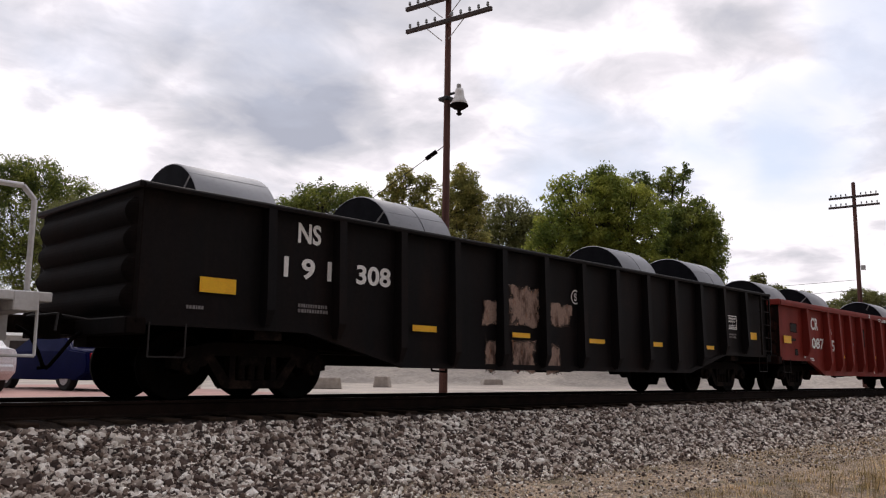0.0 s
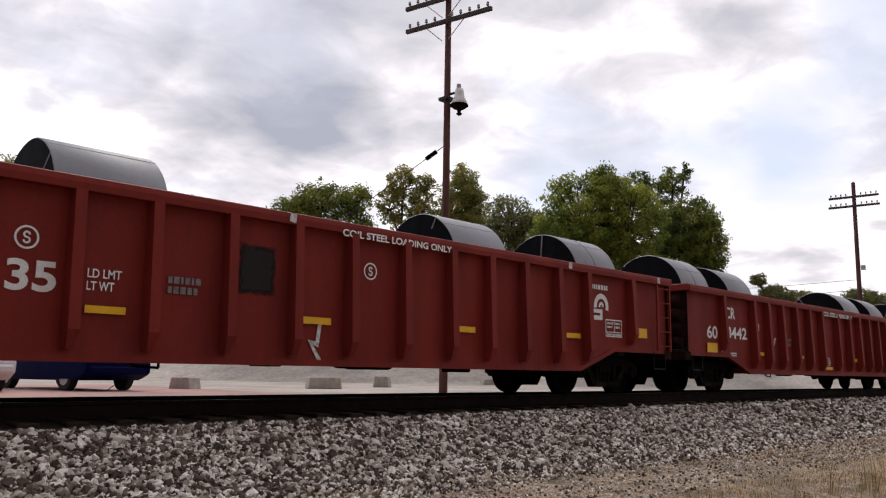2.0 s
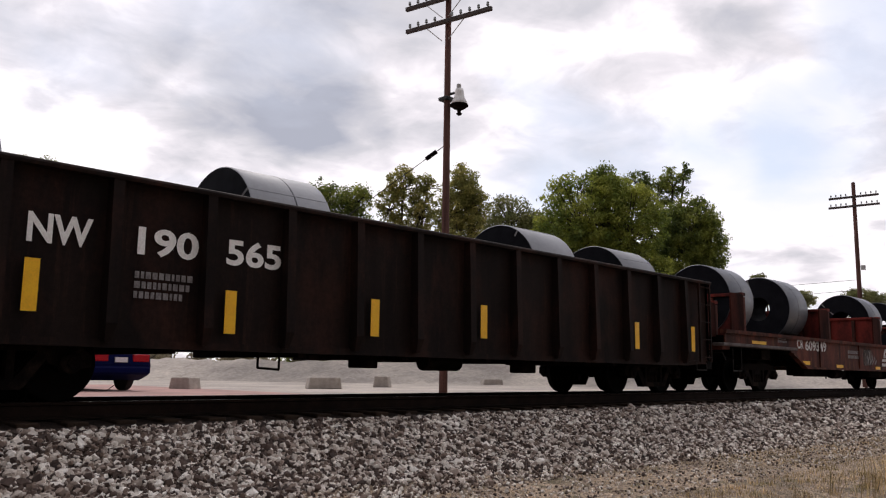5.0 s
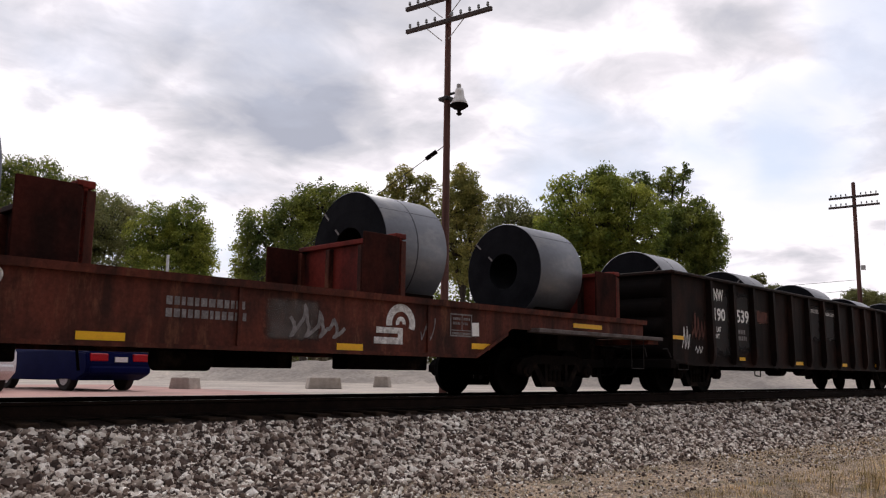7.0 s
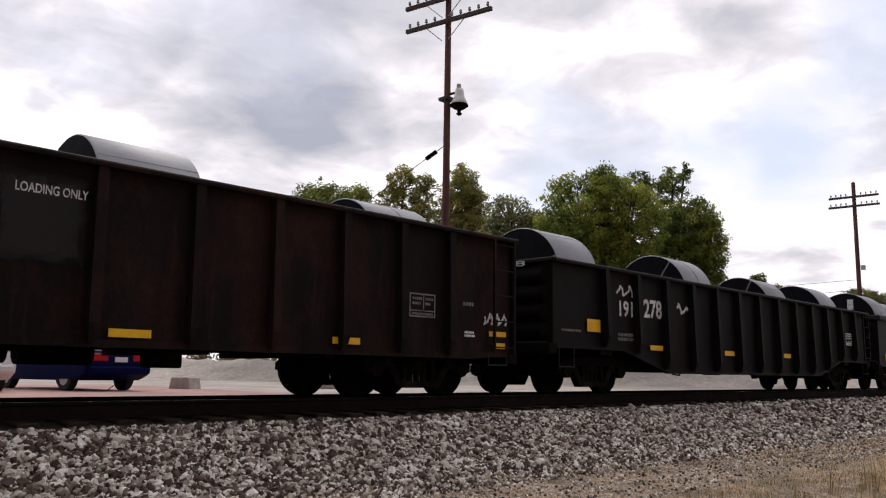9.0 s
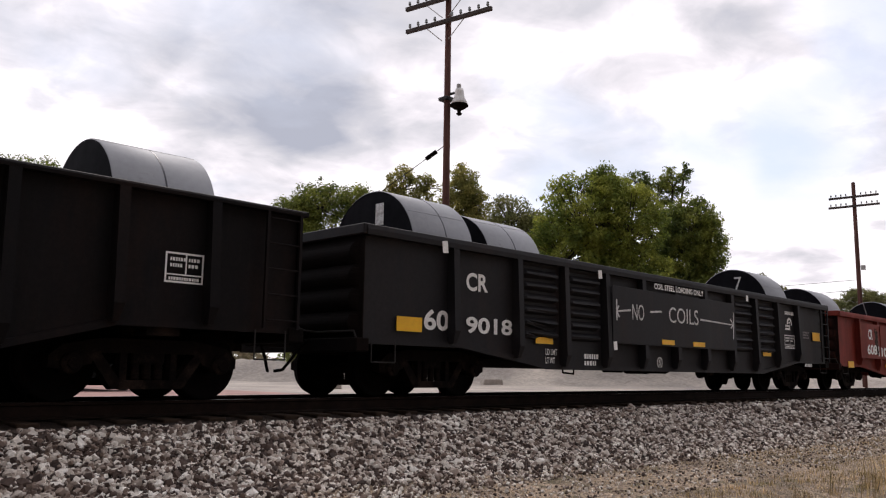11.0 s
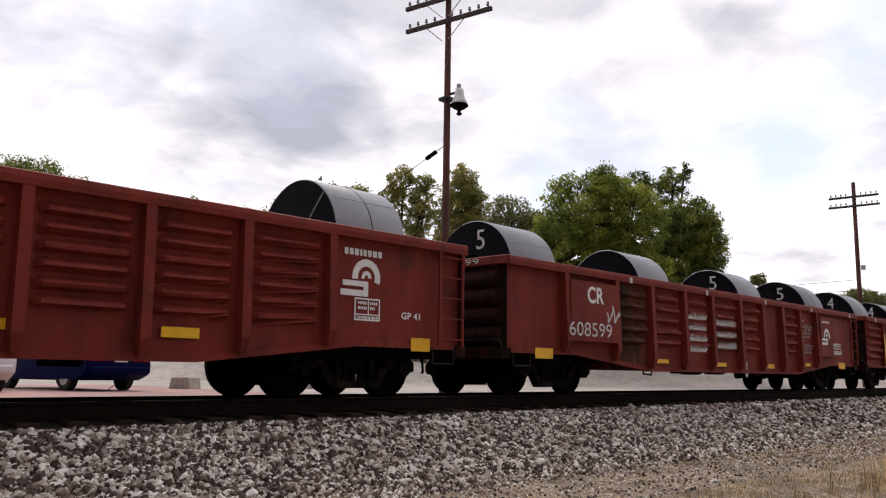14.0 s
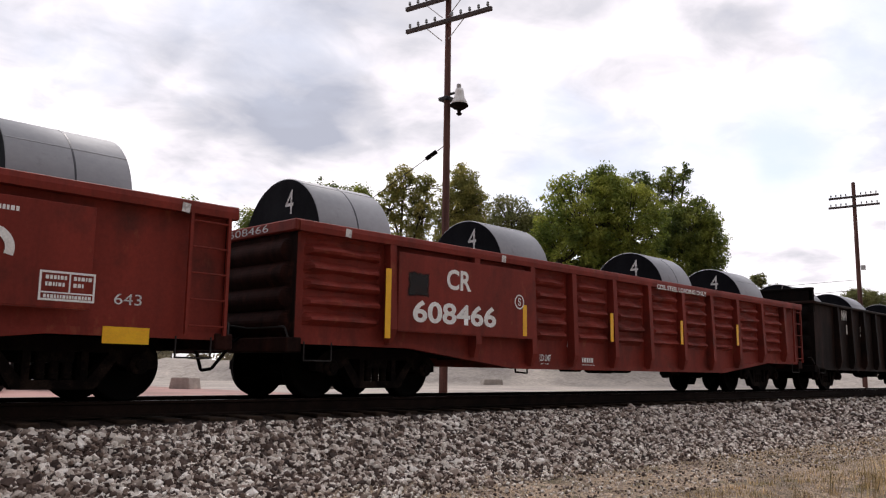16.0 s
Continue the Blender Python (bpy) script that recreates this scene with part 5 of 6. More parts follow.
reflector(CARS[4], 13.285, 0.88, 0.15, 0.52, -1.47)
reflector(CARS[4], 15.550, 0.89, 0.15, 0.53, -1.47)
fine_print(CARS[4], 3.13, 1.43, 0.71, 0.33, 3, -1.405, M["grey_mark"])
scribble(CARS[4], 0.86, 1.05, 0.6, 0.44, -1.405, M["grey_mark"], 3, 14, 0.03)
stroke(CARS[4], [(0.58, 1.97), (0.6, 1.86)], 0.09, -1.405, M["white"])
lettering("lettering", "CR", 4.19, 1.13, 0.26, M["chalk"], CARS[5], -1.394, 0.43, 0, 0.028)
lettering("lettering", "609349", 4.75, 1.09, 0.28, M["chalk"], CARS[5], -1.394, 1.54, 0, 0.028)
reflector(CARS[5], 1.43, 1.16, 0.81, 0.08, -1.394)
reflector(CARS[5], 4.52, 0.71, 0.5, 0.1, -1.394)
reflector(CARS[5], 7.03, 0.66, 0.53, 0.09, -1.394)
reflector(CARS[5], 10.46, 0.65, 0.45, 0.09, -1.394)
reflector(CARS[5], 13.12, 0.74, 0.43, 0.09, -1.394)
reflector(CARS[5], 15.82, 1.2, 0.91, 0.08, -1.394)
emblem(CARS[5], 11.326, 0.816, 0.935, -1.394, M["chalk"])
data_box(CARS[5], 12.63, 0.92, 0.49, 0.35, -1.394, M["grey_mark"])
stroke(CARS[5], [(13.2, 1.15), (13.21, 0.94)], 0.16, -1.394, M["white"])
fine_print(CARS[5], 2.95, 1.39, 0.55, 0.17, 2, -1.394, M["grey_mark"])
fine_print(CARS[5], 8.01, 1.19, 1.21, 0.28, 2, -1.394, M["grey_mark"])
scribble(CARS[5], 9.69, 0.79, 0.86, 0.43, -1.394, M["grey_mark"], 71, 22, 0.05)
scribble(CARS[5], 12.0, 0.82, 0.29, 0.41, -1.394, M["grey_mark"], 72, 10, 0.02)
patch(CARS[5], 9.31, 0.74, 0.87, 0.56, -1.393, M["patch_grey"], "faded grey overpaint", 73)
for x0, x1, z0 in ((1.78, 2.74, 0.78), (2.90, 3.82, 0.90), (7.44, 8.38, 1.35), (8.53, 9.52, 1.40)):
    patch(CARS[6], x0, z0, x1 - x0, 2.38 - z0, -1.4035, M["patch_black"], "fresh black paint behind the stencils", int(x0 * 10))
lettering("lettering", "NW", 1.96, 2.08, 0.27, M["white"], CARS[6], -1.405, 0.47, 0, 0.028)
lettering("lettering", "190", 1.96, 1.62, 0.29, M["white"], CARS[6], -1.405, 0.54, 0, 0.028)
lettering("lettering", "539", 3.09, 1.63, 0.31, M["white"], CARS[6], -1.405, 0.66, 0, 0.028)
load_limit(CARS[6], 1.86, 1.49, 0.42, 0.28, -1.405, M["white"])
fine_print(CARS[6], 2.98, 1.47, 0.59, 0.3, 2, -1.405, M["grey_mark"])
patch(CARS[6], 4.11, 1.66, 0.77, 0.34, -1.403, M["patch_red"], "faded red-brown paint patch", 11)
reflector(CARS[6], 0.01, 1.13, 0.47, 0.08, -1.426)
reflector(CARS[6], 3.13, 0.74, 0.3, 0.08, -1.426)
reflector(CARS[6], 6.4, 0.69, 0.54, 0.09, -1.426)
reflector(CARS[6], 9.8, 0.7, 0.48, 0.09, -1.426)
reflector(CARS[6], 12.8, 0.73, 0.47, 0.09, -1.426)
reflector(CARS[6], 15.93, 0.95, 0.41, 0.08, -1.426)
reflector(CARS[6], 16.02, 0.76, 0.3, 0.09, -1.426)
lettering("lettering", "COIL STEEL", 7.67, 2.15, 0.1, M["chalk"], CARS[6], -1.405, 0.62, 0, 0.018000000000000002)
lettering("lettering", "LOADING ONLY", 8.76, 2.12, 0.1, M["chalk"], CARS[6], -1.405, 0.73, 0, 0.018000000000000002)
scribble(CARS[6], 0.47, 0.92, 0.31, 0.56, -1.405, M["chalk"], 5, 14, 0.03)
scribble(CARS[6], 1.02, 0.86, 0.33, 0.18, -1.405, M["chalk"], 6, 14, 0.025)
scribble(CARS[6], 0.85, 1.1, 0.69, 0.77, -1.405, M["patch_red"], 8, 26, 0.05)
data_box(CARS[6], 14.2, 1.17, 0.53, 0.35, -1.405, M["grey_mark"])
scribble(CARS[6], 15.83, 1.13, 0.58, 0.26, -1.405, M["chalk"], 9, 20, 0.035)
fine_print(CARS[6], 15.34, 1.46, 0.25, 0.08, 1, -1.405, M["grey_mark"])
fine_print(CARS[6], 15.38, 1.01, 0.23, 0.1, 2, -1.405, M["white"])
scribble(CARS[7], 2.08, 1.89, 0.67, 0.24, -1.405, M["chalk"], 12, 12, 0.05)
lettering("lettering", "191", 2.166, 1.49, 0.31, M["chalk"], CARS[7], -1.405, 0.48, 0, 0.028)
lettering("lettering", "278", 3.057, 1.51, 0.38, M["chalk"], CARS[7], -1.405, 0.71, 0, 0.028)
scribble(CARS[7], 4.38, 1.68, 0.49, 0.25, -1.405, M["chalk"], 13, 8, 0.06)
reflector(CARS[7], 1.05, 1.15, 0.42, 0.23, -1.426)
reflector(CARS[7], 3.25, 0.87, 0.49, 0.1, -1.426)
reflector(CARS[7], 6.52, 0.84, 0.48, 0.11, -1.426)
reflector(CARS[7], 9.73, 0.86, 0.55, 0.11, -1.426)
data_box(CARS[7], 14.495, 1.34, 0.48, 0.35, -1.405, M["white"])
fine_print(CARS[7], 0.29, 1.17, 0.68, 0.06, 1, -1.405, M["grey_mark"])
fine_print(CARS[7], 2.11, 1.17, 0.62, 0.17, 2, -1.405, M["grey_mark"])
lettering("lettering", "CR", 2.1, 1.64, 0.29, M["white"], CARS[8], -1.405, 0.51, 0, 0.027)
lettering("lettering", "60", 1.19, 0.99, 0.31, M["white"], CARS[8], -1.405, 0.53, 0, 0.027)
lettering("lettering", "9018", 2.105, 0.98, 0.26, M["white"], CARS[8], -1.405, 1.12, 0, 0.027)
reflector(CARS[8], 0.63, 0.95, 0.5, 0.21, -1.426)
reflector(CARS[8], 3.82, 0.88, 0.48, 0.11, -1.426)
reflector(CARS[8], 7.76, 0.99, 0.5, 0.1, -1.568)
reflector(CARS[8], 9.06, 0.99, 0.52, 0.1, -1.568)
reflector(CARS[8], 12.87, 0.88, 0.47, 0.1, -1.426)
reflector(CARS[8], 16.13, 1.37, 0.52, 0.23, -1.426)
stroke(CARS[8], [(6.11, 1.79), (6.11, 1.39)], 0.04, -1.568, M["chalk"])
stroke(CARS[8], [(6.61, 1.61), (6.11, 1.56), (6.18, 1.67)], 0.04, -1.568, M["chalk"])
stroke(CARS[8], [(6.11, 1.56), (6.2, 1.45)], 0.04, -1.568, M["chalk"])
lettering("chalk_writing", "NO", 6.66, 1.43, 0.31, M["chalk"], CARS[8], -1.568, 0.43, 0, 0)
stroke(CARS[8], [(7.32, 1.62), (7.77, 1.65)], 0.04, -1.568, M["chalk"])
lettering("chalk_writing", "COILS", 8.06, 1.45, 0.32, M["chalk"], CARS[8], -1.568, 1.26, 0, 0)
stroke(CARS[8], [(9.41, 1.58), (11.0, 1.54), (10.84, 1.67)], 0.04, -1.568, M["chalk"])
stroke(CARS[8], [(11.0, 1.54), (10.85, 1.46)], 0.04, -1.568, M["chalk"])
stroke(CARS[8], [(11.02, 1.82), (10.98, 1.22)], 0.04, -1.568, M["chalk"])
lettering("lettering", "COIL STEEL LOADING ONLY", 7.56, 2.1, 0.12, M["white"], CARS[8], -1.534, 2.09, 0, 0.028)
emblem(CARS[8], 14.462, 1.622, 0.532, -1.405, M["white"])
data_box(CARS[8], 14.275, 1.11, 0.65, 0.35, -1.405, M["white"])
ring_mark(CARS[8], 7.93, 0.63, 0.1, -1.405, M["white"])
load_limit(CARS[8], 4.12, 0.8, 0.33, 0.25, -1.405, M["white"])
fine_print(CARS[8], 5.27, 0.74, 0.44, 0.25, 2, -1.405, M["white"])
fine_print(CARS[8], 15.56, 0.74, 0.49, 0.12, 1, -1.405, M["white"])
fine_print(CARS[8], 15.5, 1.6, 0.45, 0.21, 3, -1.405, M["grey_mark"])
stroke(CARS[8], [(6.04, 0.99), (6.06, 0.83)], 0.12, -1.568, M["white"])
stroke(CARS[8], [(5.61, 2.29), (5.63, 2.13)], 0.12, -1.535, M["white"])
stroke(CARS[8], [(11.85, 2.29), (11.85, 2.15)], 0.12, -1.535, M["white"])
stroke(CARS[8], [(1.48, 2.33), (1.5, 2.15)], 0.12, -1.535, M["white"])
lettering("lettering", "CR", 2.21, 1.56, 0.32, M["white"], CARS[9], -1.568, 0.38, 0, 0.027)
lettering("lettering", "608", 2.05, 1.1, 0.31, M["white"], CARS[9], -1.568, 0.9, 0, 0.027)
lettering("lettering", "10", 3.38, 1.06, 0.29, M["white"], CARS[9], -1.568, 0.54, 0, 0.027)
ring_mark(CARS[9], 4.18, 1.64, 0.11, -1.568, M["white"])
reflector(CARS[9], 0.72, 0.68, 0.49, 0.19, -1.426)
reflector(CARS[9], 4.145, 0.72, 0.48, 0.1, -1.426)
reflector(CARS[9], 6.815, 0.71, 0.41, 0.1, -1.426)
reflector(CARS[9], 9.455, 0.73, 0.37, 0.11, -1.426)
reflector(CARS[9], 11.44, 0.72, 0.47, 0.12, -1.426)
reflector(CARS[9], 15.27, 0.67, 0.38, 0.19, -1.426)
emblem(CARS[9], 14.165, 1.44, 0.839, -1.405, M["white"])
lettering("lettering", "COIL STEEL LOADING ONLY", 7.5, 2.15, 0.11, M["white"], CARS[9], -1.534, 2.12, 0, 0.028)
load_limit(CARS[9], 4.95, 0.82, 0.4, 0.28, -1.405, M["white"])
fine_print(CARS[9], 6.23, 0.81, 0.45, 0.25, 2, -1.405, M["white"])
ring_mark(CARS[9], 7.69, 0.65, 0.1, -1.405, M["white"])
data_box(CARS[9], 14.22, 1.06, 0.46, 0.31, -1.405, M["white"])
stroke(CARS[9], [(3.13, 1.39), (3.14, 1.07)], 0.05, -1.568, M["white"])
patch(CARS[9], 2.78, 1.09, 0.36, 0.86, -1.5655, M["patch_brown"], "scuffed brown paint along a plate joint", 77)
lettering("lettering", "GP 41", 15.09, 1.12, 0.1, M["white"], CARS[9], -1.405, 0.37, 0, 0.018000000000000002)
fine_print(CARS[9], 1.71, 0.84, 0.24, 0.08, 1, -1.405, M["white"])
lettering("lettering", "CR", 2.11, 1.65, 0.31, M["white"], CARS[10], -1.568, 0.53, 0, 0.027)
lettering("lettering", "608599", 1.55, 1.05, 0.25, M["chalk"], CARS[10], -1.568, 1.34, 0, 0)
scribble(CARS[10], 2.73, 1.32, 0.42, 0.37, -1.568, M["chalk"], 21, 12, 0.04)
reflector(CARS[10], 0.76, 0.63, 0.49, 0.18, -1.426)
reflector(CARS[10], 4.69, 0.62, 0.52, 0.08, -1.426)
reflector(CARS[10], 7.29, 0.59, 0.54, 0.09, -1.426)
reflector(CARS[10], 9.97, 0.58, 0.49, 0.11, -1.426)
reflector(CARS[10], 12.39, 0.67, 0.47, 0.08, -1.426)
reflector(CARS[10], 14.96, 0.63, 0.52, 0.18, -1.426)
scribble(CARS[10], 5.91, 1.58, 0.82, 0.14, -1.515, M["chalk"], 31, 52, 0.024)
scribble(CARS[10], 5.91, 1.35, 0.82, 0.14, -1.515, M["chalk"], 32, 52, 0.024)
scribble(CARS[10], 5.91, 1.11, 0.81, 0.15, -1.515, M["chalk"], 33, 52, 0.024)
scribble(CARS[10], 5.91, 0.88, 0.81, 0.16, -1.515, M["chalk"], 34, 52, 0.024)
scribble(CARS[10], 7.13, 1.5, 1.04, 0.16, -1.515, M["chalk"], 41, 52, 0.024)
scribble(CARS[10], 7.13, 1.24, 1.03, 0.17, -1.515, M["chalk"], 42, 52, 0.024)
scribble(CARS[10], 7.12, 0.98, 1.04, 0.18, -1.515, M["chalk"], 43, 52, 0.024)
stroke(CARS[10], [(8.94, 0.72), (8.91, 0.37), (8.79, 0.5)], 0.04, -1.405, M["white"])
stroke(CARS[10], [(8.91, 0.37), (9.03, 0.5)], 0.04, -1.405, M["white"])
emblem(CARS[10], 13.533, 1.315, 0.742, -1.568, M["white"])
data_box(CARS[10], 14.23, 1.03, 0.56, 0.3, -1.568, M["white"])
fine_print(CARS[10], 13.43, 1.93, 0.64, 0.07, 1, -1.568, M["white"])
lettering("graffiti", "Eater", 12.34, 1.51, 0.4, M["grey_paint"], CARS[10], -1.405, 0.81, 0.25, 0)
lettering("graffiti", "Eater", 12.34, 1.01, 0.37, M["grey_paint"], CARS[10], -1.405, 0.77, 0.25, 0)
stroke(CARS[10], [(12.47, 1.45), (12.98, 1.47)], 0.03, -1.405, M["grey_paint"])
lettering("lettering", "643", 15.07, 1.05, 0.12, M["chalk"], CARS[10], -1.405, 0.31, 0, 0)
lettering("lettering", "CR", 2.63, 1.6, 0.31, M["white"], CARS[11], -1.568, 0.54, 0, 0.027)
lettering("lettering", "608466", 1.94, 1.08, 0.32, M["white"], CARS[11], -1.568, 1.82, 0, 0.027)
ring_mark(CARS[11], 4.34, 1.53, 0.11, -1.568, M["white"])
reflector(CARS[11], 1.42, 0.83, 0.10, 0.97, -1.56)
reflector(CARS[11], 4.44, 0.98, 0.10, 0.51, -1.56)
reflector(CARS[11], 7.03, 0.98, 0.10, 0.53, -1.56)
reflector(CARS[11], 9.67, 1.02, 0.10, 0.49, -1.56)
reflector(CARS[11], 12.29, 1.08, 0.10, 0.48, -1.56)
lettering("lettering", "COIL STEEL LOADING ONLY", 8.8, 2.11, 0.1, M["white"], CARS[11], -1.534, 2.12, 0, 0.028)
patch(CARS[11], 1.83, 1.44, 0.44, 0.37, -1.566, M["patch_black"], "black painted-over emblem", 61)
fine_print(CARS[11], 2.44, 2.06, 0.34, 0.07, 1, -1.405, M["white"])
load_limit(CARS[11], 5.09, 0.7, 0.31, 0.26, -1.405, M["white"])
fine_print(CARS[11], 6.33, 0.67, 0.39, 0.24, 2, -1.405, M["white"])
stroke(CARS[11], [(5.94, 0.99), (5.92, 0.84)], 0.1, -1.405, M["white"])
for k, x, z in ((10, 3.64, 2.15), (10, 6.78, 2.15), (10, 9.84, 2.15), (10, 12.80, 2.15), (10, 15.77, 2.15), (2, 6.73, 2.24), (2, 12.70, 2.24), (2, 15.75, 2.24), (11, 0.75, 2.16), (11, 3.98, 2.16)):
    stroke(CARS[k], [(x, z - 0.01), (x + 0.012, z + 0.10)], 0.10, -1.535, M["chalk"])
lettering("lettering", "NW", 2.273, 2.06, 0.31, M["white"], CARS[12], -1.405, 0.46, 0, 0.028)
lettering("lettering", "19", 2.6, 1.66, 0.29, M["white"], CARS[12], -1.405, 0.51, 0, 0.028)
lettering("lettering", "53", 3.78, 1.64, 0.32, M["white"], CARS[12], -1.405, 0.44, 0, 0.028)


# ---- foliage ----
RIGHT = Vector((0.6976, -0.7164, 0.0)).normalized()      # across the view
AWAY = Vector((0.7164, 0.6976, 0.0)).normalized()


def leaf_cloud(name, centres, radii, count, size, mat, parent, seed, flat=0.8):
    """Many small bent leaves gathered in puffs; each leaf is two triangles."""
    rng = np.random.default_rng(seed)
    c = np.asarray(centres)
    r = np.asarray(radii)
    pick = rng.choice(len(c), count, p=(r ** 2) / (r ** 2).sum())
    d = rng.normal(size=(count, 3))
    d /= np.linalg.norm(d, axis=1)[:, None]
    rad = r[pick] * (0.25 + 0.75 * rng.random(count) ** 0.55) * (1 + 0.45 * (rng.random(count) < 0.15))
    p = c[pick] + d * rad[:, None] * np.array([1, 1, flat])
    face = d + 0.65 * rng.normal(size=(count, 3)) + np.array([0, 0, 0.3])
    face /= np.linalg.norm(face, axis=1)[:, None]
    t1 = np.cross(face, rng.normal(size=(count, 3)))
    t1 /= np.linalg.norm(t1, axis=1)[:, None]
    t2 = np.cross(face, t1)
    s = size * (0.6 + 0.8 * rng.random(count))[:, None]
    a, b = p - t1 * s, p + t1 * s
    q, w = p + t2 * s * 0.55, p - t2 * s * 0.55 + np.cross(t1, t2) * s * 0.3
    verts = np.stack([a, q, b, w], 1).reshape(-1, 3)
    idx = np.arange(count * 4).reshape(-1, 4)
    me = bpy.data.meshes.new(name)
    me.from_pydata(verts.tolist(), [], idx.tolist())
    me.materials.append(mat)
    ob = new(name, me)
    ob.parent = parent
    return ob


def limb(verts, faces, a, b, ra, rb, n=7):
    a, b = Vector(a), Vector(b)
    d = (b - a).normalized()
    u = d.orthogonal().normalized()
    v = d.cross(u)
    base = len(verts)
    for c, r in ((a, ra), (b, rb)):
        for i in range(n):
            t = 2 * math.pi * i / n
            verts.append(tuple(c + u * (r * math.cos(t)) + v * (r * math.sin(t))))
    for i in range(n):
        faces.append((base + i, base + (i + 1) % n, base + n + (i + 1) % n, base + n + i))


def tree(x, y, ground_z, blobs, mat, label, count, leaf=0.16, puff=0.8, density=1.0, seed=1, trunk=0.22, category="tree"):
    """blobs: (across, up, half width, half height) of the crown's large masses, metres from the foot."""
    leaf, count, puff = leaf * 0.50, int(count * 3.0), puff * 0.60
    ob = new("tree")
    tagged(ob, label, category, "trees behind the lot")
    ob.location = (x, y, ground_z)
    rnd = random.Random(seed)
    centres, radii = [], []
    verts, faces = [], []
    low = min(z - h for _, z, _, h in blobs)
    mid = sum(a for a, *_ in blobs) / len(blobs)
    fork = Vector((0, 0, 0)) + RIGHT * (mid * 0.3) + Vector((0, 0, max(low * 0.9, 1.2)))
    limb(verts, faces, (0, 0, -0.3), (0, 0, 0.4), trunk * 1.5, trunk * 1.05)
    limb(verts, faces, (0, 0, 0.4), fork, trunk * 1.05, trunk * 0.8)
    for a, z, w, h in blobs:
        heart = RIGHT * a + Vector((0, 0, z - h * 0.2))
        bend = fork.lerp(heart, 0.5) + Vector((rnd.uniform(-.3, .3), rnd.uniform(-.3, .3), 0.3))
        limb(verts, faces, fork, bend, trunk * 0.6, trunk * 0.42)
        limb(verts, faces, bend, heart, trunk * 0.42, trunk * 0.25)
        n = max(5, int(density * 9 * w * h / (puff * puff)))
        for k in range(n):
            d = Vector((rnd.gauss(0, 1), rnd.gauss(0, 1), rnd.gauss(0, 1))).normalized()
            f = rnd.uniform(0.25, 1.0) ** 0.5
            r = puff * rnd.uniform(0.45, 1.15)
            off = RIGHT * (d.x * max(w - r * 0.6, 0.1) * f) + AWAY * (d.y * w * 0.8 * f) + Vector((0, 0, d.z * max(h - r * 0.5, 0.1) * f))
            p = RIGHT * a + Vector((0, 0, z)) + off
            centres.append(tuple(p)); radii.append(r)
            if k % 3 == 0:
                limb(verts, faces, heart, p, trunk * 0.16, 0.02, 5)
    raw_mesh("trunk", verts, faces, M["bark"], ob, True)
    leaf_cloud("crown", centres, radii, count, leaf, mat, ob, seed)
    return ob


def spot(px, depth):
    """Ground position at a bearing, given across the view per unit of depth."""
    return Vector((EYE[0], EYE[1], 0)) + (Vector((FWD.x, FWD.y, 0)).normalized() + RIGHT * px) * depth


def tree_at(across, depth, blobs, mat, label, count, **kw):
    p = spot(across, depth)
    return tree(p.x, p.y, kw.pop("z", -0.22), blobs, mat, label, count, **kw)


# across and heights per metre of depth
def crown(depth, foot, *rows):
    return [((a - foot) * depth, 0.6 + (e * 1.04 + 0.004) * depth, w * 1.12 * depth, h * 1.15 * depth) for a, e, w, h in rows]


G = "leafy green tree with a full rounded crown behind the lot"
tree_at(0.175, 48, crown(48, 0.175, (0.170, 0.175, 0.055, 0.055), (0.225, 0.165, 0.048, 0.060), (0.150, 0.135, 0.050, 0.050), (0.230, 0.100, 0.05, 0.05), (0.165, 0.07, 0.055, 0.05), (0.20, 0.215, 0.03, 0.025)), M["leaf"], G, 27000, seed=11, leaf=0.17, density=0.8)
tree_at(0.275, 56, crown(56, 0.275, (0.283, 0.222, 0.022, 0.022), (0.262, 0.205, 0.020, 0.020), (0.240, 0.22, 0.020, 0.016), (0.270, 0.165, 0.030, 0.035), (0.297, 0.235, 0.010, 0.012)), M["leaf_dark"], "tall thin-crowned tree standing above its neighbours", 3600, seed=12, leaf=0.16, puff=0.55, density=0.32)
tree_at(0.310, 50, crown(50, 0.310, (0.300, 0.165, 0.038, 0.040), (0.325, 0.140, 0.024, 0.050), (0.285, 0.125, 0.032, 0.045), (0.315, 0.08, 0.038, 0.045)), M["leaf_dark"], "dark green broad tree at the end of the row", 15000, seed=13, leaf=0.16, density=0.8)
tree_at(-0.045, 52, crown(52, -0.045, (-0.050, 0.215, 0.024, 0.022), (-0.065, 0.190, 0.020, 0.024), (-0.030, 0.180, 0.022, 0.030), (-0.045, 0.14, 0.030, 0.035), (-0.02, 0.215, 0.016, 0.016)), M["leaf_yellow"], "thin yellowing tree with open twiggy crown", 5200, seed=14, leaf=0.15, puff=0.5, density=0.45)
tree_at(0.025, 50, crown(50, 0.025, (0.025, 0.215, 0.022, 0.026), (0.040, 0.190, 0.018, 0.022), (0.010, 0.185, 0.024, 0.028), (0.022, 0.14, 0.035, 0.045)), M["leaf_yellow"], "small yellow-green tree beside the telegraph pole", 9000, seed=15, leaf=0.15, puff=0.6, density=0.7)
tree_at(0.085, 58, crown(58, 0.085, (0.080, 0.175, 0.035, 0.028), (0.110, 0.150, 0.035, 0.035), (0.06, 0.13, 0.04, 0.04), (0.10, 0.10, 0.05, 0.05)), M["leaf_far"], "dull olive tree, lower than its neighbours", 12000, seed=16, leaf=0.17)
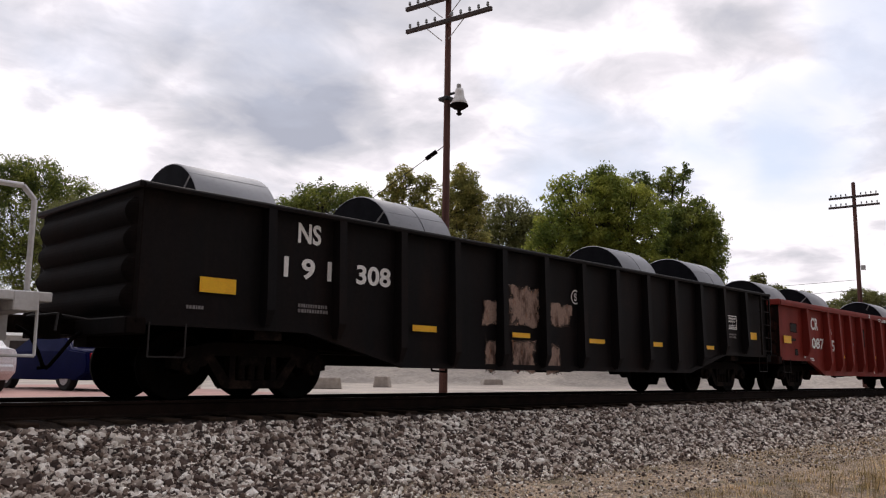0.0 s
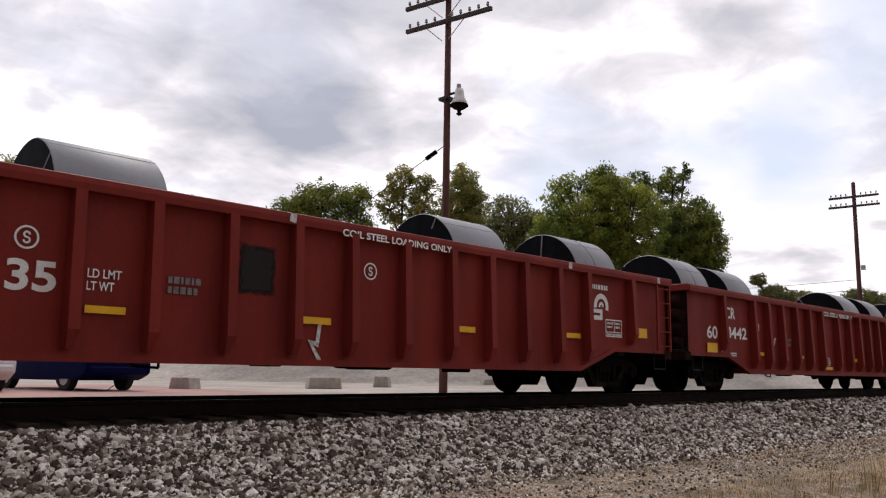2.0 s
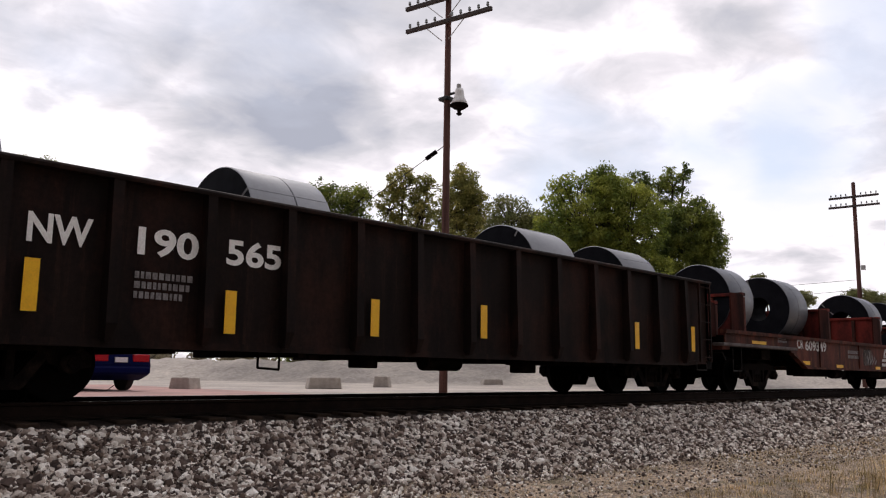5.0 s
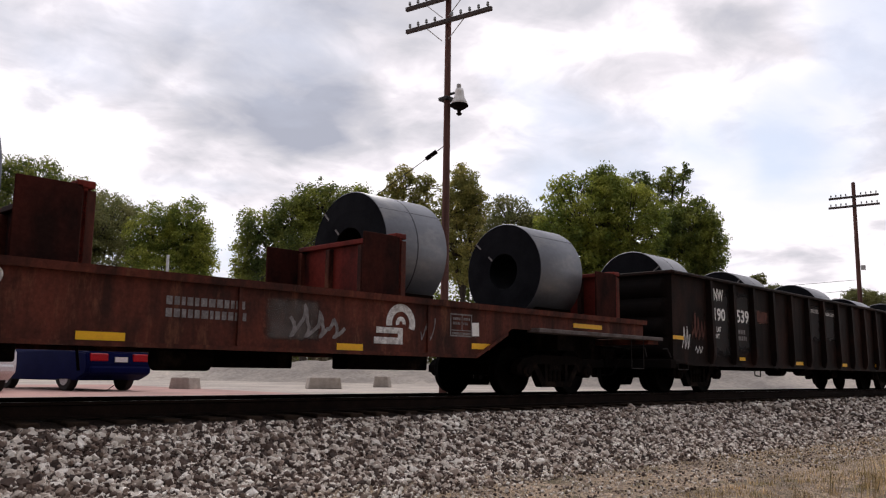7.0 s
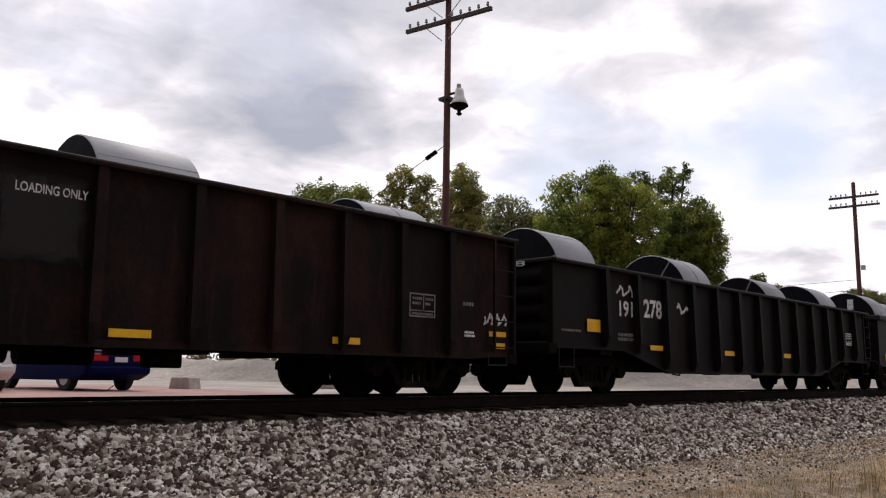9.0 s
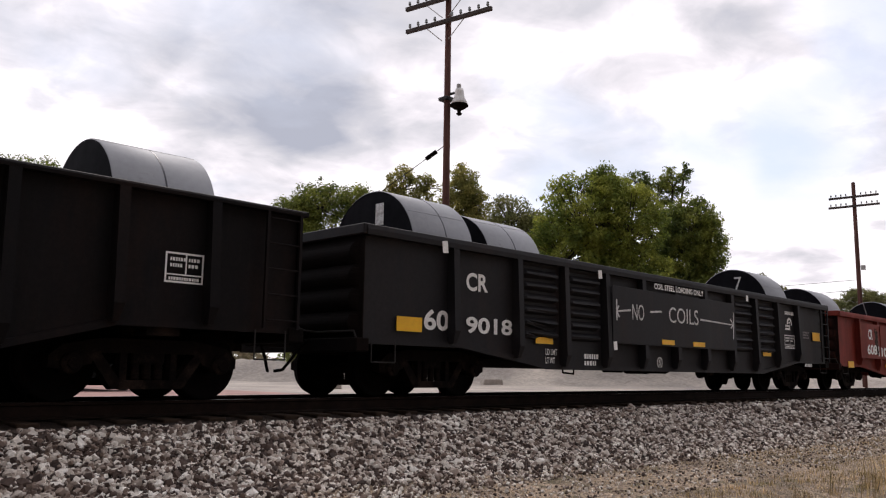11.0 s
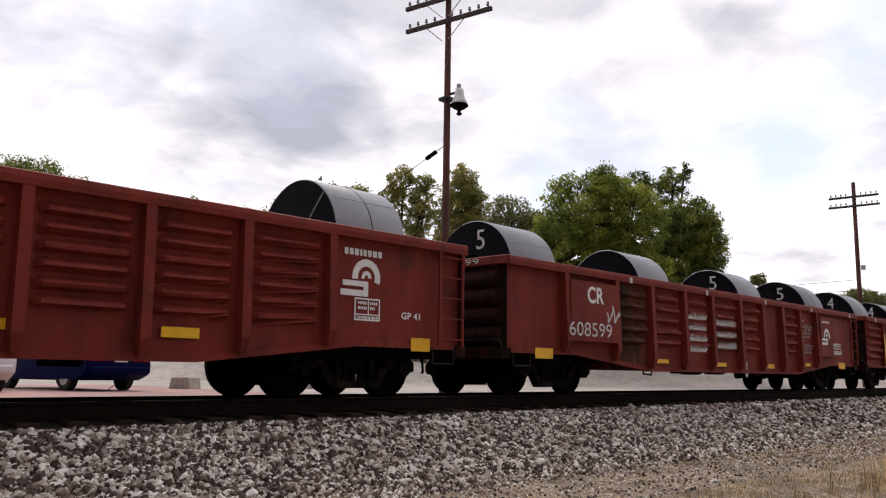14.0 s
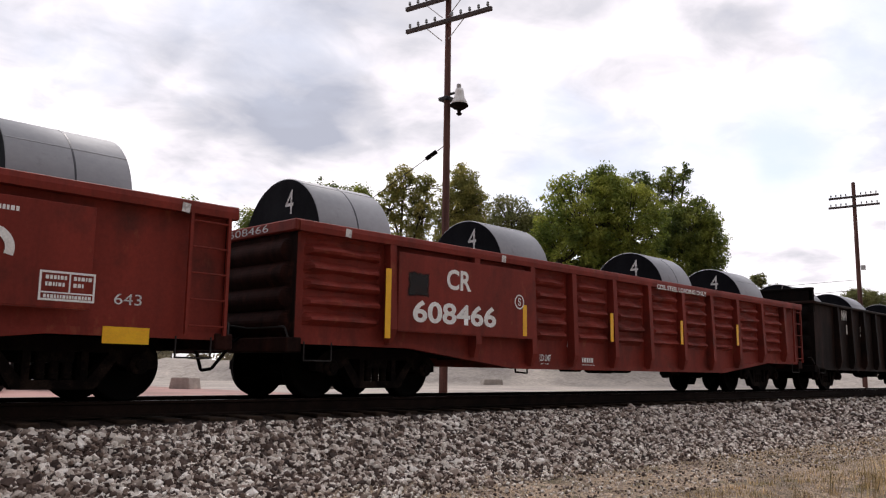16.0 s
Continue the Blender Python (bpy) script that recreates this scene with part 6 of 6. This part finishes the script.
tree_at(-0.165, 50, crown(50, -0.165, (-0.150, 0.190, 0.036, 0.030), (-0.108, 0.195, 0.020, 0.022), (-0.185, 0.170, 0.032, 0.030), (-0.225, 0.160, 0.028, 0.026), (-0.165, 0.13, 0.05, 0.04), (-0.105, 0.15, 0.022, 0.04), (-0.238, 0.125, 0.022, 0.035), (-0.20, 0.10, 0.04, 0.04)), M["leaf_dark"], "dark green tree with a flat spreading crown", 17000, seed=17, leaf=0.16)
tree_at(-0.325, 78, crown(78, -0.325, (-0.315, 0.155, 0.030, 0.040), (-0.355, 0.150, 0.035, 0.040), (-0.335, 0.10, 0.055, 0.05), (-0.30, 0.12, 0.025, 0.05)), M["leaf"], "green tree standing before the wooded hill", 16000, seed=18, leaf=0.22, puff=1.1)
tree_at(-0.420, 84, crown(84, -0.420, (-0.410, 0.160, 0.045, 0.040), (-0.455, 0.150, 0.040, 0.045), (-0.42, 0.10, 0.07, 0.05)), M["leaf_far"], "olive green tree standing before the wooded hill", 16000, seed=19, leaf=0.22, puff=1.2)
tree_at(-0.505, 96, crown(96, -0.505, (-0.500, 0.215, 0.035, 0.030), (-0.455, 0.190, 0.030, 0.030), (-0.540, 0.215, 0.035, 0.030), (-0.50, 0.14, 0.08, 0.06), (-0.415, 0.170, 0.03, 0.03), (-0.58, 0.20, 0.04, 0.04)), M["leaf_dark"], "dark tree on the rising wooded hillside", 22000, seed=20, leaf=0.25, puff=1.4)
tree_at(0.510, 95, crown(95, 0.510, (0.505, 0.088, 0.022, 0.012), (0.53, 0.080, 0.020, 0.014), (0.48, 0.075, 0.02, 0.012)), M["leaf_far"], "distant tree beyond the far telegraph pole", 5000, seed=21, leaf=0.2, puff=0.8)
tree_at(0.390, 110, crown(110, 0.390, (0.383, 0.108, 0.010, 0.008), (0.40, 0.09, 0.02, 0.012), (0.43, 0.085, 0.02, 0.012)), M["leaf_far"], "distant low tree beyond the train", 5000, seed=22, leaf=0.22, puff=0.8)


# shrubs along the far side of the lot
def hedgerow():
    rng = np.random.default_rng(77)
    c, r = [], []
    for i in range(190):
        a = -0.66 + 1.30 * rng.random()
        d = 56 + 12 * rng.random() + 30 * max(a, 0)
        q = spot(a, d)
        h = rng.uniform(0.3, 2.6)
        c.append((q.x, q.y, -0.2 + h)); r.append(rng.uniform(0.7, 1.5))
    ob = new("shrubs")
    tagged(ob, "ragged dry brown shrubs beyond the lot", "shrubs", kind="stuff")
    leaf_cloud("leaves", c, r, 30000, 0.2, M["brush"], ob, 77)


hedgerow()


def thicket():
    """Young growth that closes the gaps between the trunks."""
    rng = np.random.default_rng(31)
    c, r = [], []
    for i in range(330):
        a = -0.185 + 0.52 * rng.random()
        q = spot(a, 61 + 5 * rng.random())
        top = 9.4 + 0.9 * math.sin(a * 37) + 0.7 * math.sin(a * 91 + 1) - (3.0 if a < -0.13 else 0.0)
        k = rng.uniform(0.9, 1.7)
        c.append((q.x, q.y, (top - k) * rng.random() ** 0.7)); r.append(k)
    ob = new("thicket")
    tagged(ob, "dense dark green undergrowth between the trees behind the lot", "undergrowth", kind="stuff")
    leaf_cloud("leaves", c, r, 75000, 0.12, M["leaf_dark"], ob, 32)


thicket()


M["white_lamp"] = material("white_enamel_lamp", (0.86, 0.85, 0.84), 0.45, 0, (0.66, 0.63, 0.60), 6, 0.5)


# ---- telegraph poles ----
def crossarm(pole, z, n, half=1.5, brace=True, shift=0.0, turn=0.0):
    skew = Matrix.Rotation(radians(turn), 4, "Z")
    bm = bmesh.new()
    box(bm, -0.20, -0.10, shift - half, shift + half, z - 0.055, z + 0.055, 0.01)
    bm.transform(skew)
    arm = part("crossarm", bm, M["arm"], pole, "weathered grey wooden crossarm")
    for i in range(n):
        y = shift - half + 0.12 + (2 * half - 0.24) * i / (n - 1)
        if abs(y) < 0.18:
            continue
        b = bmesh.new()
        rod(b, (-0.15, y, z + 0.05), (-0.15, y, z + 0.13), 0.012, 6)
        lathe(b, [(0.030, 0.10), (0.045, 0.12), (0.034, 0.15), (0.040, 0.18), (0.022, 0.21)], 10, pose(-0.15, y, z))
        b.transform(skew)
        part("insulator", b, M["glass_ins"], arm)
    if brace:
        for s in (-1, 1):
            b = bmesh.new()
            pipe(b, [(-0.15, s * 0.62, z - 0.05), (-0.14, s * 0.10, z - 0.52)], 0.012, 6)
            b.transform(skew)
            part("brace", b, M["grey_metal"], pole)


def pole_thing(x, y, foot, top, r0, r1, lean, label):
    ob = new("telegraph_pole")
    tagged(ob, label, "telegraph pole", "telegraph poles along the track")
    ob.matrix_world = pose(x, y, 0, lean * 0.7, lean * 0.7, 0)
    bm = bmesh.new()
    lathe(bm, [(r0, foot - 0.4), (r0 * 0.98, foot + 1.0), ((r0 + r1) / 2, (foot + top) / 2), (r1, top - 0.04), (r1 * 0.6, top)], 16)
    part("shaft", bm, M["pole"], ob, "reddish brown wooden shaft", True)
    return ob


near_pole = pole_thing(15.06, 4.53, -0.22, 10.9, 0.108, 0.076, 0.02, "tall brown wooden telegraph pole with two crossarms and a lamp")
crossarm(near_pole, 10.25, 10, 1.38, shift=-0.06, turn=8.9)
crossarm(near_pole, 9.60, 10, 1.38, shift=-0.08, turn=8.9)
# lamp: bracket, white body with a dark reflector rim, small bulb base
bm = bmesh.new()
pipe(bm, [(-0.02, -0.12, 7.60), (0.05, -0.30, 7.62)], 0.035, 8)
box(bm, -0.17, 0.17, -0.14, 0.17, 7.44, 7.53, 0.01)
part("lamp_bracket", bm, M["wire"], near_pole, "dark metal clamp")
bm = bmesh.new()
lathe(bm, [(0.02, 7.72), (0.10, 7.71), (0.12, 7.62), (0.13, 7.50), (0.19, 7.38), (0.23, 7.28), (0.20, 7.27)], 24, pose(0.08, -0.36, 0))
part("lamp_body", bm, M["white_lamp"], near_pole, "weathered white lamp housing", True)
bm = bmesh.new()
lathe(bm, [(0.235, 7.285), (0.24, 7.24), (0.12, 7.16), (0.05, 7.14), (0.045, 7.06), (0.08, 7.04), (0.05, 7.0)], 24, pose(0.08, -0.36, 0))
part("lamp_rim", bm, M["truck"], near_pole, "dark lamp rim")
bm = bmesh.new()
rod(bm, (0.06, -0.36, 7.72), (0.06, -0.36, 7.83), 0.06, 10)
part("photocell", bm, M["grey_metal"], near_pole)
# guy wire with a dark strain insulator
guy = new("guy_wire")
tagged(guy, "thin guy wire with a dark strain insulator, tied to the pole", "guy wire")
bm = bmesh.new()
A, B = Vector((15.0, 4.6, 6.2)), Vector((9.2, 10.6, -0.2))
rod(bm, A, A.lerp(B, 0.022), 0.012, 6)
rod(bm, A.lerp(B, 0.050), B, 0.010, 6)
part("wire", bm, M["wire"], guy)
bm = bmesh.new()
rod(bm, A.lerp(B, 0.020), A.lerp(B, 0.052), 0.06, 8)
part("strain_insulator", bm, M["wheel"], guy)

far_pole = pole_thing(46.3, 4.5, -0.22, 10.75, 0.125, 0.095, 0.0, "distant dark telegraph pole with two crossarms")
crossarm(far_pole, 9.92, 10, 1.22, False, turn=6.0)
crossarm(far_pole, 9.42, 10, 1.25, False, turn=6.0)
bm = bmesh.new()
box(bm, -0.06, 0.10, -0.35, -0.14, 6.0, 6.25, 0.02)
part("junction_box", bm, M["grey_metal"], far_pole)
for k, (dx, z) in enumerate(((0.0, 5.5), (0.0, 4.95))):
    w = new("cable")
    tagged(w, "thin overhead cable strung from the far pole", "cable", "cables of the far pole")
    b = bmesh.new()
    pts = [Vector((46.3, 4.5, z)).lerp(Vector((42.0, 22.0, z - 0.2)), i / 8) + Vector((0, 0, -0.9 * (i / 8) * (1 - i / 8))) for i in range(9)]
    pipe(b, pts, 0.012, 5)
    part("strand", b, M["wire"], w)
# pale poles before the left trees
for px, d, top in ((-0.335, 66, 9.4), (-0.445, 66, 10.2)):
    p = spot(px, d)
    ob = new("utility_pole")
    tagged(ob, "pale grey wooden utility pole before the trees", "utility pole", "pale poles")
    ob.location = (p.x, p.y, 0)
    b = bmesh.new()
    lathe(b, [(0.16, -0.5), (0.11, top)], 10)
    part("shaft", b, M["grey_metal"], ob, "", True)


# ---- the lot ----
red = strip("pavement_red", [(3.6, -0.208), (6.0, -0.197), (9.0, -0.192), (17.5, -0.188)], [-40, -10, 2, 5, 8, 10.5, 12.5], M["lot_red"], 0.004)
tagged(red, "reddish faded asphalt drive crossing the lot", "pavement")


def block(x, y, z, w, d, h, turn, label, mat, name="concrete_block"):
    bm = bmesh.new()
    prism(bm, [(-w / 2, 0), (w / 2, 0), (w / 2 - 0.06, h), (-w / 2 + 0.06, h)], "y", -d / 2, d / 2)
    bmesh.ops.bevel(bm, geom=bm.edges[:], offset=0.03, segments=1, affect="EDGES")
    ob = link_mesh(name, bm, mat)
    ob.matrix_world = pose(x, y, z, 0, 0, turn)
    return tagged(ob, label, "concrete block", "blocks on the lot")


for px, d, w, h in ((-0.305, 24, 0.7, 0.35), (-0.140, 27, 1.1, 0.38), (-0.07, 31, 0.6, 0.42), (0.06, 40, 1.0, 0.3)):
    p = spot(px, d)
    block(p.x, p.y, -0.215, w, 0.6, h, -45 + 20 * math.sin(d), "pale grey concrete block standing on the lot", M["lot"])


def gravel_bank():
    """A low bank along the back of the lot, before the trees."""
    rnd = random.Random(12)
    verts, faces = [], []
    rows = ((39.0, -0.24), (41.0, 0.02), (43.0, 0.50), (44.5, 0.82), (46.0, 0.90), (47.5, 0.55), (49.0, -0.3))
    cols = [-0.62 + 0.01 * i for i in range(125)]
    for a in cols:
        for d, z in rows:
            p = spot(a, d + 6 * abs(a))
            verts.append((p.x, p.y, z + (rnd.uniform(-0.10, 0.10) if z > 0 else 0)))
    n = len(rows)
    for i in range(len(cols) - 1):
        for j in range(n - 1):
            q = i * n + j
            faces.append((q, q + n, q + n + 1, q + 1))
    ob = raw_mesh("gravel_bank", verts, faces, M["lot"], smooth=True)
    tagged(ob, "pale gravel bank along the back of the lot", "bank", kind="structure")


gravel_bank()


def shed(px, d, w, depth, h, label, mat, turn):
    p = spot(px, d)
    ob = new("shed")
    tagged(ob, label, "shed", "low buildings behind the lot")
    ob.matrix_world = pose(p.x, p.y, -0.22, 0, 0, turn)
    bm = bmesh.new()
    box(bm, -w / 2, w / 2, -depth / 2, depth / 2, -0.1, h, 0.02)
    part("wall", bm, mat, ob)
    bm = bmesh.new()
    prism(bm, [(-depth / 2 - 0.3, h), (depth / 2 + 0.3, h), (0, h + depth * 0.18)], "x", -w / 2 - 0.2, w / 2 + 0.2)
    part("roof", bm, M["grey_metal"], ob)
    for k in (-0.25, 0.2):
        bm = bmesh.new()
        box(bm, k * w - 0.6, k * w + 0.6, -depth / 2 - 0.03, -depth / 2 + 0.02, 0.0, 2.1)
        part("door", bm, M["arm"], ob)
    return ob


shed(0.40, 70, 9, 5, 1.3, "low white shed far behind the train", M["white_car"], -50)
shed(-0.46, 52, 6, 4, 2.4, "low white shed with a dull metal roof", M["white_car"], -40)


# ---- parked vehicles ----
M["car_blue"] = material("dark_blue_car_paint", (0.003, 0.005, 0.045), 0.45, 0.0, (0.002, 0.004, 0.03), 2, 0.4, spec=0.03)
M["car_dark"] = material("dark_car_paint", (0.015, 0.017, 0.024), 0.3, 0.1, None, 2, 0.4, spec=0.6)
M["car_white"] = material("white_car_paint", (0.72, 0.72, 0.74), 0.35, 0.0, (0.6, 0.6, 0.62), 2, 0.4, spec=0.5)
M["car_glass"] = material("tinted_car_glass", (0.012, 0.014, 0.017), 0.06, 0.0, None, 2, 0.3, spec=0.8)
M["tail_red"] = material("red_lamp_lens", (0.42, 0.012, 0.02), 0.2, 0.0, (0.30, 0.01, 0.015), 9, 0.5, spec=0.6)
M["tyre"] = material("tyre_rubber", (0.012, 0.012, 0.012), 0.85, 0, None, 8, 0.5)
M["rim"] = material("alloy_rim", (0.55, 0.55, 0.56), 0.4, 0.3, None, 8, 0.4)


def sedan(x, y, z, turn, paint, label, tail=1.42, name="car", lamps=True):
    """A saloon: nose towards +x, origin between the wheels on the ground."""
    ob = new(name)
    tagged(ob, label, "car", "vehicles parked on the lot")
    ob.matrix_world = pose(x, y, z, 0, 0, turn)
    side = [(-2.30, 0.42), (-2.34, 0.62), (-2.28, 0.95), (-1.55, 1.02), (-0.95, tail), (0.35, tail + 0.02), (1.05, 1.0), (2.05, 0.88), (2.28, 0.66), (2.25, 0.35), (1.75, 0.24), (-1.9, 0.26)]
    bm = bmesh.new()
    secs = []
    for y_, inset, zz in ((-0.88, 0.10, 0.0), (-0.80, 0.0, 0.0), (0.80, 0.0, 0.0), (0.88, 0.10, 0.0)):
        secs.append([bm.verts.new((px * (1 - inset * 0.12), y_ * (1.0 if pz < 1.05 else 0.80), pz - (inset * 0.35 if pz > 0.9 else 0))) for px, pz in side])
    n = len(side)
    for s0, s1 in zip(secs[:-1], secs[1:]):
        for i in range(n):
            bm.faces.new((s0[i], s0[(i + 1) % n], s1[(i + 1) % n], s1[i]))
    bm.faces.new(secs[0][::-1]); bm.faces.new(secs[-1])
    bmesh.ops.recalc_face_normals(bm, faces=bm.faces[:])
    bmesh.ops.bevel(bm, geom=bm.edges[:], offset=0.03, segments=2, affect="EDGES")
    part("body", bm, paint, ob)
    for nm, x0, x1, z0, z1 in (("rear_window", -1.50, -0.98, 1.06, tail - 0.03), ("windscreen", 0.98, 0.42, 1.06, tail - 0.02)):
        bm = bmesh.new()
        o = -0.035 if x0 < 0 else 0.035
        vs = [bm.verts.new(q) for q in ((x0 + o, -0.62, z0 + 0.03), (x0 + o, 0.62, z0 + 0.03), (x1 + o, 0.56, z1 + 0.02), (x1 + o, -0.56, z1 + 0.02))]
        bm.faces.new(vs)
        bmesh.ops.solidify(bm, geom=bm.faces[:], thickness=0.02)
        part(nm, bm, M["car_glass"], ob)
    for s in (-1, 1) if lamps else ():
        bm = bmesh.new()
        box(bm, -2.345, -2.27, *sorted((s * 0.34, s * 0.80)), 0.72, 0.90, 0.015)
        part("tail_lamp", bm, M["tail_red"], ob, "red tail lamp")
    bm = bmesh.new()
    box(bm, -2.40, -2.22, -0.82, 0.82, 0.42, 0.60, 0.04)
    part("rear_bumper", bm, paint, ob)
    bm = bmesh.new()
    box(bm, -2.36, -2.33, -0.17, 0.17, 0.70, 0.82)
    part("number_plate", bm, M["car_white"], ob, "plain pale number plate")
    for wx in (-1.36, 1.34):
        for s in (-1, 1):
            bm = bmesh.new()
            lathe(bm, [(0.20, -0.10), (0.29, -0.105), (0.315, -0.08), (0.315, 0.08), (0.29, 0.105), (0.20, 0.10)], 28, pose(wx, s * 0.76, 0.315, 90, 0, 0))
            wh = part("wheel", bm, M["tyre"], ob)
            bm = bmesh.new()
            lathe(bm, [(0.0, 0.012), (0.04, 0.012), (0.05, -0.01), (0.14, -0.015), (0.165, 0.008), (0.185, 0.0)], 20, pose(wx, s * 0.865, 0.315, -90 * s, 0, 0))
            part("rim", bm, M["rim"], wh)
    return ob


sedan(8.71, 11.93, -0.195, 99, M["car_blue"], "dark blue saloon car seen from its tail, parked on the lot")
sedan(5.92, 11.9, -0.195, 87, M["car_white"], "white car parked on the reddish asphalt", 1.45, lamps=False)


# ---- ballast stones and dry grass ----
def stones():
    rng = np.random.default_rng(8)
    bm = bmesh.new()
    bmesh.ops.create_icosphere(bm, subdivisions=1, radius=1.0)
    base = np.array([v.co[:] for v in bm.verts])
    tri = np.array([[v.index for v in f.verts] for f in bm.faces])
    bm.free()
    # (x range, y range, stones, size)
    zones = (((1.5, 9, -3.6, -1.55), 20500, 0.0280), ((9, 18, -3.55, -1.5), 23000, 0.0275), ((18, 45, -3.5, -1.5), 17000, 0.040), ((2, 14, -4.3, -3.5), 4200, 0.021), ((3, 20, -5.6, -4.0), 5200, 0.014), ((14, 26, -4.4, -3.4), 2600, 0.024))
    prof_y = [-6.5, -5.5, -4.6, -3.9, -3.2, -3.1, -1.75, -1.35, -0.95, 0.95, 1.4]
    prof_z = [-0.90, -0.86, -0.82, -0.78, -0.735, -0.72, -0.30, -0.235, -0.21, -0.21, -0.235]
    vs, fs, off = [], [], 0
    for (x0, x1, y0, y1), n, size in zones:
        x, y = rng.uniform(x0, x1, n), rng.uniform(y0, y1, n)
        z = np.interp(y, prof_y, prof_z) + rng.uniform(-0.5, 1.1, n) * size
        s = size * rng.lognormal(0, 0.28, n)
        shape = base[None] * (1 + 0.30 * rng.normal(size=(n, len(base), 1)).clip(-1.3, 1.3))
        ax = rng.uniform(0.6, 1.25, (n, 1, 3))
        q = rng.normal(size=(n, 4)); q /= np.linalg.norm(q, axis=1)[:, None]
        w, a, b, c = q.T
        R = np.stack([1 - 2 * (b * b + c * c), 2 * (a * b - c * w), 2 * (a * c + b * w), 2 * (a * b + c * w), 1 - 2 * (a * a + c * c), 2 * (b * c - a * w), 2 * (a * c - b * w), 2 * (b * c + a * w), 1 - 2 * (a * a + b * b)], 1).reshape(n, 3, 3)
        p = np.einsum("nij,nkj->nki", R, shape * ax) * s[:, None, None] + np.stack([x, y, z], 1)[:, None]
        vs.append(p.reshape(-1, 3))
        fs.append((tri[None] + (np.arange(n) * len(base))[:, None, None]).reshape(-1, 3) + off)
        off += n * len(base)
    ob = raw_mesh("ballast_stones", np.concatenate(vs).tolist(), np.concatenate(fs).tolist(), M["stone"])
    tagged(ob, "loose angular grey and brown ballast stones on the track shoulder", "ballast", kind="stuff")


stones()


def grass():
    rng = np.random.default_rng(4)
    mat = material("dry_grass_blades", (0.64, 0.47, 0.27), 0.85, 0, (0.26, 0.20, 0.09), 1.3, 0.9, 9, 0.4, per_island=0.7, spec=0.2, grime=(((0.16, 0.17, 0.055), 2.2, 0.7, (1, 1, 1), 0.54, 0.64),))
    pts = []
    for x0, x1, y0, y1, n, h0, h1 in ((3, 14, -7.4, -3.9, 60000, 0.008, 0.032), (12, 34, -7.5, -4.2, 60000, 0.012, 0.06), (7, 15, -8.2, -5.7, 16000, 0.02, 0.09), (9.6, 14.5, -8.6, -6.6, 2600, 0.10, 0.45)):
        x, y = rng.uniform(x0, x1, n), rng.uniform(y0, y1, n)
        clump = np.sin(x * 5.1 + 3 * np.sin(y * 3.3)) * np.sin(y * 6.7 + 2 * np.sin(x * 2.9))
        keep = rng.random(n) < (0.15 + 0.65 * (clump > 0.12))
        edge = y < -3.75 - 0.02 * x - 0.35 * rng.random(n)
        keep &= edge
        x, y = x[keep], y[keep]
        pts.append(np.stack([x, y, rng.uniform(h0, h1, len(x))], 1))
    p = np.concatenate(pts)
    n = len(p)
    z = np.interp(p[:, 1], [-12, -8, -6.5, -5.5, -4.6, -3.9, -3.2], [-0.95, -0.93, -0.9, -0.86, -0.82, -0.78, -0.74]) - 0.01
    a = rng.uniform(0, 2 * np.pi, n)
    lean = rng.uniform(0.1, 0.7, n) * p[:, 2]
    w = 0.0035 + 0.006 * p[:, 2]
    side = np.stack([-np.sin(a), np.cos(a), np.zeros(n)], 1) * w[:, None]
    root = np.stack([p[:, 0], p[:, 1], z], 1)
    mid = root + np.stack([np.cos(a) * lean * 0.3, np.sin(a) * lean * 0.3, p[:, 2] * 0.6], 1)
    tip = root + np.stack([np.cos(a) * lean, np.sin(a) * lean, p[:, 2]], 1)
    verts = np.stack([root - side, root + side, mid + side * 0.7, mid - side * 0.7, tip], 1).reshape(-1, 3)
    i = np.arange(n) * 5
    quads = np.stack([i, i + 1, i + 2, i + 3], 1).tolist()
    tris = np.stack([i + 3, i + 2, i + 4], 1).tolist()
    ob = raw_mesh("dry_grass", verts.tolist(), quads + tris, mat)
    tagged(ob, "short dry straw-coloured grass beside the ballast", "grass", kind="stuff")


grass()


# ---- motion ----
def motions():
    times = [0.5 * i for i in range(33)]
    for ob, u, y, z in MOVING:
        walk(ob, [(t, pose(run(u, t), y, z)) for t in times])
    frames = [i / FPS for i in range(0, 481)]
    turns = []
    for t in frames:
        # forward is -x: the tread turns about y
        turns.append((t, Matrix.Rotation((run(0.0, t) - run(0.0, 0.0)) / WHEEL_R, 4, "Y")))
    for ws, sx in TURNING:
        at = Matrix.Translation((sx, 0, WHEEL_R))
        walk(ws, [(t, at @ r) for t, r in turns])


motions()
